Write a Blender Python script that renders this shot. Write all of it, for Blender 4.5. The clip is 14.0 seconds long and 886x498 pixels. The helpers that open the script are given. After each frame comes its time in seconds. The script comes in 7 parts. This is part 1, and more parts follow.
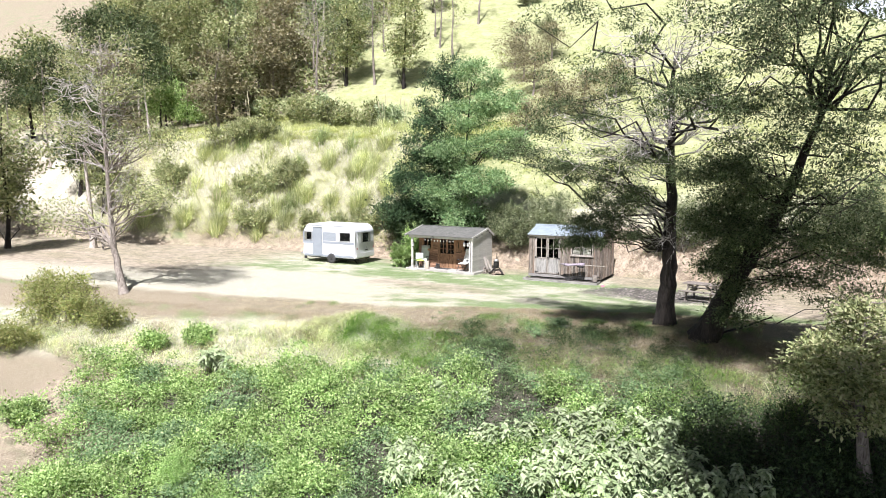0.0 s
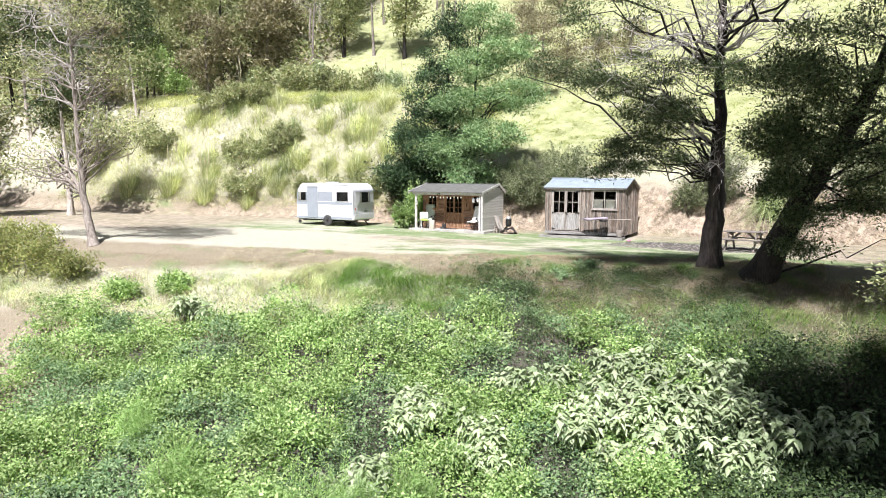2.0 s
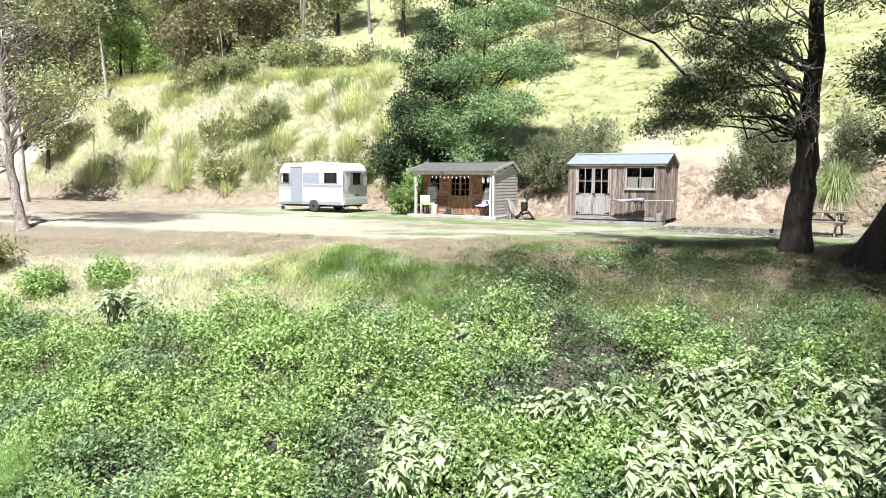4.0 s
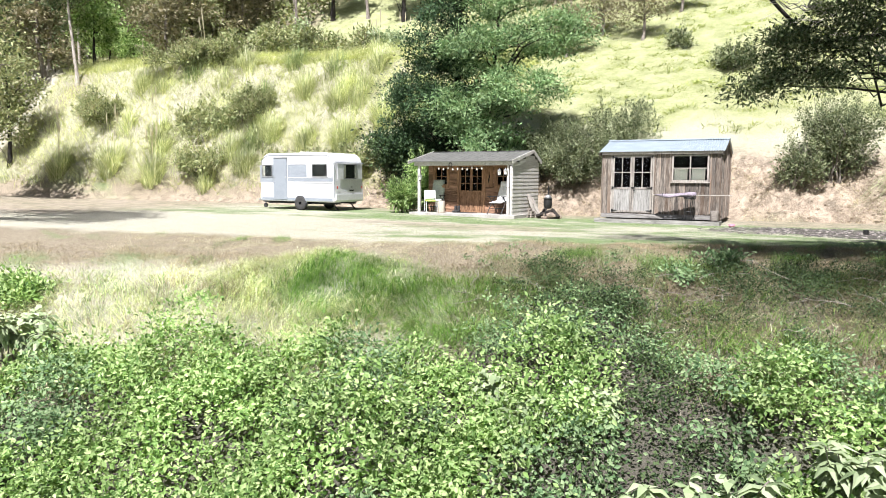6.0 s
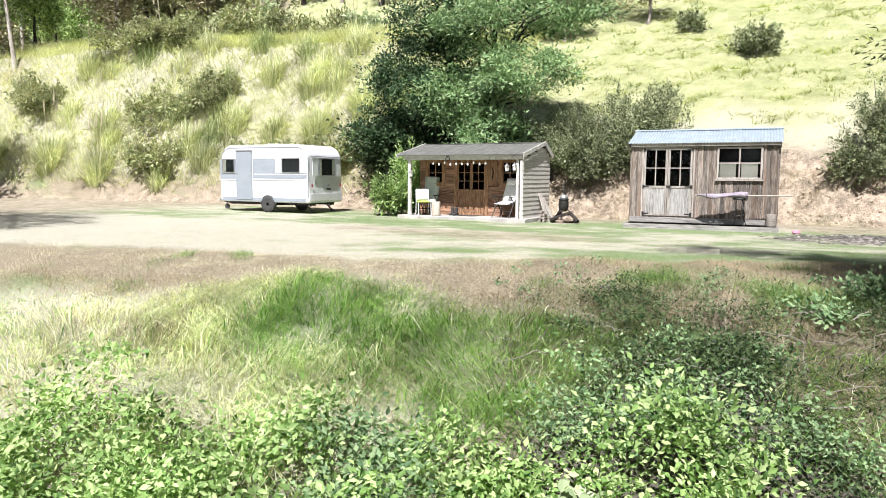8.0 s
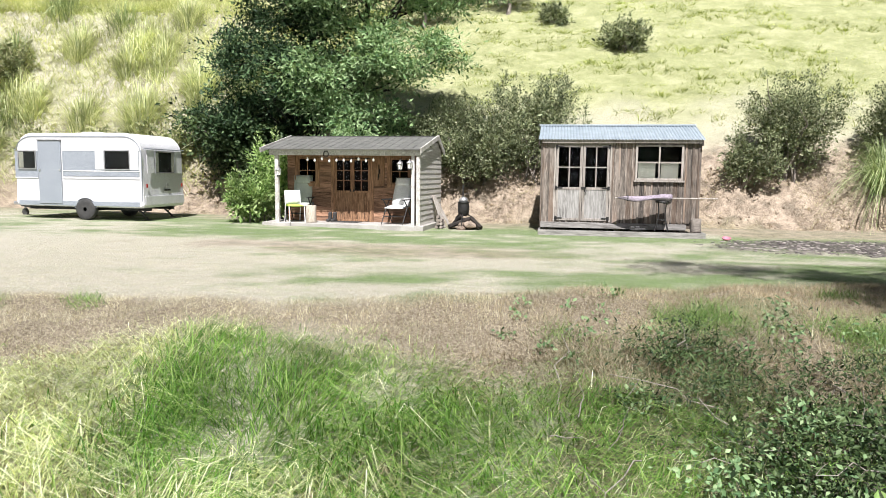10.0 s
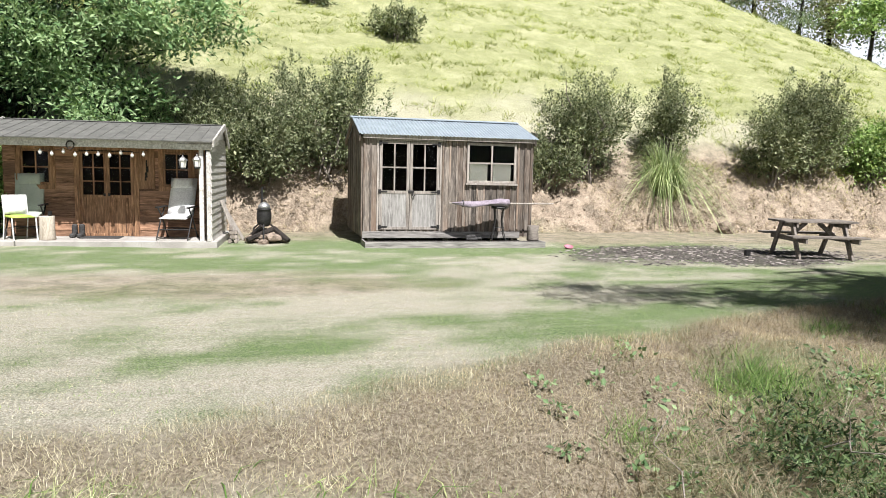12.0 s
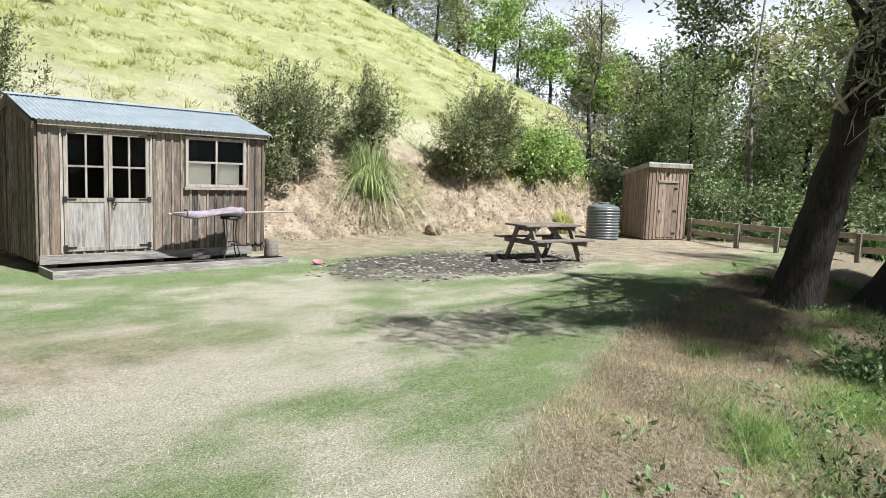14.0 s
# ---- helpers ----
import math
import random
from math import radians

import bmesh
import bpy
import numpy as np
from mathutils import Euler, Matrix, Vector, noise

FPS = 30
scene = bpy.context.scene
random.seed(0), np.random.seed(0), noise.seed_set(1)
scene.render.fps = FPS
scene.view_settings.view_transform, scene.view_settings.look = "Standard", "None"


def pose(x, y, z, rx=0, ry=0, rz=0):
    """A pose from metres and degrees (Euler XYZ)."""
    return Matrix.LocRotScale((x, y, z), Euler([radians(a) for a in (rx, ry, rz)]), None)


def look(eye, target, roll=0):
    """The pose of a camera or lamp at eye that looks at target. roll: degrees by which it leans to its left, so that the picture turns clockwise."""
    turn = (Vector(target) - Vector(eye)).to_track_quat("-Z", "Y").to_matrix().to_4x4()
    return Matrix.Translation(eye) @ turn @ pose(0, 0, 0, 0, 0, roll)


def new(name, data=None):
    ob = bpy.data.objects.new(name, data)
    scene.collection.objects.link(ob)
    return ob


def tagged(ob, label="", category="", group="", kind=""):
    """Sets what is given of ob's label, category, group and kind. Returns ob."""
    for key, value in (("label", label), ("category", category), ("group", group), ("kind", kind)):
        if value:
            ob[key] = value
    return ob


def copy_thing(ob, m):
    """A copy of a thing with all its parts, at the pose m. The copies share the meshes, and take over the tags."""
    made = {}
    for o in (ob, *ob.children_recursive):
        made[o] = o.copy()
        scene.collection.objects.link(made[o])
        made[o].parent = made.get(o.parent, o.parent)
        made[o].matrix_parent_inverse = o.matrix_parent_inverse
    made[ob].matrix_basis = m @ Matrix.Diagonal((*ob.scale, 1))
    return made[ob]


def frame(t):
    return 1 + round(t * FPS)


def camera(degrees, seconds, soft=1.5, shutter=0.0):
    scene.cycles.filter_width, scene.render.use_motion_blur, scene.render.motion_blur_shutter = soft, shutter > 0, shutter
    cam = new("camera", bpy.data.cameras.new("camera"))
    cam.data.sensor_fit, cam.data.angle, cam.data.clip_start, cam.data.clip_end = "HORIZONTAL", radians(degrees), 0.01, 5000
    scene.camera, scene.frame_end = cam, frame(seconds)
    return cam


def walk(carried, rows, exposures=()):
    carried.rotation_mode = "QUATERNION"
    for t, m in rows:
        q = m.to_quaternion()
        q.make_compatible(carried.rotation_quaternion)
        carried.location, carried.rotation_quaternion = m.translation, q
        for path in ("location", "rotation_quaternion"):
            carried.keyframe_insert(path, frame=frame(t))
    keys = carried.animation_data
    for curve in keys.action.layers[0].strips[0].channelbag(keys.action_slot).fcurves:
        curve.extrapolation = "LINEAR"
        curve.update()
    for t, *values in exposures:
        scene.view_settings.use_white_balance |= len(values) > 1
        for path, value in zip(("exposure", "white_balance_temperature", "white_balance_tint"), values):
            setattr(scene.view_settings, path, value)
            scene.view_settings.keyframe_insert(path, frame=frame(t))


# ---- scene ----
cam = camera(64.6, 14.0, soft=0.9)
METRES, EYE, TILT, LEAN, TURN = 29.0, 5.4, 0.0, 0.0, 27.1
ROWS = [
    (0.0, 0.0, 0.0, 0.0, 0.04, -6.19, -0.35),
    (0.5, -0.0031, 0.0071, -0.0252, 0.02, -6.2, -0.34),
    (1.0, -0.0062, 0.0279, -0.0476, -0.01, -6.14, -0.32),
    (1.5, -0.01, 0.0641, -0.0694, -0.05, -5.99, -0.29),
    (2.0, -0.0142, 0.1077, -0.0921, -0.1, -5.85, -0.31),
    (2.5, -0.0167, 0.1521, -0.1127, -0.12, -5.82, -0.28),
    (3.0, -0.0182, 0.1951, -0.1197, -0.14, -5.85, -0.28),
    (5.5, -0.0265, 0.3988, -0.1357, -0.08, -5.79, -0.28),
    (6.0, -0.0301, 0.4357, -0.1379, -0.1, -5.78, -0.27),
    (6.5, -0.0337, 0.4714, -0.1394, -0.17, -5.79, -0.29),
    (7.0, -0.0386, 0.5071, -0.1408, -0.38, -5.81, -0.3),
    (9.5, -0.0932, 0.6669, -0.1372, -12.14, -6.11, -0.56),
    (10.0, -0.105, 0.697, -0.1365, -17.35, -6.2, -0.64),
    (10.5, -0.1161, 0.7282, -0.1362, -22.74, -6.31, -0.79),
    (11.0, -0.1246, 0.7615, -0.1351, -28.13, -6.41, -0.92),
    (11.5, -0.1291, 0.7946, -0.1332, -34.48, -6.46, -1.11),
    (12.0, -0.1311, 0.8261, -0.1314, -40.77, -6.46, -1.32),
    (12.5, -0.1309, 0.8561, -0.1307, -46.69, -6.42, -1.53),
    (13.0, -0.1288, 0.8842, -0.1299, -54.69, -6.36, -1.77),
    (13.5, -0.1244, 0.9106, -0.1286, -63.47, -6.23, -1.96),
    (14.0, -0.1182, 0.9357, -0.1275, -71.31, -6.1, -2.16),
]
walk(cam, [(t, pose(0, 0, EYE, TILT, LEAN, TURN) @ pose(METRES * x, METRES * y, METRES * z, 90 + pitch, roll, yaw)) for t, x, y, z, yaw, pitch, roll in ROWS],
     exposures=[(0.0, 1.0, 6100, 16), (7.0, 1.05, 6150, 14), (10.0, 0.83, 6250, 14), (12.0, 0.76, 6300, 13), (14.0, 0.74, 6250, 10)])

# ---- daylight ----
SUN_EL, SUN_AZ = radians(56), radians(-80)      # azimuth from +x towards +y
sun_dir = Vector((math.cos(SUN_EL) * math.cos(SUN_AZ), math.cos(SUN_EL) * math.sin(SUN_AZ), math.sin(SUN_EL)))
world = bpy.data.worlds.new("sky")
world.use_nodes = True
scene.world = world
wn = world.node_tree
sky = wn.nodes.new("ShaderNodeTexSky")
sky.sky_type, sky.sun_disc = "NISHITA", False
sky.sun_elevation, sky.sun_rotation = SUN_EL, math.atan2(sun_dir.x, sun_dir.y)
sky.dust_density, sky.ozone_density = 1.5, 1.0
wn.nodes["Background"].inputs["Strength"].default_value = 0.022
# pale summer haze low over the horizon, all the way round
geo = wn.nodes.new("ShaderNodeTexCoord")
sep = wn.nodes.new("ShaderNodeSeparateXYZ")
fall = wn.nodes.new("ShaderNodeMapRange")
fall.interpolation_type = "SMOOTHSTEP"
for key, value in (("From Min", 0.16), ("From Max", 0.36), ("To Min", 1.0), ("To Max", 0.0)):
    fall.inputs[key].default_value = value
haze = wn.nodes.new("ShaderNodeMix")
haze.data_type = "RGBA"
haze.inputs[7].default_value = (30.0, 31.5, 33.5, 1)
wn.links.new(geo.outputs["Generated"], sep.inputs[0])
wn.links.new(sep.outputs["Z"], fall.inputs["Value"])
wn.links.new(fall.outputs["Result"], haze.inputs[0])
wn.links.new(sky.outputs[0], haze.inputs[6])
wn.links.new(haze.outputs[2], wn.nodes["Background"].inputs["Color"])
lamp = bpy.data.lights.new("sun", "SUN")
lamp.energy, lamp.angle, lamp.color = 5.6, radians(0.7), (1.0, 0.97, 0.93)
sun = new("sun", lamp)
sun.matrix_world = look(sun_dir * 60, (0, 0, 0))

# ---- materials ----
def material(name, rough=0.8, metal=0.0):
    m = bpy.data.materials.new(name)
    m.use_nodes = True
    b = m.node_tree.nodes["Principled BSDF"]
    b.inputs["Roughness"].default_value, b.inputs["Metallic"].default_value = rough, metal
    return m, m.node_tree, b


def node(nt, kind, **values):
    n = nt.nodes.new(kind)
    for key, value in values.items():
        n.inputs[key].default_value = value
    return n


def noise_tex(nt, scale, detail=4.0, vec=None, stretch=None, rough=0.6):
    n = node(nt, "ShaderNodeTexNoise", Scale=scale, Detail=detail, Roughness=rough)
    src = vec
    if src is None:
        src = nt.nodes.new("ShaderNodeTexCoord").outputs["Object"]
    if stretch:
        mp = node(nt, "ShaderNodeMapping", Scale=stretch)
        nt.links.new(src, mp.inputs["Vector"])
        src = mp.outputs["Vector"]
    nt.links.new(src, n.inputs["Vector"])
    return n.outputs["Fac"]


def ramp(nt, fac, stops):
    r = nt.nodes.new("ShaderNodeValToRGB")
    e = r.color_ramp.elements
    while len(e) < len(stops):
        e.new(0.5)
    for el, (p, c) in zip(e, stops):
        el.position, el.color = p, (*c, 1)
    nt.links.new(fac, r.inputs["Fac"])
    return r.outputs["Color"]


def mix(nt, fac, a, b, mode="MIX"):
    n = nt.nodes.new("ShaderNodeMix")
    n.data_type, n.blend_type = "RGBA", mode
    for sock, value in ((n.inputs[0], fac), (n.inputs[6], a), (n.inputs[7], b)):
        if isinstance(value, (int, float)):
            sock.default_value = value
        elif isinstance(value, tuple):
            sock.default_value = (*value, 1)
        else:
            nt.links.new(value, sock)
    return n.outputs[2]


def bump(nt, b, height, strength=0.4, distance=0.02):
    n = node(nt, "ShaderNodeBump", Strength=strength, Distance=distance)
    nt.links.new(height, n.inputs["Height"])
    nt.links.new(n.outputs["Normal"], b.inputs["Normal"])


def world_pos(nt):
    return nt.nodes.new("ShaderNodeNewGeometry").outputs["Position"]


def shade_mat(name, dark, light, scale=6.0, rough=0.8, metal=0.0, stretch=None, fine=60.0, relief=0.3, spread=0.25, dist=0.004):
    """A surface that varies between two colours, coarsely and finely, a little different on every piece."""
    m, nt, b = material(name, rough, metal)
    big = noise_tex(nt, scale, 5, stretch=stretch)
    small = noise_tex(nt, fine, 3, stretch=stretch)
    col = ramp(nt, big, [(0.38, dark), (0.62, light)])
    col = mix(nt, 0.5, col, ramp(nt, small, [(0.38, tuple(c * 0.75 for c in dark)), (0.62, tuple(min(1, c * 1.1) for c in light))]))
    info = nt.nodes.new("ShaderNodeObjectInfo")
    hsv = node(nt, "ShaderNodeHueSaturation")
    mr = node(nt, "ShaderNodeMapRange", **{"To Min": 1 - spread, "To Max": 1 + spread})
    nt.links.new(info.outputs["Random"], mr.inputs["Value"])
    nt.links.new(mr.outputs["Result"], hsv.inputs["Value"])
    nt.links.new(col, hsv.inputs["Color"])
    nt.links.new(hsv.outputs["Color"], b.inputs["Base Color"])
    if relief:
        bump(nt, b, small, relief, dist)
    return m


def leaf_mat(name, stops, glow=0.35, rough=0.55, blotch=0.5):
    """Leaves: diffuse with light coming through, every leaf and every clump a little different."""
    m, nt, b = material(name, rough)
    geo = nt.nodes.new("ShaderNodeNewGeometry")
    n = len(stops)
    col = ramp(nt, geo.outputs["Random Per Island"], [(i / max(1, n - 1), c) for i, c in enumerate(stops)])
    patch = noise_tex(nt, blotch, 3, vec=geo.outputs["Position"])
    hsv = node(nt, "ShaderNodeHueSaturation")
    mr = node(nt, "ShaderNodeMapRange", **{"From Min": 0.3, "From Max": 0.7, "To Min": 0.65, "To Max": 1.4})
    nt.links.new(patch, mr.inputs["Value"])
    nt.links.new(mr.outputs["Result"], hsv.inputs["Value"])
    nt.links.new(col, hsv.inputs["Color"])
    nt.links.new(hsv.outputs["Color"], b.inputs["Base Color"])
    b.inputs["Specular IOR Level"].default_value = 0.2
    tr = nt.nodes.new("ShaderNodeBsdfTranslucent")
    nt.links.new(mix(nt, 1.0, hsv.outputs["Color"], (1.0, 1.0, 0.65), "MULTIPLY"), tr.inputs["Color"])
    ms = nt.nodes.new("ShaderNodeMixShader")
    ms.inputs[0].default_value = glow
    nt.links.new(b.outputs[0], ms.inputs[1])
    nt.links.new(tr.outputs[0], ms.inputs[2])
    nt.links.new(ms.outputs[0], nt.nodes["Material Output"].inputs["Surface"])
    return m


def ground_material():
    """Turf, straw, hill pasture and bare earth, mixed by the kinds of ground stored on the mesh."""
    m, nt, b = material("ground_turf", 0.95)
    pos = world_pos(nt)
    fine = noise_tex(nt, 30, 6, pos, rough=0.8)
    grain = noise_tex(nt, 75, 5, pos, rough=0.8)
    tuft = noise_tex(nt, 7.0, 4, pos, stretch=(0.7, 1.5, 1))
    patch = noise_tex(nt, 0.55, 5, pos, stretch=(0.5, 1.3, 1))
    att = nt.nodes.new("ShaderNodeVertexColor")
    att.layer_name = "kinds"
    sep = nt.nodes.new("ShaderNodeSeparateColor")
    nt.links.new(att.outputs["Color"], sep.inputs["Color"])
    att2 = nt.nodes.new("ShaderNodeVertexColor")
    att2.layer_name = "wear"
    sep2 = nt.nodes.new("ShaderNodeSeparateColor")
    nt.links.new(att2.outputs["Color"], sep2.inputs["Color"])
    green = ramp(nt, grain, [(0.38, (0.045, 0.08, 0.024)), (0.5, (0.135, 0.20, 0.07)), (0.62, (0.30, 0.365, 0.17))])
    straw = ramp(nt, grain, [(0.38, (0.21, 0.188, 0.143)), (0.5, (0.42, 0.392, 0.31)), (0.62, (0.68, 0.645, 0.54))])
    mott = mix(nt, 0.5, noise_tex(nt, 4.5, 5, pos, stretch=(0.6, 1.4, 1), rough=0.7), noise_tex(nt, 24, 5, pos, rough=0.75))
    push = node(nt, "ShaderNodeMath")
    push.operation, push.use_clamp = "MULTIPLY_ADD", True
    shift = node(nt, "ShaderNodeMath")
    shift.operation, shift.inputs[1].default_value = "SUBTRACT", 1.15
    nt.links.new(sep2.outputs["Green"], shift.inputs[0])
    nt.links.new(mott, push.inputs[0])
    push.inputs[1].default_value = 2.3
    nt.links.new(shift.outputs[0], push.inputs[2])
    lawn = mix(nt, push.outputs[0], green, straw)
    brown = ramp(nt, fine, [(0.39, (0.105, 0.082, 0.052)), (0.5, (0.225, 0.187, 0.127)), (0.62, (0.40, 0.35, 0.26))])
    lip = mix(nt, ramp(nt, patch, [(0.54, (0, 0, 0)), (0.70, (1, 1, 1))]), brown, green)
    clump = noise_tex(nt, 1.1, 7, pos, stretch=(0.9, 1.1, 1), rough=0.75)
    hill_a = ramp(nt, clump, [(0.36, (0.165, 0.19, 0.068)), (0.5, (0.265, 0.285, 0.12)), (0.64, (0.40, 0.40, 0.225))])
    hill = mix(nt, 0.35, hill_a, ramp(nt, fine, [(0.39, (0.13, 0.15, 0.055)), (0.61, (0.45, 0.445, 0.26))]))
    clod = noise_tex(nt, 2.6, 6, pos, rough=0.75)
    earth = mix(nt, 0.5, ramp(nt, fine, [(0.39, (0.11, 0.083, 0.057)), (0.5, (0.30, 0.245, 0.175)), (0.61, (0.55, 0.48, 0.37))]), ramp(nt, clod, [(0.40, (0.05, 0.035, 0.025)), (0.48, (0.22, 0.165, 0.12)), (0.60, (0.48, 0.39, 0.30))]))
    # dark mulch by the table; it also paints the shade under the brambles
    mulch_shade = ramp(nt, grain, [(0.39, (0.024, 0.024, 0.017)), (0.5, (0.07, 0.066, 0.05)), (0.62, (0.17, 0.155, 0.125))])
    col = mix(nt, sep.outputs["Red"], lip, lawn)
    col = mix(nt, sep.outputs["Green"], col, hill)
    col = mix(nt, sep2.outputs["Blue"], col, straw)
    col = mix(nt, sep.outputs["Blue"], col, earth)
    col = mix(nt, sep2.outputs["Red"], col, mulch_shade)
    nt.links.new(col, b.inputs["Base Color"])
    bump(nt, b, mix(nt, 0.45, mix(nt, 0.5, tuft, clod), fine), 0.9, 0.09)
    return m


GROUND = ground_material()
BARK = shade_mat("bark_dark", (0.007, 0.0055, 0.0045), (0.038, 0.030, 0.024), 5, 0.95, stretch=(1, 1, 0.25), fine=26, relief=1.0, spread=0.1, dist=0.03)
BARK_PALE = shade_mat("bark_pale", (0.20, 0.165, 0.13), (0.55, 0.50, 0.44), 4, 0.9, stretch=(1, 1, 0.25), fine=24, relief=0.7, spread=0.1, dist=0.02)
BARK_GREY = shade_mat("bark_grey", (0.10, 0.08, 0.065), (0.32, 0.28, 0.24), 4, 0.9, stretch=(1, 1, 0.25), fine=24, relief=0.7, spread=0.1, dist=0.02)
# dark weeds and undergrowth, with the shade round them put into the green
LEAF_DARK_SHADE = leaf_mat("leaf_dark_green", [(0.010, 0.020, 0.007), (0.028, 0.05, 0.017), (0.085, 0.125, 0.047), (0.035, 0.058, 0.02)], glow=0.12)
LEAF_WATTLE = leaf_mat("leaf_wattle", [(0.022, 0.04, 0.016), (0.06, 0.09, 0.037), (0.15, 0.19, 0.092), (0.10, 0.105, 0.058)], glow=0.27)
LEAF_OLIVE = leaf_mat("leaf_olive", [(0.10, 0.125, 0.05), (0.23, 0.265, 0.12), (0.40, 0.43, 0.22), (0.36, 0.33, 0.20)], glow=0.3)
LEAF_SILVER = leaf_mat("leaf_light_wattle", [(0.06, 0.125, 0.05), (0.16, 0.27, 0.11), (0.36, 0.48, 0.25), (0.20, 0.30, 0.13)], glow=0.32)
LEAF_EVERGREEN = leaf_mat("leaf_evergreen", [(0.006, 0.016, 0.006), (0.020, 0.048, 0.019), (0.11, 0.18, 0.08), (0.03, 0.062, 0.025)], glow=0.12)
LEAF_BROWN = leaf_mat("leaf_brownish", [(0.10, 0.095, 0.05), (0.20, 0.185, 0.105), (0.33, 0.30, 0.19), (0.26, 0.215, 0.14)], glow=0.25)
LEAF_FERN = leaf_mat("leaf_fern_green", [(0.06, 0.12, 0.05), (0.15, 0.24, 0.11), (0.29, 0.38, 0.20), (0.16, 0.25, 0.11)], glow=0.3)
LEAF_YELLOW = leaf_mat("leaf_yellow_green", [(0.15, 0.19, 0.06), (0.24, 0.28, 0.09), (0.36, 0.37, 0.14), (0.26, 0.24, 0.11)])
LEAF_BRIGHT = leaf_mat("leaf_bright_green", [(0.06, 0.125, 0.03), (0.23, 0.36, 0.105), (0.54, 0.66, 0.31), (0.16, 0.27, 0.075)], glow=0.4, blotch=0.9)
LEAF_FENNEL = leaf_mat("leaf_fennel", [(0.13, 0.24, 0.06), (0.28, 0.44, 0.14), (0.48, 0.62, 0.28)], glow=0.4)
LEAF_WOOD = leaf_mat("leaf_wood_green", [(0.06, 0.10, 0.05), (0.15, 0.215, 0.105), (0.33, 0.40, 0.235), (0.19, 0.245, 0.13)], glow=0.34)
LEAF_GREY = leaf_mat("leaf_grey_green", [(0.18, 0.24, 0.12), (0.31, 0.38, 0.205), (0.47, 0.53, 0.34), (0.25, 0.315, 0.165)], glow=0.28)
LEAF_GORSE = leaf_mat("leaf_gorse", [(0.04, 0.055, 0.025), (0.12, 0.148, 0.07), (0.28, 0.32, 0.175), (0.34, 0.35, 0.225)], glow=0.24, blotch=1.2)
BLADE_GREEN = leaf_mat("grass_green", [(0.05, 0.14, 0.02), (0.165, 0.32, 0.058), (0.40, 0.53, 0.175)], glow=0.45, blotch=1.0)
BLADE_PALE = leaf_mat("grass_pale", [(0.38, 0.45, 0.19), (0.72, 0.76, 0.45), (0.96, 0.95, 0.80)], glow=0.5, blotch=0.9)
BLADE_PAMPAS = leaf_mat("grass_pampas", [(0.28, 0.33, 0.15), (0.56, 0.60, 0.34), (0.88, 0.87, 0.66)], glow=0.45, blotch=0.7)
BLADE_STRAW = leaf_mat("grass_straw", [(0.31, 0.265, 0.18), (0.52, 0.475, 0.355), (0.76, 0.72, 0.59)], glow=0.45, blotch=0.8)
BLADE_BROWN = leaf_mat("grass_brown", [(0.18, 0.138, 0.086), (0.35, 0.285, 0.195), (0.57, 0.495, 0.365)], glow=0.4, blotch=0.8)
BLADE_HILL = leaf_mat("grass_hill", [(0.26, 0.31, 0.09), (0.47, 0.51, 0.20), (0.74, 0.73, 0.44)], glow=0.45, blotch=0.6)
BLADE_TOETOE = leaf_mat("grass_toetoe", [(0.12, 0.18, 0.06), (0.26, 0.33, 0.14), (0.50, 0.54, 0.32)], glow=0.3, blotch=0.6)
BLADE_LAWN = leaf_mat("grass_lawn", [(0.06, 0.13, 0.033), (0.16, 0.27, 0.075), (0.36, 0.46, 0.18)], glow=0.4, blotch=0.8)
BLADE_TUFT = leaf_mat("grass_tuft", [(0.14, 0.19, 0.035), (0.27, 0.33, 0.075), (0.48, 0.52, 0.17)], glow=0.42, blotch=0.6)
def chip_mat():
    """Wood chips, every chip its own tone."""
    m, nt, b = material("wood_chip", 0.9)
    geo = nt.nodes.new("ShaderNodeNewGeometry")
    nt.links.new(ramp(nt, geo.outputs["Random Per Island"], [(0.0, (0.05, 0.042, 0.04)), (0.6, (0.16, 0.14, 0.13)), (1.0, (0.42, 0.38, 0.34))]), b.inputs["Base Color"])
    return m


CHIP = chip_mat()
CLOD = shade_mat("earth_clod", (0.17, 0.13, 0.092), (0.44, 0.365, 0.275), 5, 0.95, fine=25, relief=0.5, spread=0.1, dist=0.01)
STICK = shade_mat("dead_stick", (0.14, 0.12, 0.10), (0.36, 0.32, 0.28), 5, 0.9, relief=0, spread=0.05)
TWIG_PALE = shade_mat("twig_pale", (0.30, 0.27, 0.24), (0.62, 0.58, 0.54), 3, 0.9, relief=0, spread=0.05)


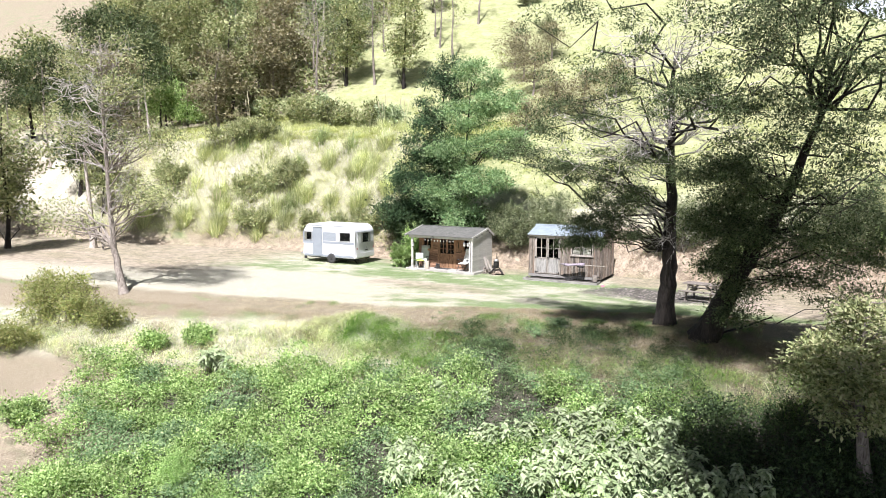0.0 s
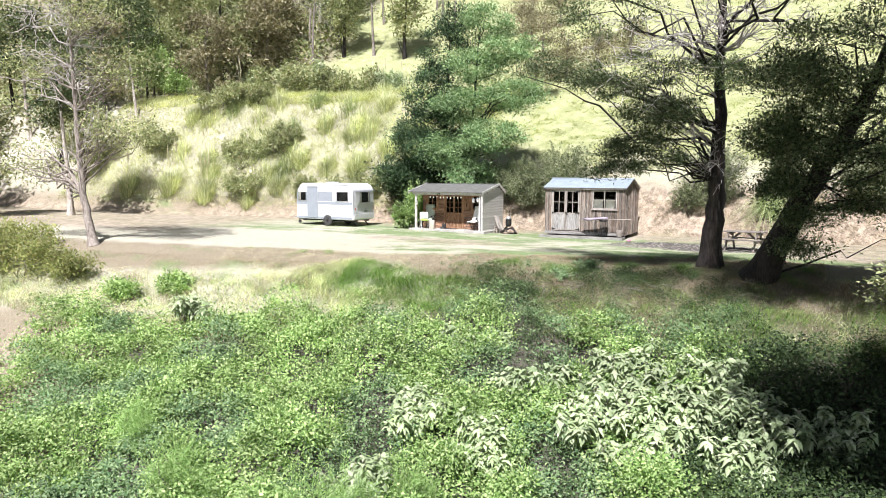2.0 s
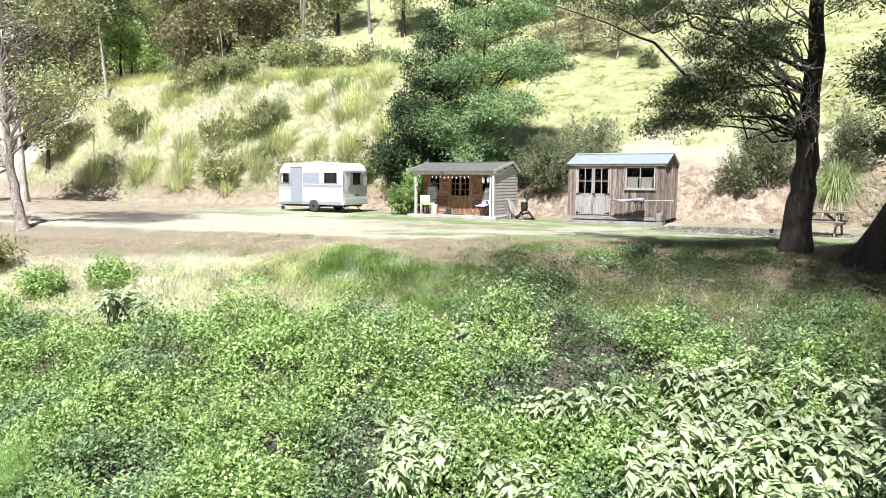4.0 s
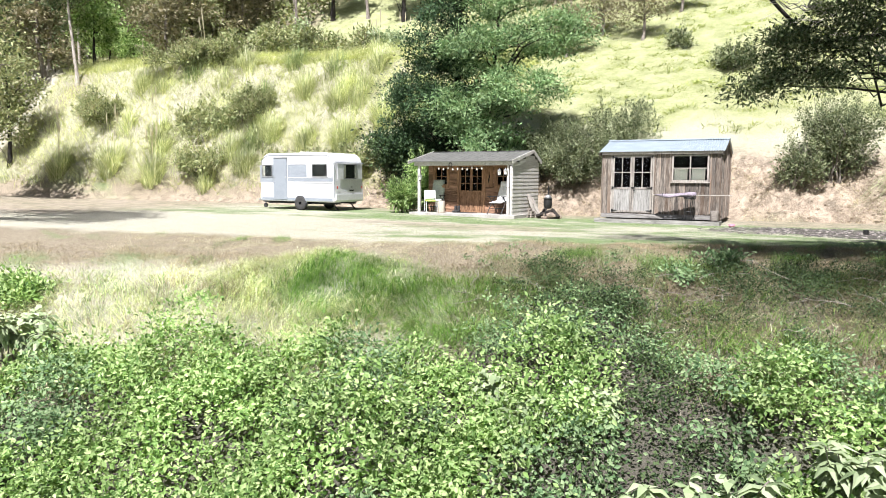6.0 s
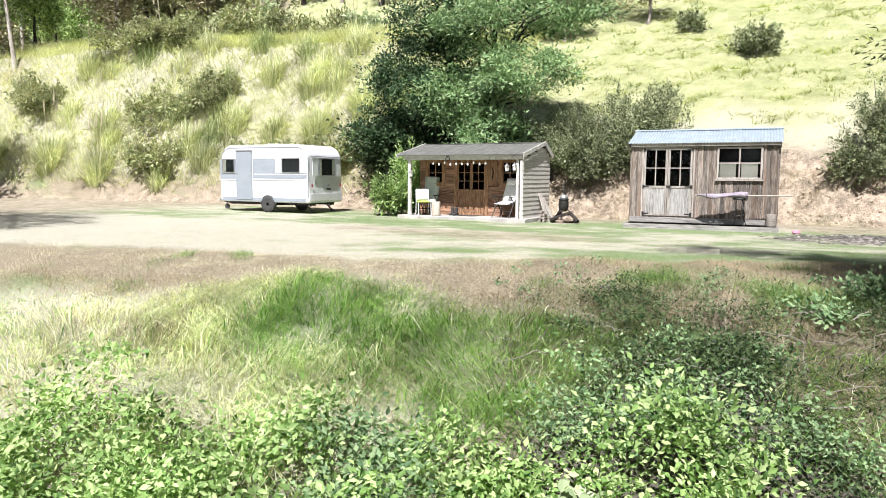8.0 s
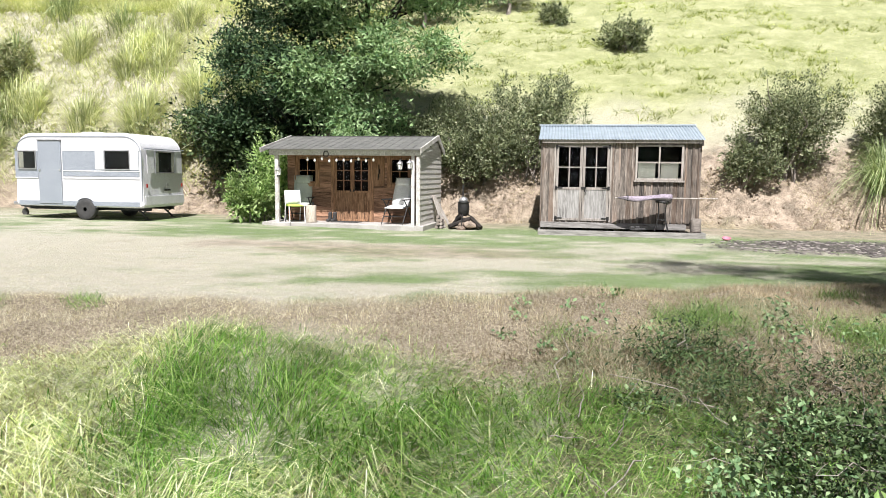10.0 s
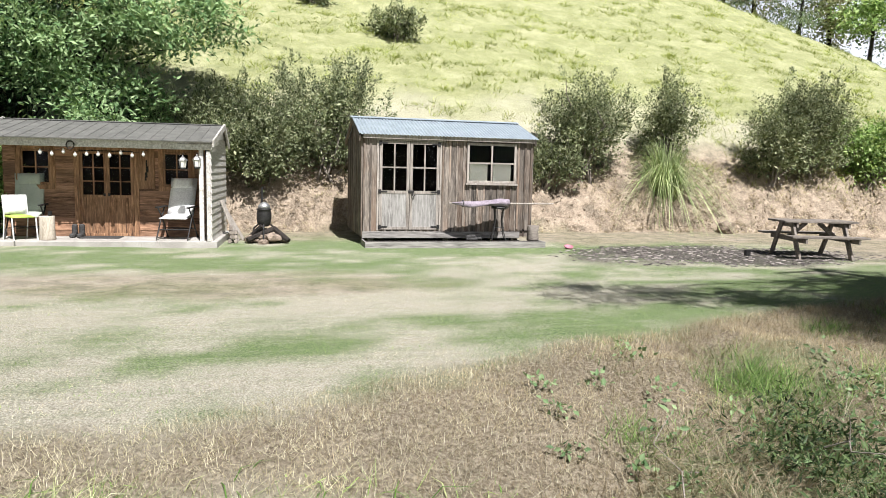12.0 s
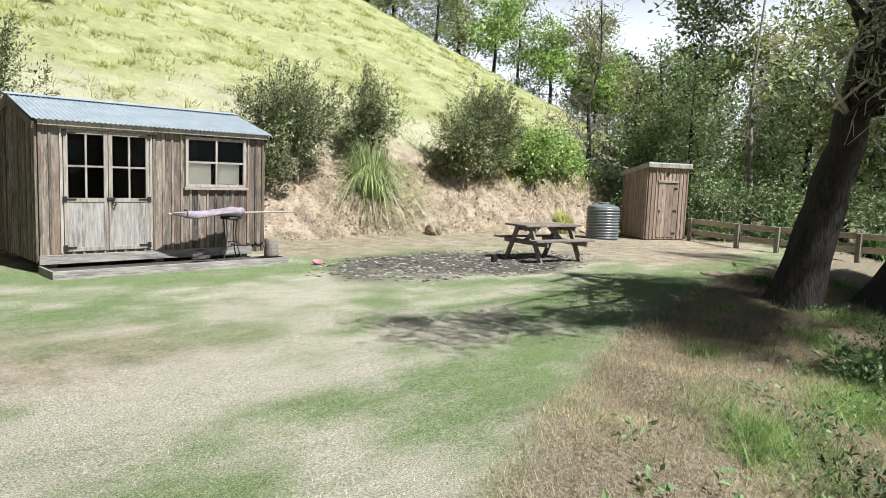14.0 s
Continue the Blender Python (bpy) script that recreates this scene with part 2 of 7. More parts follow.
def wood_mat(name, stops, grain=(9, 9, 0.9), rough=0.85, spread=0.3, relief=0.5, warm=None):
    """Sawn boards: streaks along the grain, weathering blotches, every board its own tone."""
    m, nt, b = material(name, rough)
    info = nt.nodes.new("ShaderNodeObjectInfo")
    shift = node(nt, "ShaderNodeVectorMath")
    shift.operation = "ADD"
    scaled = node(nt, "ShaderNodeMath")
    scaled.operation, scaled.inputs[1].default_value = "MULTIPLY", 70
    nt.links.new(info.outputs["Random"], scaled.inputs[0])
    nt.links.new(world_pos(nt), shift.inputs[0])
    nt.links.new(scaled.outputs[0], shift.inputs[1])
    vec = shift.outputs[0]
    streak = noise_tex(nt, 4.0, 6, vec, stretch=grain, rough=0.7)
    blot = noise_tex(nt, 1.6, 4, vec, stretch=tuple(0.35 * g + 0.4 for g in grain))
    n = len(stops)
    col = ramp(nt, streak, [(0.36 + 0.28 * i / (n - 1), c) for i, c in enumerate(stops)])
    col = mix(nt, ramp(nt, blot, [(0.35, (0, 0, 0)), (0.7, (0.65, 0.65, 0.65))]), col, stops[-1])
    if warm:                                                      # unbleached patches that keep the timber's own colour
        patch = noise_tex(nt, 1.3, 4, vec, stretch=(1.0, 1.0, 0.5))
        col = mix(nt, ramp(nt, patch, [(0.46, (0, 0, 0)), (0.68, (0.75, 0.75, 0.75))]), col, mix(nt, 0.5, col, warm))
    hsv = node(nt, "ShaderNodeHueSaturation")
    mr = node(nt, "ShaderNodeMapRange", **{"To Min": 1 - spread, "To Max": 1 + spread})
    nt.links.new(info.outputs["Random"], mr.inputs["Value"])
    nt.links.new(mr.outputs["Result"], hsv.inputs["Value"])
    nt.links.new(col, hsv.inputs["Color"])
    nt.links.new(hsv.outputs["Color"], b.inputs["Base Color"])
    bump(nt, b, streak, relief, 0.004)
    return m


def glass_mat(name):
    m, nt, b = material(name, 0.03)
    b.inputs["Base Color"].default_value = (0.85, 0.9, 0.9, 1)
    b.inputs["Transmission Weight"].default_value = 1.0
    b.inputs["IOR"].default_value = 1.15
    return m


WOOD_GREY = wood_mat("weathered_cladding", [(0.010, 0.008, 0.0065), (0.085, 0.070, 0.057), (0.265, 0.228, 0.19)], spread=0.45, warm=(0.24, 0.14, 0.08))
WOOD_TRIM = wood_mat("weathered_trim", [(0.12, 0.10, 0.083), (0.26, 0.232, 0.20), (0.42, 0.385, 0.34)], spread=0.12)
WOOD_DOOR = wood_mat("bleached_ply", [(0.11, 0.105, 0.093), (0.25, 0.24, 0.222), (0.38, 0.37, 0.345)], spread=0.08)
WOOD_DECK = wood_mat("grey_decking", [(0.07, 0.064, 0.057), (0.19, 0.18, 0.165), (0.33, 0.315, 0.29)], grain=(0.9, 9, 9), spread=0.15)
WOOD_WARM = wood_mat("cedar_boards", [(0.03, 0.016, 0.009), (0.16, 0.082, 0.046), (0.36, 0.21, 0.13)], grain=(0.9, 9, 9), spread=0.38)
WOOD_WARM_V = wood_mat("cedar_door", [(0.03, 0.014, 0.007), (0.17, 0.085, 0.042), (0.40, 0.235, 0.13)], spread=0.12)
WOOD_PINE = wood_mat("outhouse_boards", [(0.08, 0.055, 0.04), (0.22, 0.16, 0.12), (0.37, 0.29, 0.225)])
WOOD_RAIL = wood_mat("fence_rails", [(0.16, 0.13, 0.09), (0.33, 0.28, 0.21), (0.46, 0.40, 0.32)], grain=(9, 0.9, 9), spread=0.1)
WOOD_TABLE = wood_mat("picnic_timber", [(0.05, 0.042, 0.033), (0.14, 0.12, 0.10), (0.26, 0.23, 0.20)], grain=(0.9, 9, 9), spread=0.15)
PAINT_WHITE = shade_mat("white_weatherboard_paint", (0.36, 0.335, 0.295), (0.68, 0.66, 0.62), 5, 0.65, fine=28, relief=0.3, spread=0.10)
CARAVAN_WHITE = shade_mat("caravan_white", (0.60, 0.60, 0.61), (0.70, 0.70, 0.71), 2, 0.35, fine=30, relief=0.03, spread=0.0)
CARAVAN_GREY = shade_mat("caravan_grey", (0.23, 0.255, 0.285), (0.28, 0.305, 0.335), 2, 0.4, fine=30, relief=0.03, spread=0.0)
IRON_ROOF = shade_mat("galvanised_iron", (0.34, 0.41, 0.46), (0.50, 0.57, 0.62), 3, 0.45, 0.45, fine=40, relief=0.1, spread=0.04)
ROOF_TILE = shade_mat("grey_roof_sheet", (0.075, 0.077, 0.07), (0.16, 0.158, 0.145), 4, 0.75, fine=50, relief=0.4, spread=0.06)
CONCRETE = shade_mat("concrete", (0.25, 0.235, 0.21), (0.46, 0.44, 0.405), 3, 0.9, fine=60, relief=0.3, spread=0.03)
BLACK_IRON = shade_mat("black_iron", (0.012, 0.012, 0.012), (0.04, 0.038, 0.036), 8, 0.55, 0.4, fine=60, relief=0.2, spread=0.1)
RUBBER = shade_mat("tyre_rubber", (0.02, 0.02, 0.02), (0.06, 0.058, 0.055), 10, 0.8, fine=60, relief=0.3, spread=0.05)
STEEL = shade_mat("dull_steel", (0.35, 0.35, 0.35), (0.6, 0.6, 0.6), 6, 0.4, 0.8, fine=60, relief=0.1, spread=0.05)
# near-black: shade of interiors and openings put into the colour; also small dark parts
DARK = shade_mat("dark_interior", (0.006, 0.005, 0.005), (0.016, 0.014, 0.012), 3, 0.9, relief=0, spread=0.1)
BLIND = shade_mat("cream_blind", (0.55, 0.49, 0.40), (0.68, 0.62, 0.53), 3, 0.8, fine=40, relief=0.1, spread=0.05)
CLOTH = shade_mat("mauve_canvas", (0.15, 0.125, 0.15), (0.36, 0.31, 0.36), 6, 0.9, fine=80, relief=0.3, spread=0.05)
WHITE_PAD = shade_mat("white_cushion", (0.66, 0.66, 0.64), (0.80, 0.80, 0.78), 5, 0.8, fine=40, relief=0.1, spread=0.03)
SLING = shade_mat("sage_sling_fabric", (0.34, 0.38, 0.32), (0.46, 0.50, 0.43), 5, 0.8, fine=60, relief=0.1, spread=0.03)
LIME = shade_mat("lime_plastic", (0.28, 0.42, 0.05), (0.42, 0.58, 0.10), 5, 0.5, fine=40, relief=0.05, spread=0.03)
TANK_GREY = shade_mat("dark_tank_plastic", (0.085, 0.10, 0.105), (0.17, 0.19, 0.195), 3, 0.4, fine=40, relief=0.1, spread=0.03)
PINK = shade_mat("pink_plastic", (0.38, 0.13, 0.18), (0.52, 0.21, 0.27), 6, 0.6, relief=0.1, spread=0.03)
STONE = shade_mat("bank_stone", (0.10, 0.075, 0.055), (0.34, 0.27, 0.21), 4, 0.95, fine=20, relief=0.9, spread=0.2, dist=0.02)
WOOD_BLACK = wood_mat("rotten_decking", [(0.012, 0.010, 0.009), (0.035, 0.030, 0.026), (0.08, 0.07, 0.06)], grain=(0.9, 9, 9), spread=0.2)
GLASS = glass_mat("window_glass")
BULB = shade_mat("bulb_glass", (0.7, 0.68, 0.62), (0.85, 0.83, 0.78), 5, 0.2, relief=0, spread=0.02)
BARK_LOG = shade_mat("sawn_log", (0.30, 0.25, 0.19), (0.58, 0.52, 0.43), 5, 0.9, stretch=(3, 3, 0.6), fine=40, relief=0.4, spread=0.05)
RED_LENS = shade_mat("red_lens", (0.25, 0.02, 0.015), (0.35, 0.03, 0.02), 5, 0.3, relief=0, spread=0.02)

# ---- builders ----
rng = np.random.default_rng(11)


def smooth(a, b, x):
    t = np.clip((np.asarray(x, float) - a) / (b - a), 0, 1)
    return t * t * (3 - 2 * t)


def mesh_object(name, verts, faces, mat, parent=None, label="", flat=False):
    me = bpy.data.meshes.new(name)
    v = np.asarray(verts, dtype=np.float32)
    f = np.asarray(faces, dtype=np.int32)
    me.vertices.add(len(v))
    me.vertices.foreach_set("co", v.ravel())
    me.loops.add(f.size)
    me.loops.foreach_set("vertex_index", f.ravel())
    me.polygons.add(len(f))
    me.polygons.foreach_set("loop_start", np.arange(0, f.size, f.shape[1], dtype=np.int32))
    me.update(calc_edges=True)
    me.polygons.foreach_set("use_smooth", np.full(len(f), not flat))
    me.materials.append(mat)
    ob = new(name, me)
    if parent:
        ob.parent = parent
    if label:
        tagged(ob, label)
    return ob


def part(name, bm, mat, parent, label="", soft=False):
    me = bpy.data.meshes.new(name)
    bmesh.ops.recalc_face_normals(bm, faces=bm.faces)
    bm.to_mesh(me)
    bm.free()
    if soft:
        me.polygons.foreach_set("use_smooth", np.full(len(me.polygons), True))
    me.materials.append(mat)
    ob = new(name, me)
    if parent:
        ob.parent = parent
    if label:
        tagged(ob, label)
    return ob


def thing(name, m, label, category, group="", kind=""):
    ob = new(name)
    ob.empty_display_size = 0.2
    ob.matrix_world = m
    return tagged(ob, label, category, group, kind)


def box(bm, x0, x1, y0, y1, z0, z1, m=None, bevel=0.0):
    vs = [bm.verts.new((x, y, z)) for z in (z0, z1) for x, y in ((x0, y0), (x1, y0), (x1, y1), (x0, y1))]
    fs = [bm.faces.new([vs[i] for i in q]) for q in ((3, 2, 1, 0), (4, 5, 6, 7), (0, 1, 5, 4), (1, 2, 6, 5), (2, 3, 7, 6), (3, 0, 4, 7))]
    if m is not None:
        bmesh.ops.transform(bm, matrix=m, verts=vs)
    if bevel:
        bmesh.ops.bevel(bm, geom=list({e for f in fs for e in f.edges}), offset=bevel, segments=1, affect="EDGES")
    return bm


def new_box(x0, x1, y0, y1, z0, z1, m=None, bevel=0.0):
    return box(bmesh.new(), x0, x1, y0, y1, z0, z1, m, bevel)


def beam(bm, a, b, w, h=None, bevel=0.0, roll=0.0):
    """A straight square bar from a to b."""
    a, b = Vector(a), Vector(b)
    h = h or w
    d = b - a
    up = "Y" if abs(d.normalized().z) > 0.95 else "Z"
    q = d.to_track_quat("X", up)
    m = Matrix.Translation(a) @ q.to_matrix().to_4x4() @ Matrix.Rotation(roll, 4, "X")
    return box(bm, 0, d.length, -w / 2, w / 2, -h / 2, h / 2, m, bevel)


def tube(bm, pts, r, sides=8, closed=False, cap=True):
    """A round bar through points; r is one radius or one for each point."""
    pts = [Vector(p) for p in pts]
    rs = r if isinstance(r, (list, tuple)) else [r] * len(pts)
    rings, ref = [], None
    for i, p in enumerate(pts):
        a = pts[i - 1] if i or closed else p
        b = pts[(i + 1) % len(pts)] if i < len(pts) - 1 or closed else p
        d = (b - a).normalized()
        if ref is None:
            ref = d.orthogonal().normalized()
        ref = (ref - d * ref.dot(d)).normalized()
        s = d.cross(ref)
        rings.append([bm.verts.new(p + rs[i] * (ref * math.cos(k * 2 * math.pi / sides) + s * math.sin(k * 2 * math.pi / sides))) for k in range(sides)])
    n = len(rings)
    for i in range(n if closed else n - 1):
        A, B = rings[i], rings[(i + 1) % n]
        for k in range(sides):
            bm.faces.new((A[k], A[(k + 1) % sides], B[(k + 1) % sides], B[k]))
    if cap and not closed:
        bm.faces.new(rings[0][::-1])
        bm.faces.new(rings[-1])
    return bm


def lathe(bm, profile, sides=20, m=None):
    """A turned body from (radius, height) pairs."""
    rings = []
    for r, z in profile:
        rings.append([bm.verts.new((r * math.cos(k * 2 * math.pi / sides), r * math.sin(k * 2 * math.pi / sides), z)) for k in range(sides)])
    for A, B in zip(rings, rings[1:]):
        for k in range(sides):
            bm.faces.new((A[k], A[(k + 1) % sides], B[(k + 1) % sides], B[k]))
    bm.faces.new(rings[0][::-1])
    bm.faces.new(rings[-1])
    if m is not None:
        bmesh.ops.transform(bm, matrix=m, verts=[v for ring in rings for v in ring])
    return bm


def unit(v):
    return v / np.maximum(1e-9, np.linalg.norm(v, axis=-1, keepdims=True))


def leaf_geometry(p, d, length, width, fold=0.15):
    """A folded, pointed leaf at each point p along d."""
    n = len(p)
    s = unit(np.cross(d, unit(rng.normal(size=(n, 3)) * 0.5 + np.array([0.15, -0.3, 0.85]))))     # blades turned to the light
    up = np.cross(s, d)
    L, W = np.broadcast_to(length, n)[:, None], np.broadcast_to(width, n)[:, None]
    mid = p + d * L * 0.45
    v = np.stack([p, mid + s * W / 2 + up * W * fold, p + d * L, mid - s * W / 2 + up * W * fold], 1).reshape(-1, 3)
    f = np.arange(4 * n).reshape(-1, 4)
    return v, f


def blade_geometry(p, height, width, lean, curl=0.35, heading=None, short=False):
    """Grass blades that rise from p and bend over."""
    n = len(p)
    a = rng.uniform(0, 2 * math.pi, n) if heading is None else heading
    out = np.stack([np.cos(a), np.sin(a), np.zeros(n)], 1)
    side = np.stack([-np.sin(a), np.cos(a), np.zeros(n)], 1)
    h, w, l = (np.broadcast_to(q, n)[:, None] for q in (height, width, lean))
    up = np.array([[0, 0, 1.0]])
    m = p + up * h * 0.6 + out * h * l * 0.45
    tip = p + up * h * (1 - curl * l) + out * h * l * 1.25
    if short:
        v = np.stack([p - side * w / 2, p + side * w / 2, tip], 1).reshape(-1, 3)
        return v, np.arange(3 * n).reshape(-1, 3)
    v = np.stack([p - side * w / 2, p + side * w / 2, m + side * w * 0.4, m - side * w * 0.4, tip + side * w * 0.06, tip - side * w * 0.06], 1).reshape(-1, 3)
    i = 6 * np.arange(n)[:, None]
    f = np.concatenate([i + np.array([[0, 1, 2, 3]]), i + np.array([[3, 2, 4, 5]])], 0)
    return v, f


class Wood:
    """Collects tapered limbs into one mesh."""

    def __init__(self, sides=6):
        self.v, self.f, self.n, self.sides = [], [], 0, sides

    def limb(self, pts, radii):
        pts, k = np.asarray(pts, float), self.sides
        d = unit(np.gradient(pts, axis=0))
        ref = unit(np.cross(d, np.array([[0.31, 0.83, 0.46]])))
        s = np.cross(d, ref)
        ang = np.arange(k) * 2 * math.pi / k
        ring = pts[:, None] + np.asarray(radii)[:, None, None] * (ref[:, None] * np.cos(ang)[None, :, None] + s[:, None] * np.sin(ang)[None, :, None])
        i = np.arange(len(pts) - 1)[:, None] * k + np.arange(k)[None]
        j = np.arange(len(pts) - 1)[:, None] * k + (np.arange(k)[None] + 1) % k
        f = np.stack([i, j, j + k, i + k], -1).reshape(-1, 4) + self.n
        self.v.append(ring.reshape(-1, 3))
        self.f.append(f)
        self.n += ring.shape[0] * k

    def mesh(self, name, mat, parent, label=""):
        return mesh_object(name, np.concatenate(self.v), np.concatenate(self.f), mat, parent, label)


def bent(a, b, n=6, sag=0.12, wob=0.05):
    """A crooked line from a to b that first rises, then spreads."""
    a, b = np.asarray(a, float), np.asarray(b, float)
    t = np.linspace(0, 1, n)[:, None]
    L = np.linalg.norm(b - a)
    p = a + (b - a) * t
    p[:, 2:] += np.sin(t * math.pi) * sag * L
    p[1:-1] += rng.normal(size=(n - 2, 3)) * wob * L
    return p


def crown_points(lobes, count):
    """Foliage pads spread through ellipsoid lobes (centre, radii, share), more of them towards the outside."""
    w = np.array([l[2] for l in lobes], float)
    out = []
    for (c, r, _), k in zip(lobes, np.maximum(1, (w / w.sum() * count).astype(int))):
        q = unit(rng.normal(size=(k, 3))) * rng.uniform(0.35, 1.0, (k, 1)) ** 0.6
        out.append(np.asarray(c) + q * np.asarray(r))
    return np.concatenate(out)


def foliage(centres, per, spread, leaf, ratio=0.35, droop=0.2, flat=0.6):
    n = len(centres) * per
    c = np.repeat(centres, per, 0)
    size = np.repeat(rng.uniform(0.6, 1.35, len(centres)), per)[:, None]
    off = rng.normal(size=(n, 3)) * np.array([1, 1, flat]) * spread * size
    d = unit(off * 0.7 / spread + rng.normal(size=(n, 3)) * 0.8 + np.array([0, 0, 0.25 - droop]))
    L = rng.uniform(0.6, 1.4, n) * leaf
    return leaf_geometry(c + off, d, L, L * ratio)


def tree(name, at, label, trunk, radius, lobes, pads, per, spread, leaf, bark, leaves, ratio=0.35, droop=0.2, flat=0.6, fork=0.35, bare=0, bare_lobes=None,
         bare_mat=None, sides=7, group="", twig=0.02, limb_share=1.0, wob=0.05):
    """A tree: tapered crooked trunk, limbs out to pads of foliage, and where wanted bare dead boughs."""
    root = thing(name, pose(*at), label, "tree", group)
    wood = Wood(sides)
    tp = np.asarray(trunk, float)
    t = np.linspace(0, len(tp) - 1, 4 * (len(tp) - 1) + 1)
    line = np.stack([np.interp(t, range(len(tp)), tp[:, k]) for k in range(3)], 1)
    line[1:-1] = (line[:-2] + 2 * line[1:-1] + line[2:]) / 4
    line[2:] += rng.normal(size=line[2:].shape) * radius * 0.07
    u = np.linspace(0, 1, len(line))
    rad = radius * (1 - 0.82 * u)
    rad[0] *= 1.45
    rad[1] *= 1.12
    wood.limb(line, rad)
    pads_at = crown_points(lobes, pads)

    def grow(w, target, thick):
        reach = np.linalg.norm(line - target, axis=1)
        z = line[:, 2]
        ok = (u > fork) & (z < target[2] + 0.5)
        i = int(np.argmin(np.where(ok, reach + 0.6 * np.abs(target[2] - z - 0.5 * reach), 1e6)))
        r0 = min(rad[i] * 0.7, thick * 0.8 + 0.007 * reach[i])
        q = bent(line[i], target, 7, 0.06, wob)
        w.limb(q, r0 * (1 - 0.85 * np.linspace(0, 1, 7)))
        return q, r0

    order = rng.permutation(len(pads_at))
    for k in order[:int(len(order) * limb_share)]:
        grow(wood, pads_at[k], twig)
    wood.mesh("trunk", bark, root)
    v, f = foliage(pads_at, per, spread, leaf, ratio, droop, flat)
    mesh_object("crown", v, f, leaves, root, flat=True)
    if bare:
        dead = Wood(4)
        for target in crown_points(bare_lobes or lobes, bare):
            q, r0 = grow(dead, target, twig * 1.1)
            for _ in range(6):
                k = int(rng.integers(2, 7))
                e = q[k] + unit(rng.normal(size=3) + np.array([0, 0, -0.1]) + unit(q[-1] - q[0])) * rng.uniform(0.35, 1.1)
                s = bent(q[k], e, 5, -0.03, 0.07)
                dead.limb(s, r0 * 0.32 * (1 - 0.7 * np.linspace(0, 1, 5)) + 0.004)
                for _ in range(3):
                    h = int(rng.integers(1, 5))
                    e2 = s[h] + unit(rng.normal(size=3) + unit(e - q[k])) * rng.uniform(0.15, 0.5)
                    dead.limb(bent(s[h], e2, 3, 0, 0.05), np.array([0.007, 0.005, 0.003]))
        dead.mesh("dead_bough", bare_mat or TWIG_PALE, root, "bleached bare dead boughs and twigs")
    return root


def sprigs(centres, heart, per, length, thick, leaf, ratio=0.4, rise=0.5):
    """Upright sprays: leaves set round short twigs that point out of the bush, with dark gaps between."""
    n = len(centres)
    axis_d = unit(unit(centres - heart) + rng.normal(size=(n, 3)) * 0.35 + np.array([0, 0, rise]))
    size = rng.uniform(0.55, 1.35, n)
    k = np.repeat(np.arange(n), per)
    t = rng.uniform(-0.35, 1.0, len(k))
    girth = thick * size[k] * (1.05 - 0.85 * np.clip(t, 0, 1))
    off = rng.normal(size=(len(k), 3)) * girth[:, None]
    p = centres[k] + axis_d[k] * (t * length * size[k])[:, None] + off
    d = unit(axis_d[k] * 0.8 + unit(off) * 0.9 + rng.normal(size=(len(k), 3)) * 0.3)
    L = rng.uniform(0.6, 1.4, len(k)) * leaf
    return leaf_geometry(p, d, L, L * ratio)


def arching(p, length, rise, width, droop, heading, cuts=4):
    """Long blades thrown up from p that fall over in an arc."""
    n = len(p)
    out = np.stack([np.cos(heading), np.sin(heading), np.zeros(n)], 1)
    side = np.stack([-np.sin(heading), np.cos(heading), np.zeros(n)], 1)
    rows = []
    for s in np.linspace(0, 1, cuts + 1):
        c = p + out * (length * np.cos(rise) * s * (1 + 0.35 * s))[:, None] + np.array([[0, 0, 1.0]]) * (length * (np.sin(rise) * s - droop * s * s))[:, None]
        w = width * (1 - 0.92 * s * s)
        rows += [c - side * w / 2, c + side * w / 2]
    v = np.stack(rows, 1).reshape(-1, 3)
    m = 2 * (cuts + 1)
    i = m * np.arange(n)[:, None]
    f = np.concatenate([i + np.array([[2 * k, 2 * k + 1, 2 * k + 3, 2 * k + 2]]) for k in range(cuts)], 0)
    return v, f


def bush(name, at, label, radii, pads, per, spread, leaf, leaves, ratio=0.35, category="shrub", group="", stems=9, flat=0.8, bark=None, droop=0.1, lumps=8, spray=0.0):
    root = thing(name, pose(*at), label, category, group)
    rx, ry, rz = radii
    lobes = [((rng.uniform(-0.8, 0.8) * rx, rng.uniform(-0.7, 0.7) * ry, rz * rng.uniform(0.5, 1.3)), (rx * rng.uniform(0.3, 0.55), ry * rng.uniform(0.3, 0.55), rz * rng.uniform(0.3, 0.6)), 1) for _ in range(lumps)]
    lobes.append(((0, 0, rz * 0.65), (rx * 0.85, ry * 0.85, rz * 0.65), 1.8))
    c = crown_points(lobes, pads)
    c = c[c[:, 2] > 0.08]
    wood = Wood(5)
    for k in range(min(stems, len(c))):
        e = c[int(rng.integers(len(c)))]
        wood.limb(bent((rng.uniform(-0.2, 0.2) * rx, rng.uniform(-0.2, 0.2) * ry, -0.15), e, 5, 0.1, 0.05), np.linspace(0.035, 0.008, 5))
    wood.mesh("stem", bark or BARK_GREY, root)
    if spray:
        v, f = sprigs(c, np.array([0, 0, rz * 0.3]), per, spray, spread, leaf, ratio)
        v2, f2 = foliage(c * np.array([0.78, 0.78, 0.8]), 18, 0.16, leaf * 1.7, ratio, droop, 0.8)
        v, f = np.concatenate([v, v2]), np.concatenate([f, f2 + len(v)])
    else:
        v, f = foliage(c, per, spread, leaf, ratio, droop, flat)
    mesh_object("foliage", v, f, leaves, root, flat=True)
    return root

# ---- ground ----
def lip_y(x):
    """Where the lawn ends and the stream bank begins to fall."""
    return 23.2 + 0.19 * (np.asarray(x, float) + 15)


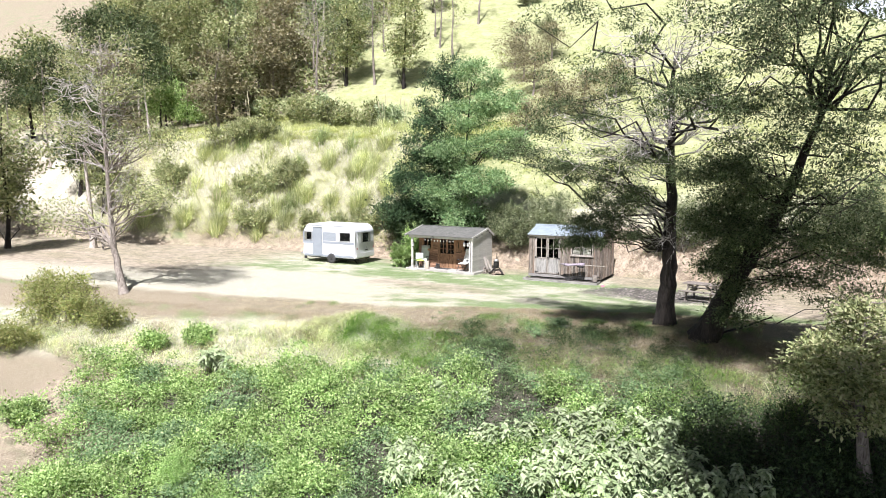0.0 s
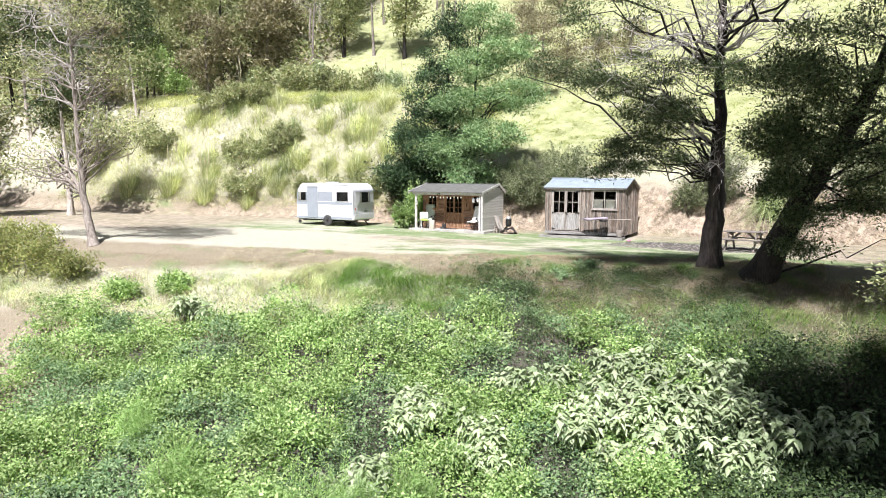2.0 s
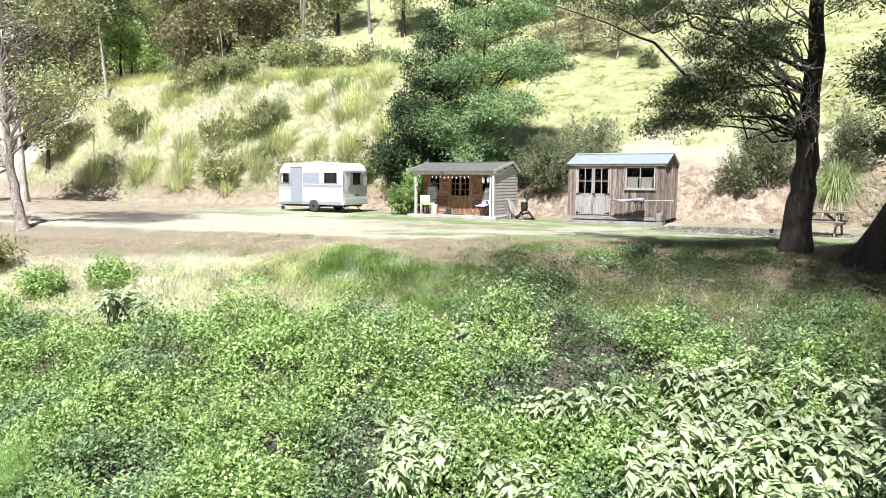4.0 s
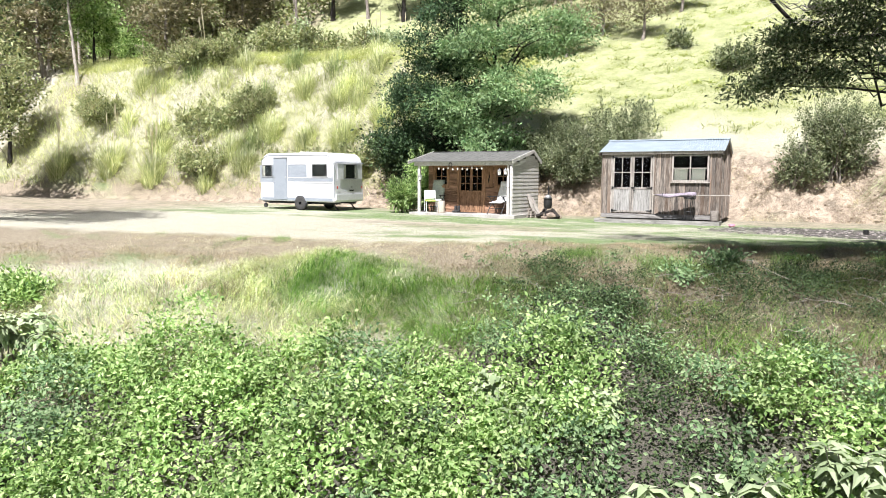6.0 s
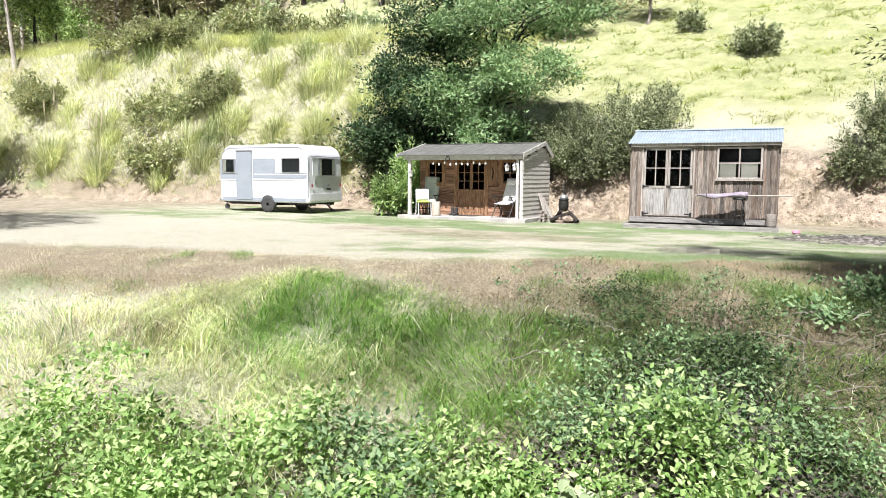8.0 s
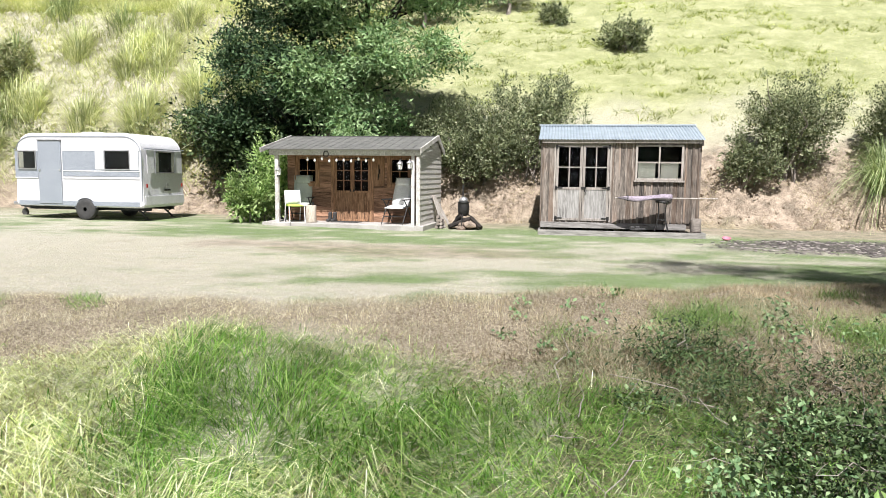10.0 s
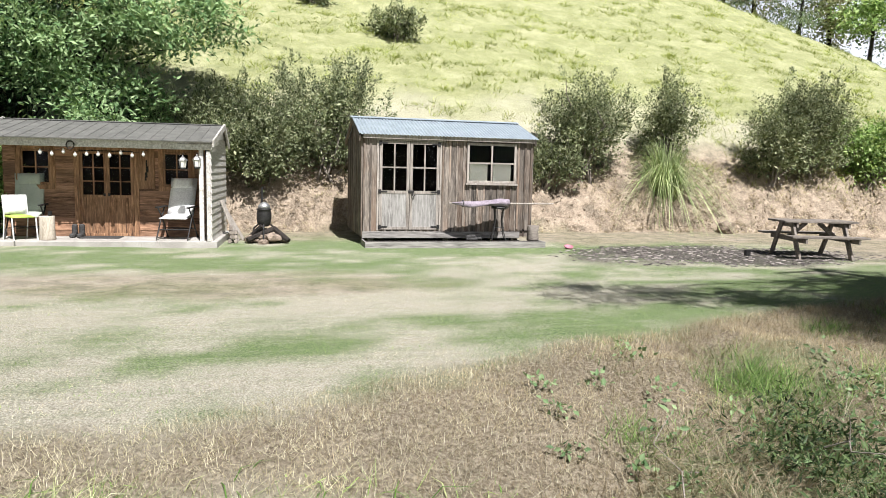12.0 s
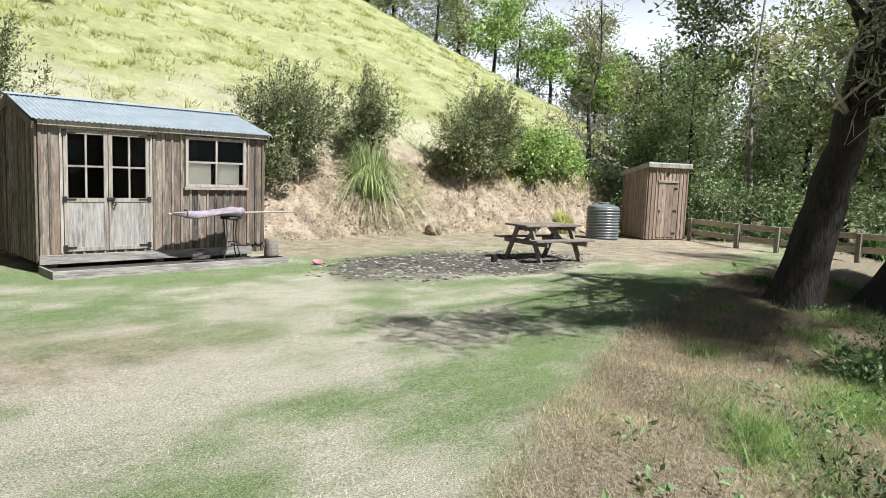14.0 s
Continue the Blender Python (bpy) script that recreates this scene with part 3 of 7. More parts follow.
def toe_y(x):
    """Foot of the cut bank behind the lawn."""
    x = np.asarray(x, float)
    return 37.2 - 2.6 * smooth(-29, -44, x) + 0.18 * np.maximum(0, x - 6)


def ground_z(x, y):
    x, y = np.asarray(x, float), np.asarray(y, float)
    d = lip_y(x) - y
    s = 0.5 * np.log1p(np.exp(np.clip(d / 0.5, -30, 30)))
    z = -5.0 * np.tanh(0.5 * s / 5.0)
    z = z + 0.01 * np.clip(-(x + 15), 0, 40) - 0.2 * smooth(-2, 5, x)
    u = y - toe_y(x)
    right = np.interp(u, [0, 0.5, 1.5, 3, 8, 60, 130], [0, 0.7, 1.8, 2.8, 5.6, 35, 62])
    left = np.interp(u, [0, 1, 3, 6.5, 8.5, 13, 18, 40, 130], [0, 0.9, 3.2, 7.6, 8.5, 8.3, 10.5, 24, 70])
    w = smooth(-17, -27, x)
    hill = right * (1 - w) + left * w
    fall = np.maximum(0, x - (22.0 - 0.8 * (y - 44.7)))
    hill = np.maximum(hill - 0.7 * (np.sqrt(fall * fall + 4) - 2), np.minimum(hill, 0.2))
    return z + hill


def wood_floor(x, y):
    """Where the woods keep the pasture out."""
    a = smooth(0, -4, x + 38 + (y - 53) * 0.40) * smooth(50, 53, y)
    b = smooth(-44, -48, x) * smooth(34, 37, y)
    c = smooth(8, 10, x - 0.45 * np.maximum(0, y - 36)) * smooth(46, 40, y)
    return np.maximum.reduce([a, b, c])


def bramble_edge(x, y):
    return -3.5 - 0.8 * smooth(-15, -17, x) + 2.1 * smooth(-11.8, -10.6, x) - 1.5 * smooth(-9.4, -7.4, x)


def dry_edge(x):
    """How far in from the lip the dead grass reaches."""
    return np.interp(x, [-22, -18, -15, -13, -11.5, -8.6, -5, 0], [0.9, 1.0, 0.9, 1.3, 1.65, 2.2, 2.5, 2.5])


def lush_top(x):
    """How far up the lip the long green grass climbs."""
    return np.interp(x, [-24, -17.5, -16.4, -15.6, -14.8, -13.6, -12.4, -11.6, -10.5], [-1.6, -1.0, -0.45, 0.1, -0.15, -0.5, -0.9, -0.9, -1.2])


def ground_kinds(x, y):
    """Shares of mown lawn, hill pasture, bare earth, and dark mulch with painted bramble shade, at each place."""
    n1 = np.array([noise.noise((a * 0.35, b * 0.35, 3.0)) for a, b in zip(x, y)])
    n2 = np.array([noise.noise((a * 1.1, b * 1.1, 9.0)) for a, b in zip(x, y)])
    u = y - toe_y(x) + n1 * 0.8
    d = y - lip_y(x) + n1 * 1.2 + n2 * 0.4
    lawn = smooth(-0.25, 0.25, y - lip_y(x) + 0.25 * n1 + 0.25 * n2 - dry_edge(x)) * (1 - smooth(-0.8, 0.2, u))
    lush = smooth(0.3, -0.2, y - lip_y(x) - lush_top(x) + 0.3 * n2) * smooth(-11.4, -12.2, x) * smooth(-4.5, -3.5, y - lip_y(x))
    lawn = np.maximum(lawn, lush)
    hill = smooth(1.5, 3.0, u + 0.5 * n2) * (1 - wood_floor(x + 2.5 * n1, y))
    face = smooth(-0.9, 0.1, u) * (1 - smooth(1.6, 3.4, u + 2.0 * smooth(-21, -26, x)))
    r = np.hypot((x + 5.5) / 3.4, (y - 32.0) / 1.6) + 0.35 * n2 + 0.2 * n1
    gravel = 1 - smooth(0.7, 1.15, r)
    # drab earth tone mixed into a long oval on the open lawn
    drab = (1 - smooth(0.5, 1.2, np.hypot((x + 15.5) / 4.2, (y - 29.3) / 1.2) + 0.5 * n2)) * 0.6
    yard = smooth(-4.0, -1.5, x + 1.2 * n2) * (1 - smooth(0, 1, u)) * smooth(3.0, 4.6, d) * 0.8
    foot = smooth(-2.6, -1.0, y - toe_y(x) + 0.8 * n2 + 0.5 * n1 + 1.5 * smooth(-9.5, -7.5, x)) * smooth(-23.5, -21.5, x) * (1 - smooth(-0.2, 0.2, u)) * 0.75
    track = smooth(-26, -32, x) * smooth(4, 7, d) * (1 - smooth(-0.5, 0.5, u)) * 0.8
    slip = (1 - smooth(0.4, 1.2, np.hypot((x + 22.5) / 2.2, (y - 15.5) / 4.0) + 0.7 * n2)) * 0.8
    earth = np.clip(np.maximum.reduce([face, drab, yard, track, slip, foot]), 0, 1)
    # shade under the brambles, and litter in the tangle, painted as dark mulch
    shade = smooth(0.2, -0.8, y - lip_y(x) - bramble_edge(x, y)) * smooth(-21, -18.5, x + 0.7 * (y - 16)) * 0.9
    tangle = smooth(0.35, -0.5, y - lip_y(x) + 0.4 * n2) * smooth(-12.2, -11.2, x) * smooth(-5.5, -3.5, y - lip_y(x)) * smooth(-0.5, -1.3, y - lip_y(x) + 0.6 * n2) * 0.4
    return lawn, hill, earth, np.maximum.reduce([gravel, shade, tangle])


def dryness(x, y):
    """How bleached the lawn is: drifts and streaks, most along the lip and in the open middle."""
    f = np.array([0.55 * noise.noise((a * 0.25 + b * 0.10, b * 0.6 - a * 0.08, 7.0)) + 0.5 * noise.noise((a * 0.5, b * 2.0, 1.0)) + 0.75 * noise.noise((a * 1.5, b * 4.6, 4.0)) for a, b in zip(x, y)])
    d = y - lip_y(x)
    open_mid = np.exp(-((d - 5.0) / 1.8) ** 2) * smooth(-8.0, -12.0, x) * 0.14
    band = -0.55 * np.exp(-((d - dry_edge(x) - 0.55) / 0.6) ** 2) * smooth(-12.8, -11.0, x)
    far_green = -0.25 * smooth(6.0, 8.5, d) * smooth(-24, -20, x)
    west = 0.85 * smooth(-15.5, -20, x) * smooth(8.5, 6.5, d) * smooth(0.4, 1.2, d) + 0.3 * smooth(-12, -14, x) * smooth(3.0, 1.5, y - lip_y(x))
    streak = -0.75 * np.exp(-((y - 25.55 - 0.38 * (x + 14.6)) / 0.28) ** 2) * smooth(-16.0, -15.2, x) * smooth(-13.2, -13.9, x) - 0.6 * np.exp(-((y - 24.65) / 0.22) ** 2) * smooth(-14.0, -13.6, x) * smooth(-12.6, -13.0, x)
    return 0.03 + 0.9 * smooth(-0.36, 0.5, streak + f + 0.06 + open_mid + far_green + west + band + 0.2 * smooth(3.2, 1.4, d))


def axis(spans):
    out = []
    for a, b, step in spans:
        out += list(np.arange(a, b, step))
    return np.array(out + [spans[-1][1]])


gx = axis([(-400, -120, 40), (-120, -60, 3), (-60, -38, 0.8), (-38, -18, 0.36), (-18, 9, 0.22), (9, 40, 1.0), (40, 100, 4), (100, 400, 50)])
gy = axis([(-300, -60, 40), (-60, 8, 4), (8, 14, 0.6), (14, 36, 0.33), (36, 41, 0.14), (41, 54, 0.4), (54, 80, 0.8), (80, 170, 4), (170, 400, 46)])
GX, GY = np.meshgrid(gx, gy)
px, py = GX.ravel(), GY.ravel()
pz = ground_z(px, py)
lawn_k, hill_k, earth_k, mulch_shade_k = ground_kinds(px, py)
rough_low = np.array([noise.noise((a * 0.45, b * 0.6, 14)) for a, b in zip(px, py)])
rough = np.array([noise.noise((a * 0.9, b * 0.9, 0)) for a, b in zip(px, py)])
steps = np.array([noise.noise((a * 0.5, b * 1.7, 5)) for a, b in zip(px, py)])
lumps = np.array([noise.noise((a * 2.6, b * 2.6, 2)) for a, b in zip(px, py)])
clods = np.array([noise.turbulence((a * 3.1, b * 2.0, 7), 3, False) for a, b in zip(px, py)])
pz = pz + 0.32 * (clods - 0.45) * np.clip(earth_k, 0, 1) * smooth(-0.2, 0.4, py - toe_y(px)) * (1 - smooth(2.2, 3.4, py - toe_y(px)))
pz = pz + 0.02 * rough * lawn_k + (0.10 * rough + 0.10 * steps + 0.05 * lumps) * hill_k + (0.10 * rough + 0.07 * lumps) * (1 - lawn_k) * (1 - hill_k) * np.where(earth_k > 0.3, 0.55, 1.0)
nx = len(gx)
ii, jj = np.meshgrid(np.arange(nx - 1), np.arange(len(gy) - 1))
q = (jj * nx + ii).ravel()
ground = mesh_object("ground", np.stack([px, py, pz], 1), np.stack([q, q + 1, q + nx + 1, q + nx], 1), GROUND)
layer = ground.data.color_attributes.new("kinds", "FLOAT_COLOR", "POINT")
layer.data.foreach_set("color", np.stack([lawn_k, hill_k, earth_k, np.ones_like(px)], 1).astype(np.float32).ravel())
wear = ground.data.color_attributes.new("wear", "FLOAT_COLOR", "POINT")
# red: mulch and painted bramble shade, green: dryness, blue: straw
wear.data.foreach_set("color", np.stack([mulch_shade_k, dryness(px, py), np.maximum(0.95 * smooth(-20, -24, px) * smooth(1, 2.5, py - toe_y(px)) * smooth(51, 47, py) * smooth(-0.6, 0.1, rough_low), 0.6 * smooth(0.8, 1.6, py - toe_y(px)) * (1 - smooth(3.4, 5.8, py - toe_y(px) + 2.2 * rough_low))), np.ones_like(px)], 1).astype(np.float32).ravel())
tagged(ground, "mown lawn with dry patches between a grassy stream bank and a pasture hill", "ground", kind="structure")
bump_grid = pz.reshape(GX.shape)


def surface(x, y):
    """Height of the built ground, between its vertices."""
    x, y = np.atleast_1d(np.asarray(x, float)), np.atleast_1d(np.asarray(y, float))
    i = np.clip(np.searchsorted(gx, x) - 1, 0, len(gx) - 2)
    j = np.clip(np.searchsorted(gy, y) - 1, 0, len(gy) - 2)
    a, b = (x - gx[i]) / (gx[i + 1] - gx[i]), (y - gy[j]) / (gy[j + 1] - gy[j])
    g = bump_grid
    return (g[j, i] * (1 - a) + g[j, i + 1] * a) * (1 - b) + (g[j + 1, i] * (1 - a) + g[j + 1, i + 1] * a) * b


def sz(x, y):
    return float(surface(x, y)[0])

# ---- cladding ----
unit_box = bpy.data.meshes.new("sawn_board")
bm = new_box(-0.5, 0.5, -0.5, 0.5, -0.5, 0.5)
bm.to_mesh(unit_box)
bm.free()


def piece(name, mat, parent, size, at, rot=(0, 0, 0)):
    """One board: an object of its own on a shared mesh, sized by its scale."""
    key = "board_" + mat.name
    me = bpy.data.meshes.get(key)
    if me is None:
        me = unit_box.copy()
        me.name = key
        me.materials.append(mat)
    ob = new(name, me)
    ob.parent = parent
    ob.matrix_basis = pose(*at, *rot) @ Matrix.Diagonal((*size, 1))
    return ob


def spans(lo, hi, cuts):
    """What is left of lo..hi without the cuts."""
    out = [(lo, hi)]
    for a, b in cuts:
        out = [s for x, y in out for s in ((x, min(y, a)), (max(x, b), y)) if s[1] - s[0] > 0.02]
    return out


def clad_upright(parent, mat, length, top, bottom, openings, frame_of, width=0.15, batten=0.04, thick=0.02):
    """Upright boards with cover battens along a wall; frame_of maps (along, out, z, turn) to a pose in the parent."""
    n = round(length / width)
    w = length / n
    for i in range(n):
        a, b = i * w, (i + 1) * w
        for lo, hi in spans(a, b, [(o[0], o[1]) for o in openings]) + [(max(a, o[0]), min(b, o[1])) for o in openings if min(b, o[1]) - max(a, o[0]) > 0.02]:
            mid = (lo + hi) / 2
            for z0, z1 in spans(bottom, top(mid), [(o[2], o[3]) for o in openings if o[0] < mid < o[1]]):
                ob = piece("board", mat, parent, (hi - lo - 0.006, thick, z1 - z0), (0, 0, 0))
                ob.matrix_basis = frame_of(mid, thick / 2 + random.uniform(0, 0.004), (z0 + z1) / 2) @ Matrix.Diagonal((hi - lo - 0.006, thick, z1 - z0, 1))
    for i in range(n + 1):
        mid = min(max(i * w, batten / 2), length - batten / 2)
        for z0, z1 in spans(bottom, top(mid), [(o[2], o[3]) for o in openings if o[0] - 0.03 < mid < o[1] + 0.03]):
            ob = piece("batten", mat, parent, (1, 1, 1), (0, 0, 0))
            ob.matrix_basis = frame_of(mid, thick + 0.012, (z0 + z1) / 2) @ Matrix.Diagonal((batten, 0.02, z1 - z0, 1))


def clad_level(parent, mat, length, top, bottom, openings, frame_of, lap=0.13, thick=0.022):
    """Lapped weatherboards along a wall, tilted as they lie."""
    z = bottom
    while z < top:
        h = min(lap, top - z)
        for lo, hi in spans(0, length, [(o[0], o[1]) for o in openings if o[2] < z + h * 0.6 and o[3] > z + h * 0.4]):
            ob = piece("weatherboard", mat, parent, (1, 1, 1), (0, 0, 0))
            ob.matrix_basis = frame_of((lo + hi) / 2, thick * 0.8, z + h / 2) @ Matrix.Rotation(radians(-5), 4, "X") @ Matrix.Diagonal((hi - lo, thick, h + 0.012, 1))
        z += lap


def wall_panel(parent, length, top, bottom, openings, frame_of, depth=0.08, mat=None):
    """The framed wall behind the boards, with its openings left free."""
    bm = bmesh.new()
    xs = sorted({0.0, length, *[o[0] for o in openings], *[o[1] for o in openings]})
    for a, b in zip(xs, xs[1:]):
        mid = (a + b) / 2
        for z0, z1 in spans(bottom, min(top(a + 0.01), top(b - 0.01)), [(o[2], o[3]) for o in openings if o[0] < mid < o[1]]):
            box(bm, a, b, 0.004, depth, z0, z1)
    # default near-black paints the darkness of the room behind boards and glass
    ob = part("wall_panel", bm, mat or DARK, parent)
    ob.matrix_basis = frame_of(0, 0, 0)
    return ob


def sash(parent, name, w, h, cols, rows, at, mat, rail=0.05, bar=0.028, lower=0.0, lower_mat=None, depth=0.035, turn=0.0):
    """A glazed leaf: stiles and rails, glazing bars, panes and, for a door, a panel below."""
    root = new(name)
    root.parent, root.matrix_basis = parent, pose(*at, 0, 0, turn)
    bm = bmesh.new()
    for x0, x1, z0, z1 in ((0, rail, 0, h), (w - rail, w, 0, h), (rail, w - rail, 0, rail), (rail, w - rail, h - rail, h)):
        box(bm, x0, x1, 0, depth, z0, z1, bevel=0.003)
    if lower:
        box(bm, rail, w - rail, 0.001, depth - 0.001, lower - rail / 2, lower + rail / 2)
    part("leaf_frame", bm, mat, root)
    if lower:
        part("leaf_panel", new_box(rail, w - rail, 0.012, 0.028, rail, lower - rail / 2), lower_mat, root)
    g0 = lower + rail / 2 if lower else rail
    gw, gh = (w - 2 * rail) / cols, (h - rail - g0) / rows
    for c in range(cols):
        for r in range(rows):
            part("pane", new_box(rail + c * gw, rail + (c + 1) * gw, 0.016, 0.020, g0 + r * gh, g0 + (r + 1) * gh), GLASS, root)
    for c in range(1, cols):
        part("glazing_bar", new_box(rail + c * gw - bar / 2, rail + c * gw + bar / 2, 0.004, depth - 0.004, g0, h - rail), mat, root)
    for r in range(1, rows):
        part("glazing_bar", new_box(rail, w - rail, 0.006, depth - 0.006, g0 + r * gh - bar / 2, g0 + r * gh + bar / 2), mat, root)
    return root


def strap_hinge(parent, x, z, way, length=0.16):
    bm = bmesh.new()
    box(bm, x - 0.03, x + 0.03, -0.012, 0.0, z - 0.045, z + 0.045, bevel=0.003)
    box(bm, x, x + way * length, -0.010, 0.0, z - 0.014, z + 0.014) if way > 0 else box(bm, x + way * length, x, -0.010, 0.0, z - 0.014, z + 0.014)
    return part("hinge", bm, BLACK_IRON, parent, "black iron strap hinge")


def corrugated(x0, x1, a, b, pitch=0.076, amp=0.009, thick=0.002, step=6):
    """A corrugated sheet from the eave line a=(y, z) to the ridge b=(y, z), waves along x."""
    bm = bmesh.new()
    n = int((x1 - x0) / pitch * step)
    up = Vector((0, -(b[1] - a[1]), b[0] - a[0])).normalized()
    if up.z < 0:
        up = -up
    lines = []
    for y, z in (a, b):
        for lift in (0, -thick):
            lines.append([bm.verts.new(Vector((x0 + (x1 - x0) * i / n, y, z)) + up * (lift + amp * math.sin(2 * math.pi * (x1 - x0) * i / n / pitch))) for i in range(n + 1)])
    e0, e1, r0, r1 = lines
    for i in range(n):
        bm.faces.new((e0[i], e0[i + 1], r0[i + 1], r0[i]))
        bm.faces.new((e1[i + 1], e1[i], r1[i], r1[i + 1]))
        bm.faces.new((e0[i + 1], e0[i], e1[i], e1[i + 1]))
    return bm


# ---- board-and-batten shed ----
def garden_shed():
    W, D, ZB, ZE, ZR = 3.70, 2.62, 0.16, 2.26, 2.645
    root = thing("garden_shed", pose(-12.45, 34.2, 0), "weathered grey-brown board-and-batten shed with blue-grey iron roof", "shed")
    door, win = (0.33, 1.62, 0.31, 2.16), (2.22, 3.33, 1.32, 2.17)
    front = lambda a, o, z: pose(a, -o, z)
    right = lambda a, o, z: pose(W + o, a, z, 0, 0, 90)
    left = lambda a, o, z: pose(-o, D - a, z, 0, 0, -90)
    back = lambda a, o, z: pose(W - a, D + o, z, 0, 0, 180)
    gable = lambda a: ZE + (ZR - ZE) * (1 - abs(a - D / 2) / (D / 2)) - 0.03
    level = lambda a: ZE
    for f, length, top, cuts in ((front, W, level, [door, win]), (right, D, gable, []), (left, D, gable, []), (back, W, level, [])):
        wall_panel(root, length, (lambda a: ZE) if top is gable else top, ZB + 0.04, cuts, f)
        clad_upright(root, WOOD_GREY, length, top, ZB, cuts, f, 0.155 if f in (front, back) else 0.13)
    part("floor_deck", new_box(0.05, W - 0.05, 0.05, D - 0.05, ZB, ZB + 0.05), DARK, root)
    for k, x in enumerate((0.2, W / 2, W - 0.3)):
        for y in (0.2, D - 0.3):
            part("pile", new_box(x - 0.07, x + 0.07, y - 0.07, y + 0.07, -0.15, ZB), WOOD_TABLE, root)
    part("base_board", new_box(-0.02, W - 0.25, -0.075, -0.045, 0.13, 0.27, bevel=0.004), WOOD_DECK, root)
    # double door
    for x, way in ((door[0] + 0.005, 1), (door[0] + 0.65, -1)):
        leaf = sash(root, "door_leaf", 0.635, door[3] - door[2], 2, 2, (x, -0.055, door[2]), WOOD_TRIM, rail=0.06, lower=0.79, lower_mat=WOOD_DOOR)
        for z in (0.06, 0.80, door[3] - door[2] - 0.05):
            strap_hinge(leaf, 0.01 if way > 0 else 0.625, z, way)
    lock = bmesh.new()
    box(lock, 0.95, 1.07, -0.075, -0.055, 1.09, 1.14, bevel=0.004)
    tube(lock, [(1.03, -0.085, 1.10), (1.03, -0.085, 1.03), (1.06, -0.085, 1.01), (1.08, -0.085, 1.05)], 0.012, 6)
    part("padlock", lock, BLACK_IRON, root, "black padlock and bolt")
    part("door_head", new_box(door[0] - 0.06, door[1] + 0.12, -0.075, -0.03, door[3] + 0.005, door[3] + 0.05, bevel=0.004), WOOD_TRIM, root)
    for x in (door[0] - 0.045, door[1] + 0.005):
        part("door_jamb", new_box(x, x + 0.04, -0.045, 0.06, door[2] - 0.02, door[3]), WOOD_TRIM, root)
    # window
    w = sash(root, "window", win[1] - win[0], win[3] - win[2], 2, 2, (win[0], -0.06, win[2]), WOOD_TRIM, rail=0.05, bar=0.035)
    for x in (0.07, 0.60):
        part("blind", new_box(x, x + 0.40, 0.05, 0.056, 0.05, 0.42), BLIND, w, "cream half blind")
    part("window_sill", new_box(win[0] - 0.03, win[1] + 0.04, -0.095, -0.02, win[2] - 0.045, win[2] - 0.003, bevel=0.005), WOOD_TRIM, root)
    # roof
    eave = 0.16
    drop = (ZR - ZE) / (D / 2) * eave
    part("roof_sheet", corrugated(-0.10, W + 0.09, (-eave, ZE - drop + 0.07), (D / 2, ZR + 0.07)), IRON_ROOF, root)
    part("roof_sheet", corrugated(-0.10, W + 0.09, (D + eave, ZE - drop + 0.07), (D / 2, ZR + 0.07)), IRON_ROOF, root)
    cap = bmesh.new()
    for s in (-1, 1):
        y0, y1 = D / 2, D / 2 + s * 0.14
        z0, z1 = ZR + 0.095, ZR + 0.095 - 0.14 * (ZR - ZE) / (D / 2)
        vs = [cap.verts.new(p) for p in ((-0.14, y0, z0), (W + 0.10, y0, z0), (W + 0.10, y1, z1), (-0.14, y1, z1))]
        cap.faces.new(vs)
    bmesh.ops.remove_doubles(cap, verts=cap.verts, dist=0.001)
    bmesh.ops.solidify(cap, geom=cap.faces, thickness=0.004)
    part("ridge_cap", cap, IRON_ROOF, root)
    part("fascia", new_box(-0.02, W + 0.05, -0.115, -0.075, ZE - 0.06, ZE + 0.035, bevel=0.004), WOOD_TRIM, root, "dull brown fascia board")
    slope = math.atan2(ZR - ZE, D / 2)
    for x in (-0.085, W + 0.04):
        for s in (0, 1):
            bm = bmesh.new()
            beam(bm, (x, -0.12 if s == 0 else D + 0.12, ZE - 0.07), (x, D / 2, ZR + 0.0), 0.035, 0.11)
            part("barge_board", bm, WOOD_GREY, root)
    return root


garden_shed()

# low deck in front of the shed
deck = thing("entry_deck", pose(-12.5, 33.38, sz(-11, 33.4) - 0.02), "low grey timber deck in front of the shed", "deck")
for k in range(4):
    part("deck_board", new_box(0.03, 3.79, 0.04 + k * 0.165, 0.195 + k * 0.165, 0.07, 0.10, bevel=0.004), WOOD_BLACK, deck, "dark rotting deck board")
part("deck_edge", new_box(0, 3.82, 0, 0.038, 0.0, 0.148, bevel=0.004), WOOD_DECK, deck)
for x in (0, 3.78):
    part("deck_edge", new_box(x, x + 0.04, 0.04, 0.70, 0.0, 0.145, bevel=0.004), WOOD_DECK, deck)


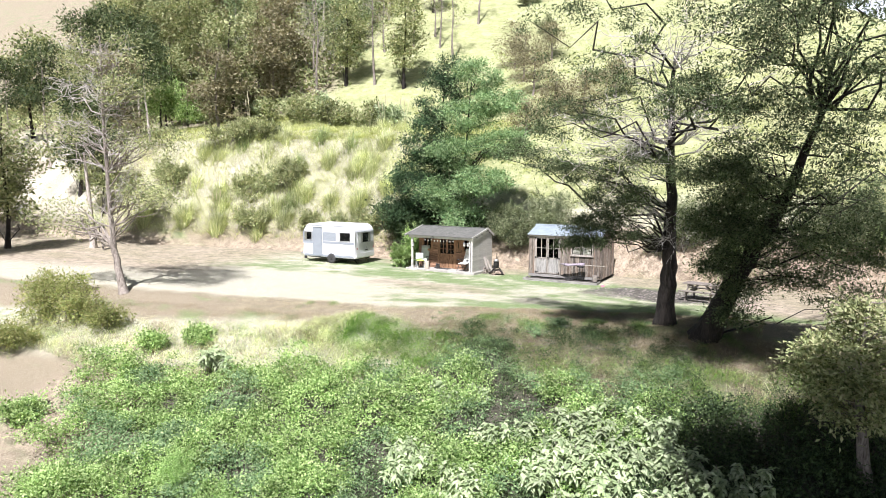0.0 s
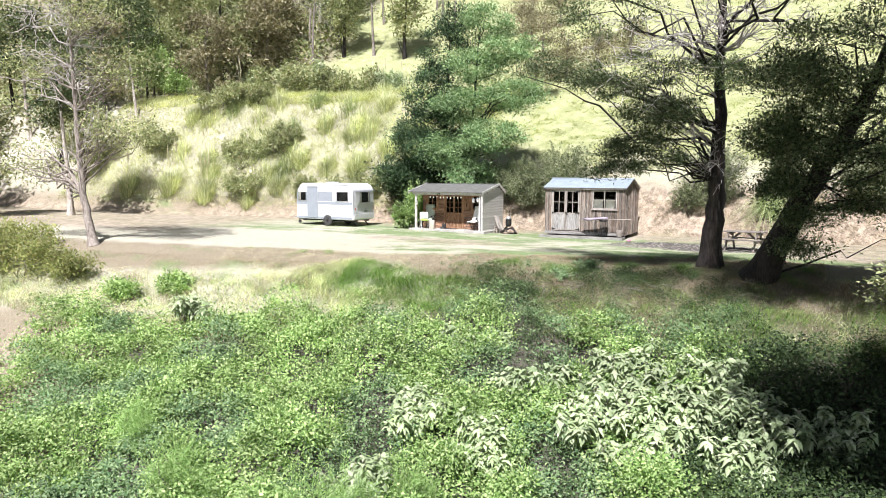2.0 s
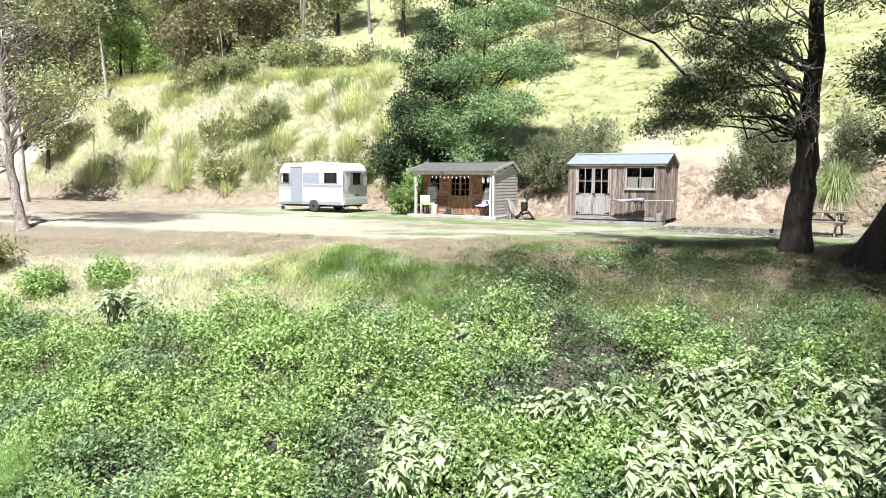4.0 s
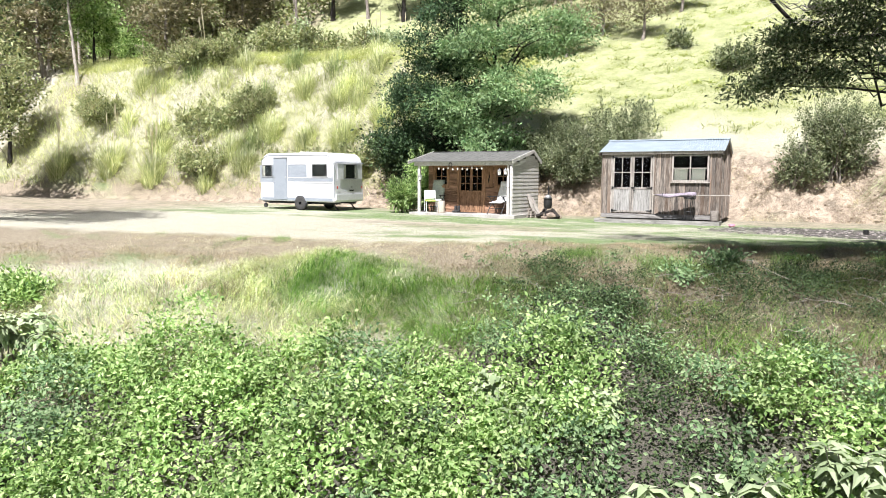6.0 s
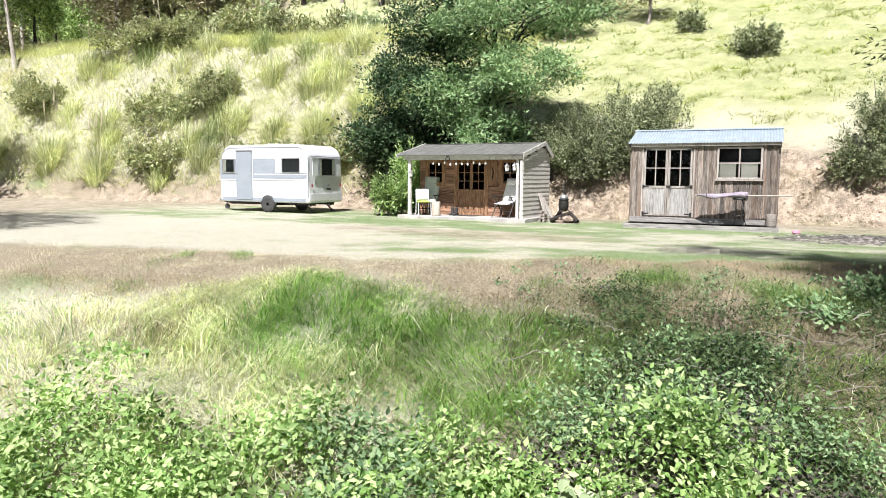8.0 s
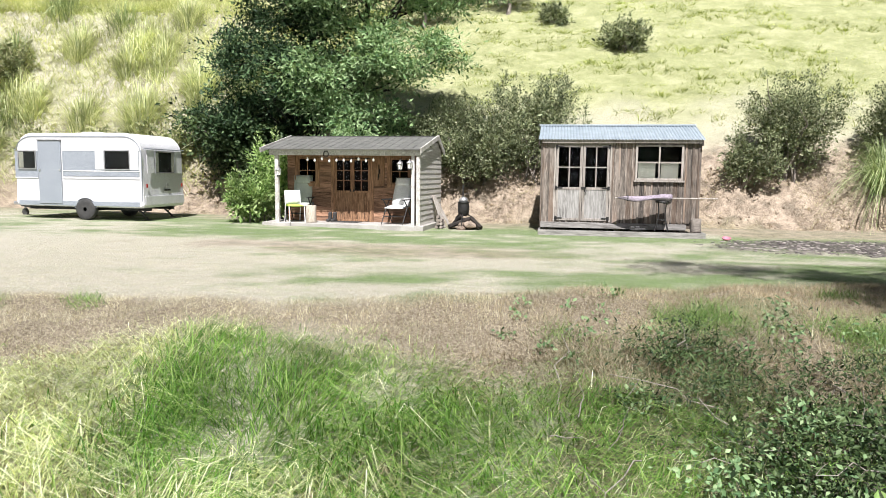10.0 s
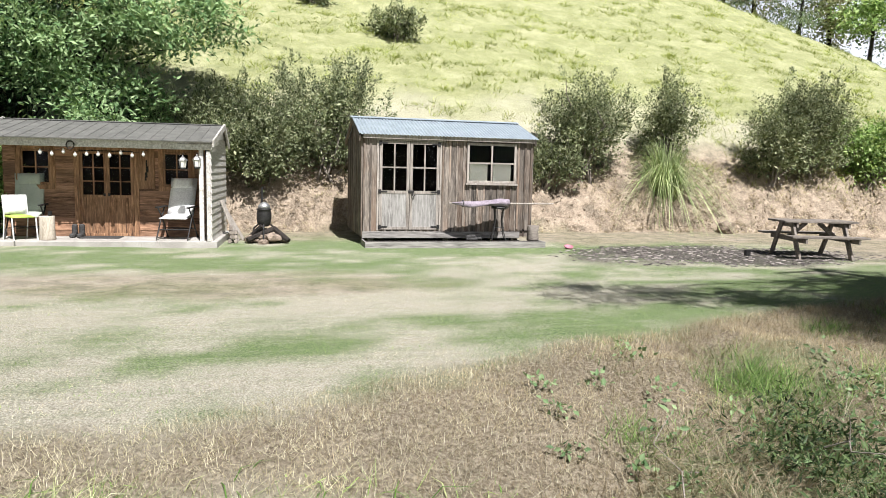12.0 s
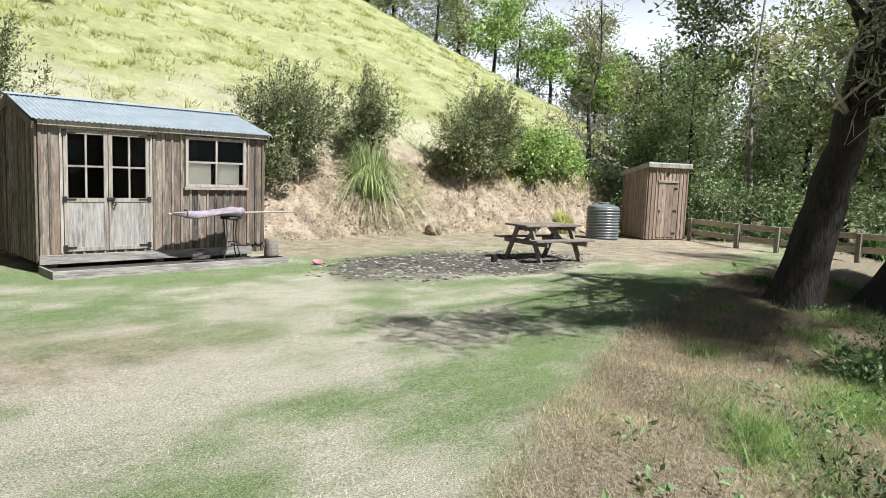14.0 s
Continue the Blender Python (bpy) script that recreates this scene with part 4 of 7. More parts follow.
# ---- hut with a porch ----
def porch_hut():
    W, Y0, Y1, ZF = 4.30, 0.95, 2.35, 0.13
    root = thing("porch_hut", pose(-19.6, 33.72, 0, 0, 0, -3), "brown cedar hut with white weatherboard ends and open porch", "hut")
    part("porch_slab", new_box(-0.02, W, 0, Y1, -0.12, ZF, bevel=0.012), CONCRETE, root, "pale concrete slab")
    ZE, ZR, YR, ZBK = 1.96, 2.35, 1.72, 2.02
    x0, x1 = 0.30, 4.10
    wins = [(0.30, 0.82, 1.13, 1.80), (2.88, 3.38, 1.13, 1.80)]
    door = (1.34, 2.32, ZF, 1.80)
    front = lambda a, o, z: pose(x0 + a, Y0 - o, z)
    right = lambda a, o, z: pose(x1 + 0.08 + o, 0.02 + a, z, 0, 0, 90)
    left = lambda a, o, z: pose(x0 - o, Y1 - a, z, 0, 0, -90)
    back = lambda a, o, z: pose(x1 - a, Y1 + o, z, 0, 0, 180)
    wall_panel(root, x1 - x0, lambda a: 2.08, ZF, wins + [door], front)
    clad_level(root, WOOD_WARM, x1 - x0, 2.08, ZF, wins + [door], front)
    side = lambda a: ZE + (ZR - ZE) * (a / YR) - 0.05 if a < YR else ZR - (ZR - ZBK) * (a - YR) / (Y1 - YR) - 0.05
    wall_panel(root, Y1 - 0.02, lambda a: ZE - 0.02, ZF, [], right)
    clad_level(root, PAINT_WHITE, Y1 - 0.02, ZE, ZF, [], right)
    z = ZE
    while z < ZR - 0.08:                                           # boards in the gable shorten to the slope
        lo, hi = (z + 0.13 - ZE) / (ZR - ZE) * YR, YR + (ZR - z - 0.13) / (ZR - ZBK) * (Y1 - YR)
        if hi - lo > 0.05:
            for f in (right,):
                ob = piece("weatherboard", PAINT_WHITE, root, (1, 1, 1), (0, 0, 0))
                ob.matrix_basis = f((lo + min(hi, Y1)) / 2, 0.018, z + 0.065) @ Matrix.Rotation(radians(-5), 4, "X") @ Matrix.Diagonal((min(hi, Y1) - lo, 0.022, 0.142, 1))
        z += 0.13
    part("wall_panel", new_box(x1 + 0.01, x1 + 0.08, 0.5, Y1 - 0.05, ZE - 0.02, ZE + 0.12), DARK, root)
    wall_panel(root, Y1 - Y0, lambda a: 2.1, ZF, [], left)
    clad_level(root, WOOD_WARM, Y1 - Y0, 2.1, ZF, [], left)
    wall_panel(root, x1 - x0, lambda a: 2.0, ZF, [], back)
    clad_level(root, WOOD_WARM, x1 - x0, 2.0, ZF, [], back)
    part("corner_board", new_box(x1 + 0.02, x1 + 0.09, -0.005, 0.03, ZF, ZE - 0.12, bevel=0.004), PAINT_WHITE, root, "white corner board")
    # doors and windows of the inner wall
    for x in (door[0] + x0, door[0] + x0 + 0.49):
        leaf = sash(root, "door_leaf", 0.485, door[3] - door[2] - 0.02, 2, 3, (x, Y0 - 0.03, door[2] + 0.01), WOOD_WARM_V, rail=0.05, bar=0.022, lower=0.78, lower_mat=WOOD_WARM_V)
        part("door_handle", new_box(0.42 if x < 1.7 else 0.02, 0.46 if x < 1.7 else 0.06, -0.02, 0.0, 0.78, 0.84, bevel=0.004), BLACK_IRON, leaf)
    for xa, xb, z0, z1 in ((door[0] + x0 - 0.10, door[0] + x0 - 0.004, ZF, 1.88), (door[1] + x0 + 0.004, door[1] + x0 + 0.10, ZF, 1.88), (door[0] + x0 - 0.004, door[1] + x0 + 0.004, 1.81, 1.88)):
        part("door_trim", new_box(xa, xb, Y0 - 0.05, Y0 - 0.02, z0, z1, bevel=0.003), WOOD_WARM_V, root)
    for a, b, z0, z1 in wins:
        sash(root, "window", b - a, z1 - z0, 2, 2, (x0 + a, Y0 - 0.03, z0), WOOD_WARM_V, rail=0.035, bar=0.022)
        for xa, xb, za, zb in ((a - 0.09, a - 0.003, z0 - 0.09, z1 + 0.09), (b + 0.003, b + 0.09, z0 - 0.09, z1 + 0.09), (a - 0.003, b + 0.003, z0 - 0.09, z0 - 0.003), (a - 0.003, b + 0.003, z1 + 0.003, z1 + 0.09)):
            part("window_trim", new_box(x0 + xa, x0 + xb, Y0 - 0.052, Y0 - 0.022, za, zb, bevel=0.003), WOOD_WARM_V, root)
    panel = part("carved_panel", new_box(2.72, 3.02, Y0 - 0.05, Y0 - 0.02, 1.08, 1.86, bevel=0.006), WOOD_WARM_V, root, "carved dark cedar panel")
    for dx, dz, h in ((0, 0, 0.34), (0.02, 0.1, 0.12), (-0.02, -0.06, 0.16)):
        part("carving", new_box(2.86 + dx, 2.885 + dx, Y0 - 0.058, Y0 - 0.05, 1.30 + dz, 1.30 + dz + h), DARK, root)
    # porch frame
    part("porch_post", new_box(0.34, 0.44, 0.04, 0.14, ZF, 1.88, bevel=0.006), PAINT_WHITE, root, "white painted post")
    part("porch_post", new_box(3.98, 4.06, 0.04, 0.12, ZF, 1.86, bevel=0.006), PAINT_WHITE, root, "white painted post")
    part("porch_beam", new_box(0.22, 4.22, 0.0, 0.05, 1.85, 2.0, bevel=0.006), PAINT_WHITE, root, "white porch fascia beam")
    part("fascia_end", new_box(3.62, 4.24, -0.025, -0.002, 1.86, 1.96, bevel=0.004), PAINT_WHITE, root)
    part("ceiling_lining", new_box(0.30, 4.12, 0.06, Y0 - 0.03, 1.885, 1.90), WOOD_WARM, root)
    # roof in narrow sheets
    sl = math.atan2(ZR - ZE, YR + 0.1)
    n = 19
    for i in range(n):
        a, b = 0.06 + i * (4.24 - 0.06) / n, 0.06 + (i + 1) * (4.24 - 0.06) / n
        bm = bmesh.new()
        beam_m = pose(0, -0.12, ZE + 0.055 - 0.03, math.degrees(sl))
        L = (YR + 0.12) / math.cos(sl)
        box(bm, a + 0.003, b - 0.003, 0, L, 0, 0.02, beam_m)
        box(bm, b - 0.012, b + 0.002, 0, L, 0.02, 0.027, beam_m)
        part("roof_strip", bm, ROOF_TILE, root)
    bm = bmesh.new()
    s2 = math.atan2(ZR - ZBK, Y1 - YR)
    box(bm, 0.06, 4.24, 0, (Y1 - YR + 0.12) / math.cos(s2), 0, 0.025, pose(0, YR, ZR + 0.035, -math.degrees(s2)))
    part("roof_back", bm, ROOF_TILE, root)
    bm = bmesh.new()
    beam(bm, (0.03, YR, ZR + 0.055), (4.27, YR, ZR + 0.055), 0.16, 0.02, 0.006)
    part("ridge_cap", bm, ROOF_TILE, root)
    for x in (0.03, 4.265):
        for a, b in (((x, -0.13, ZE + 0.01), (x, YR, ZR + 0.03)), ((x, Y1 + 0.12, ZBK - 0.04), (x, YR, ZR + 0.03))):
            bm = bmesh.new()
            beam(bm, a, b, 0.03, 0.12)
            part("barge_board", bm, PAINT_WHITE, root, "white barge board")
    return root


hut = porch_hut()
HUT = pose(-19.6, 33.72, 0, 0, 0, -3)


# ---- caravan ----
def caravan():
    L, B, Z0, ZT = 4.2, 2.0, 0.42, 2.38
    gz = sz(-24.5, 33.4)
    root = thing("caravan", pose(-26.51, 33.35, gz - 0.09), "white vintage caravan with grey waist panels parked on the grass", "caravan")
    root.scale.x = 0.907

    def outline(inset=0.0, z_low=Z0):
        """Side profile: rounded roof ends, straight flanks, belly line rising at the nose."""
        pts = []
        for cx, cz, r, a0, a1 in ((L - 0.12, z_low + 0.10, 0.10, -90, 0), (L - 0.62, ZT - 0.50, 0.55, 8, 90), (0.62, ZT - 0.46, 0.50, 90, 172), (0.16, z_low + 0.16, 0.14, 180, 265)):
            for k in range(9):
                a = radians(a0 + (a1 - a0) * k / 8)
                pts.append((cx + (r - inset) * math.cos(a), cz + (r * (0.9 if cz > 1 else 1) - inset) * math.sin(a)))
        return pts

    prof = outline()
    bm = bmesh.new()
    rows = []
    for y, ins in ((0.0, 0.035), (0.035, 0.0), (B - 0.035, 0.0), (B, 0.035)):
        rows.append([bm.verts.new((L / 2 + (x - L / 2) * (1 - ins / 2.2), y, 1.4 + (z - 1.4) * (1 - ins / 1.0))) for x, z in prof])
    n = len(prof)
    for A, C in zip(rows, rows[1:]):
        for k in range(n):
            bm.faces.new((A[k], A[(k + 1) % n], C[(k + 1) % n], C[k]))
    bm.faces.new(rows[0])
    bm.faces.new(rows[-1][::-1])
    body = part("body", bm, CARAVAN_WHITE, root)
    # raised pressings on the near flank
    flank = -0.004
    part("waist_panel", new_box(0.06, 0.82, flank - 0.008, flank, 1.20, 1.90, bevel=0.003), CARAVAN_GREY, root, "grey waist panel")
    part("waist_panel", new_box(1.63, 4.08, flank - 0.008, flank, 1.24, 1.90, bevel=0.003), CARAVAN_GREY, root, "grey waist panel")
    for z in (1.19, 1.38, 1.92):
        part("moulding", new_box(1.63, 4.10, flank - 0.016, flank - 0.006, z - 0.012, z + 0.012), CARAVAN_WHITE, root)
    part("moulding", new_box(0.06, 0.82, flank - 0.016, flank - 0.006, 1.178, 1.202), CARAVAN_WHITE, root)
    part("skirt_panel", new_box(0.14, 4.06, flank - 0.012, flank, 0.46, 0.58), CARAVAN_GREY, root, "grey skirt strip")
    trim = bmesh.new()
    arc = [(0.05, 1.93)] + [(0.62 - 0.52 * math.cos(radians(a)), 1.86 + 0.42 * math.sin(radians(a))) for a in range(10, 91, 10)] + [(L - 0.62 + 0.55 * math.sin(radians(a)), 1.86 + 0.42 * math.cos(radians(a))) for a in range(0, 81, 10)] + [(L - 0.05, 1.86), (L - 0.05, 0.6)]
    tube(trim, [(x, -0.006, z) for x, z in arc], 0.012, 6)
    part("roof_moulding", trim, CARAVAN_GREY, root)
    door = part("door", new_box(0.84, 1.60, flank - 0.030, flank, 0.50, 2.17, bevel=0.012), CARAVAN_GREY, root, "flat grey caravan door")
    for x, z in ((0.90, 1.40), (1.56, 1.40)):
        part("door_handle", new_box(x - 0.02, x + 0.02, flank - 0.055, flank - 0.03, z - 0.03, z + 0.03, bevel=0.006), STEEL, door)
    part("door_head", new_box(0.83, 1.62, flank - 0.05, flank, 2.175, 2.20), STEEL, root)

    def opening(name, m, w, h, drapes):
        o = new(name)
        o.parent, o.matrix_basis = root, m
        # flat near-black sheet in place of an unlit room
        part("recess", new_box(0, w, -0.006, -0.002, 0, h), DARK, o, "near-black sheet painted as the unlit interior behind the window")
        f = bmesh.new()
        for xa, xb, za, zb in ((-0.03, 0, -0.03, h + 0.03), (w, w + 0.03, -0.03, h + 0.03), (0, w, -0.03, 0), (0, w, h, h + 0.03)):
            box(f, xa, xb, -0.03, 0, za, zb, bevel=0.004)
        part("window_frame", f, STEEL, o, "dull metal window frame")
        part("pane", new_box(0, w, -0.022, -0.018, 0, h), GLASS, o)
        for xa, xb in drapes:
            c = bmesh.new()
            nn = 8
            q = [[c.verts.new((xa + (xb - xa) * k / nn, -0.010 - 0.003 * (k % 2), z)) for k in range(nn + 1)] for z in (0.01, h - 0.01)]
            for k in range(nn):
                c.faces.new((q[0][k], q[0][k + 1], q[1][k + 1], q[1][k]))
            part("curtain", c, BLIND, o, "pale gathered curtain")
        return o

    opening("window", pose(0.20, -0.012, 1.44), 0.55, 0.44, [(0.0, 0.16)])
    opening("window", pose(3.02, -0.012, 1.44), 0.76, 0.46, [])
    for x in (2.70, 3.80):
        part("shutter", new_box(x, x + 0.27, flank - 0.022, flank - 0.008, 1.42, 1.92, bevel=0.004), CARAVAN_WHITE, root, "white louvred side panel")
    end = pose(L - 0.004, 0, 0, 0, 0, 90)
    opening("window", end @ pose(0.55, -0.012, 1.36), 0.90, 0.54, [(0.0, 0.14), (0.76, 0.90)])
    for y in (0.16, 1.52):
        part("shutter", new_box(L - 0.002, L + 0.018, y, y + 0.33, 1.34, 1.94, bevel=0.004), CARAVAN_WHITE, root)
    part("awning_rail", new_box(L - 0.03, L + 0.045, 0.06, B - 0.06, 1.965, 1.99, bevel=0.006), CARAVAN_GREY, root)
    part("end_panel", new_box(L - 0.004, L + 0.014, 0.06, B - 0.06, 0.50, 0.74, bevel=0.005), CARAVAN_WHITE, root)
    part("number_plate", new_box(L + 0.0, L + 0.012, 0.95, 1.25, 0.86, 0.91), DARK, root, "small dark plate")
    part("badge", new_box(L + 0.0, L + 0.012, 1.05, 1.16, 0.98, 1.06, bevel=0.003), STEEL, root)
    for y in (0.10, B - 0.2):
        part("tail_lamp", new_box(L - 0.01, L + 0.02, y + 0.02, y + 0.07, 0.96, 1.06, bevel=0.008), RED_LENS, root, "small dark red tail lamp")
    # running gear
    for y in (-0.035, B - 0.16):
        wheel = new("wheel")
        wheel.parent, wheel.matrix_basis = root, pose(2.32, y, 0.37, -90) @ Matrix.Diagonal((1.06 / 0.907, 1.06, 1, 1))
        tyre = bmesh.new()
        lathe(tyre, [(0.17, 0.0), (0.25, -0.005), (0.275, 0.03), (0.275, 0.13), (0.25, 0.165), (0.17, 0.16)], 28)
        part("tyre", tyre, RUBBER, wheel, soft=True)
        rim = bmesh.new()
        lathe(rim, [(0.03, 0.015), (0.06, 0.02), (0.10, 0.035), (0.15, 0.02), (0.172, 0.0), (0.176, 0.03), (0.176, 0.14)], 24)
        lathe(rim, [(0.05, 0.0), (0.05, 0.03)], 16)
        part("rim", rim, STEEL, wheel, "dull pressed steel rim", soft=True)
    arch = bmesh.new()
    tube(arch, [(2.32 + 0.34 * math.cos(radians(a)), -0.006, 0.40 + 0.27 * math.sin(radians(a))) for a in range(0, 181, 15)], 0.010, 6)
    part("wheel_arch", arch, CARAVAN_GREY, root)
    # flat near-black plate on the flank, painting the shade inside the wheel opening
    dark = bmesh.new()
    pr = [(2.32 + 0.33 * math.cos(radians(a)), 0.41 + 0.26 * math.sin(radians(a))) for a in range(0, 181, 15)]
    f0 = [dark.verts.new((x, -0.014, z)) for x, z in pr]
    dark.faces.new(f0)
    bmesh.ops.solidify(dark, geom=dark.faces, thickness=0.008)
    part("wheel_well", dark, DARK, root, "flat near-black plate painted as the shaded wheel opening")
    chassis = bmesh.new()
    for y in (0.45, B - 0.45):
        box(chassis, 0.1, L - 0.1, y - 0.03, y + 0.03, 0.33, 0.43)
        beam(chassis, (0.3, y, 0.36), (-0.75, B / 2, 0.40), 0.05, 0.08)
    box(chassis, 2.26, 2.38, 0.15, B - 0.15, 0.31, 0.40)
    part("chassis", chassis, BLACK_IRON, root, "dark steel chassis and drawbar")
    hitch = bmesh.new()
    box(hitch, -1.0, -0.70, B / 2 - 0.05, B / 2 + 0.05, 0.40, 0.50, bevel=0.02)
    tube(hitch, [(-0.62, B / 2, 0.75), (-0.62, B / 2, 0.20)], 0.03, 8)
    part("tow_hitch", hitch, STEEL, root)
    jw = bmesh.new()
    lathe(jw, [(0.03, -0.03), (0.10, -0.03), (0.10, 0.03), (0.03, 0.03)], 16, pose(-0.62, B / 2, 0.20, 90))
    part("jockey_wheel", jw, RUBBER, root)
    for y in (0.4, B - 0.4):
        leg = bmesh.new()
        beam(leg, (L - 0.55, y, 0.42), (L - 0.18, y, 0.13), 0.04)
        beam(leg, (L - 0.10, y, 0.42), (L - 0.35, y, 0.27), 0.025)
        box(leg, L - 0.25, L - 0.10, y - 0.06, y + 0.06, 0.10, 0.125)
        part("corner_leg", leg, BLACK_IRON, root)
    vent = bmesh.new()
    box(vent, 1.7, 2.2, 0.7, 1.2, ZT + 0.0, ZT + 0.06, bevel=0.02)
    part("roof_vent", vent, CARAVAN_WHITE, root)
    return root


caravan()


# ---- outhouse, tank, fence ----
def outhouse():
    W, D, H0, H1 = 1.47, 1.5, 2.48, 2.19
    z = sz(6.0, 34.5)
    root = thing("outhouse", pose(5.45, 34.4, z - 0.02, 0, 0, -28), "small brown board-and-batten outhouse with a sloping roof", "outhouse")
    top = lambda a: H0 - 0.02
    slope = lambda a: H0 + (H1 - H0) * a / D
    front = lambda a, o, zz: pose(a, -o, zz)
    right = lambda a, o, zz: pose(W + o, a, zz, 0, 0, 90)
    left = lambda a, o, zz: pose(-o, D - a, zz, 0, 0, -90)
    back = lambda a, o, zz: pose(W - a, D + o, zz, 0, 0, 180)
    door = (0.38, 1.08, 0.10, 1.90)
    wall_panel(root, W, top, 0.06, [], front)
    clad_upright(root, WOOD_PINE, W, top, 0.05, [door], front, 0.15)
    for f, t in ((right, lambda a: slope(a)), (left, lambda a: slope(D - a)), (back, lambda a: H1)):
        wall_panel(root, W if f is back else D, lambda a: H1, 0.06, [], f)
        clad_upright(root, WOOD_PINE, W if f is back else D, t, 0.05, [], f, 0.13)
    leaf = new("door")
    leaf.parent, leaf.matrix_basis = root, pose(door[0], -0.03, door[2])
    n = 5
    w = (door[1] - door[0]) / n
    for i in range(n):
        ob = piece("board", WOOD_PINE, leaf, (1, 1, 1), (0, 0, 0))
        ob.matrix_basis = pose((i + 0.5) * w, 0, 0.90) @ Matrix.Diagonal((w - 0.008, 0.025, 1.78, 1))
    part("hasp", new_box(0.03, 0.09, -0.035, -0.013, 0.84, 0.90, bevel=0.004), BLACK_IRON, leaf, "black latch")
    for z0 in (0.12, 0.86, 1.60):
        part("hinge", new_box(0.58, 0.70, -0.03, -0.013, z0, z0 + 0.05), BLACK_IRON, leaf)
    part("door_head", new_box(0.34, 1.12, -0.075, -0.02, 1.905, 1.985, bevel=0.005), WOOD_TRIM, root)
    part("horseshoe", new_box(0.66, 0.75, -0.06, -0.04, 2.16, 2.25, bevel=0.02), BLACK_IRON, root)
    part("floor_bearer", new_box(0.02, W - 0.02, 0.02, D - 0.02, -0.08, 0.06), WOOD_TABLE, root)
    sl = math.degrees(math.atan2(H1 - H0, D))
    bm = bmesh.new()
    box(bm, -0.09, W + 0.09, -0.14, D + 0.16, 0.10, 0.14, pose(0, 0, H0 - 0.09, sl))
    part("roof_sheet", bm, IRON_ROOF, root)
    part("fascia", new_box(-0.09, W + 0.09, -0.125, -0.085, H0 - 0.09, H0 + 0.045, bevel=0.005), WOOD_TRIM, root, "pale fascia board")
    for x in (-0.085, W + 0.055):
        bm = bmesh.new()
        beam(bm, (x, -0.08, H0 - 0.03), (x, D + 0.12, H1 - 0.05), 0.03, 0.12)
        part("barge_board", bm, WOOD_TRIM, root)
    return root


outhouse()

tank = thing("water_tank", pose(4.22, 35.25, sz(4.22, 35.25) - 0.02), "dark ribbed round plastic water tank beside the outhouse", "water tank")
bm = bmesh.new()
prof = [(0.50, 0.0)]
for k in range(11):
    z0 = 0.03 + k * 0.09
    prof += [(0.50, z0), (0.53, z0 + 0.022), (0.535, z0 + 0.045), (0.53, z0 + 0.064), (0.50, z0 + 0.082)]
prof += [(0.515, 1.04), (0.47, 1.08), (0.30, 1.13), (0.18, 1.15)]
lathe(bm, prof, 40)
part("body", bm, TANK_GREY, tank, soft=True)
bm = bmesh.new()
lathe(bm, [(0.19, 1.145), (0.19, 1.19), (0.16, 1.205), (0.05, 1.205)], 24)
part("lid", bm, TANK_GREY, tank)

fence = thing("rail_fence", pose(0, 0, 0), "low post-and-rail timber fence at the edge of the yard", "fence")
posts = [(6.85, 33.55), (5.75, 31.5), (5.68, 30.3), (5.72, 28.2), (5.85, 26.2)]
rail_z = sz(5.75, 31.5)                      # the rails run level where the ground drops away
for x, y in posts:
    part("post", new_box(x - 0.06, x + 0.06, y - 0.06, y + 0.06, sz(x, y) - 0.2, rail_z + 0.74, bevel=0.008), WOOD_TABLE, fence)
for (xa, ya), (xb, yb) in zip(posts, posts[1:]):
    for h in (0.30, 0.66):
        bm = bmesh.new()
        d = Vector((yb - ya, xa - xb, 0)).normalized() * -0.085
        beam(bm, (xa + d.x, ya + d.y, rail_z + h), (xb + d.x, yb + d.y, rail_z + h), 0.04, 0.17, 0.005)
        part("rail", bm, WOOD_RAIL, fence)

# ---- furniture and loose things ----
def picnic_table():
    root = thing("picnic_table", pose(-3.64, 31.60, sz(-3.64, 31.6), 0, 0, -13), "weathered brown timber picnic table with attached benches", "picnic table")
    for k in range(5):
        y = -0.36 + k * 0.148
        part("table_plank", new_box(-0.74, 0.74, y, y + 0.14, 0.70, 0.74, bevel=0.005), WOOD_TABLE, root)
    for y in (-0.74, 0.47):
        for k in range(2):
            part("bench_plank", new_box(-0.76, 0.76, y + k * 0.14, y + k * 0.14 + 0.132, 0.42, 0.46, bevel=0.005), WOOD_TABLE, root)
    for x in (-0.52, 0.52):
        for s in (-1, 1):
            bm = bmesh.new()
            beam(bm, (x, s * 0.58, -0.03), (x, s * 0.20, 0.70), 0.045, 0.11, 0.004)
            part("leg", bm, WOOD_TABLE, root)
        part("crossbar", new_box(x + 0.03, x + 0.07, -0.72, 0.72, 0.32, 0.42, bevel=0.004), WOOD_TABLE, root)
        part("crossbar", new_box(x + 0.03, x + 0.07, -0.34, 0.34, 0.60, 0.70, bevel=0.004), WOOD_TABLE, root)
        bm = bmesh.new()
        beam(bm, (x * 0.95, 0, 0.38), (x * 0.25, 0, 0.69), 0.05, 0.08)
        part("brace", bm, WOOD_TABLE, root)


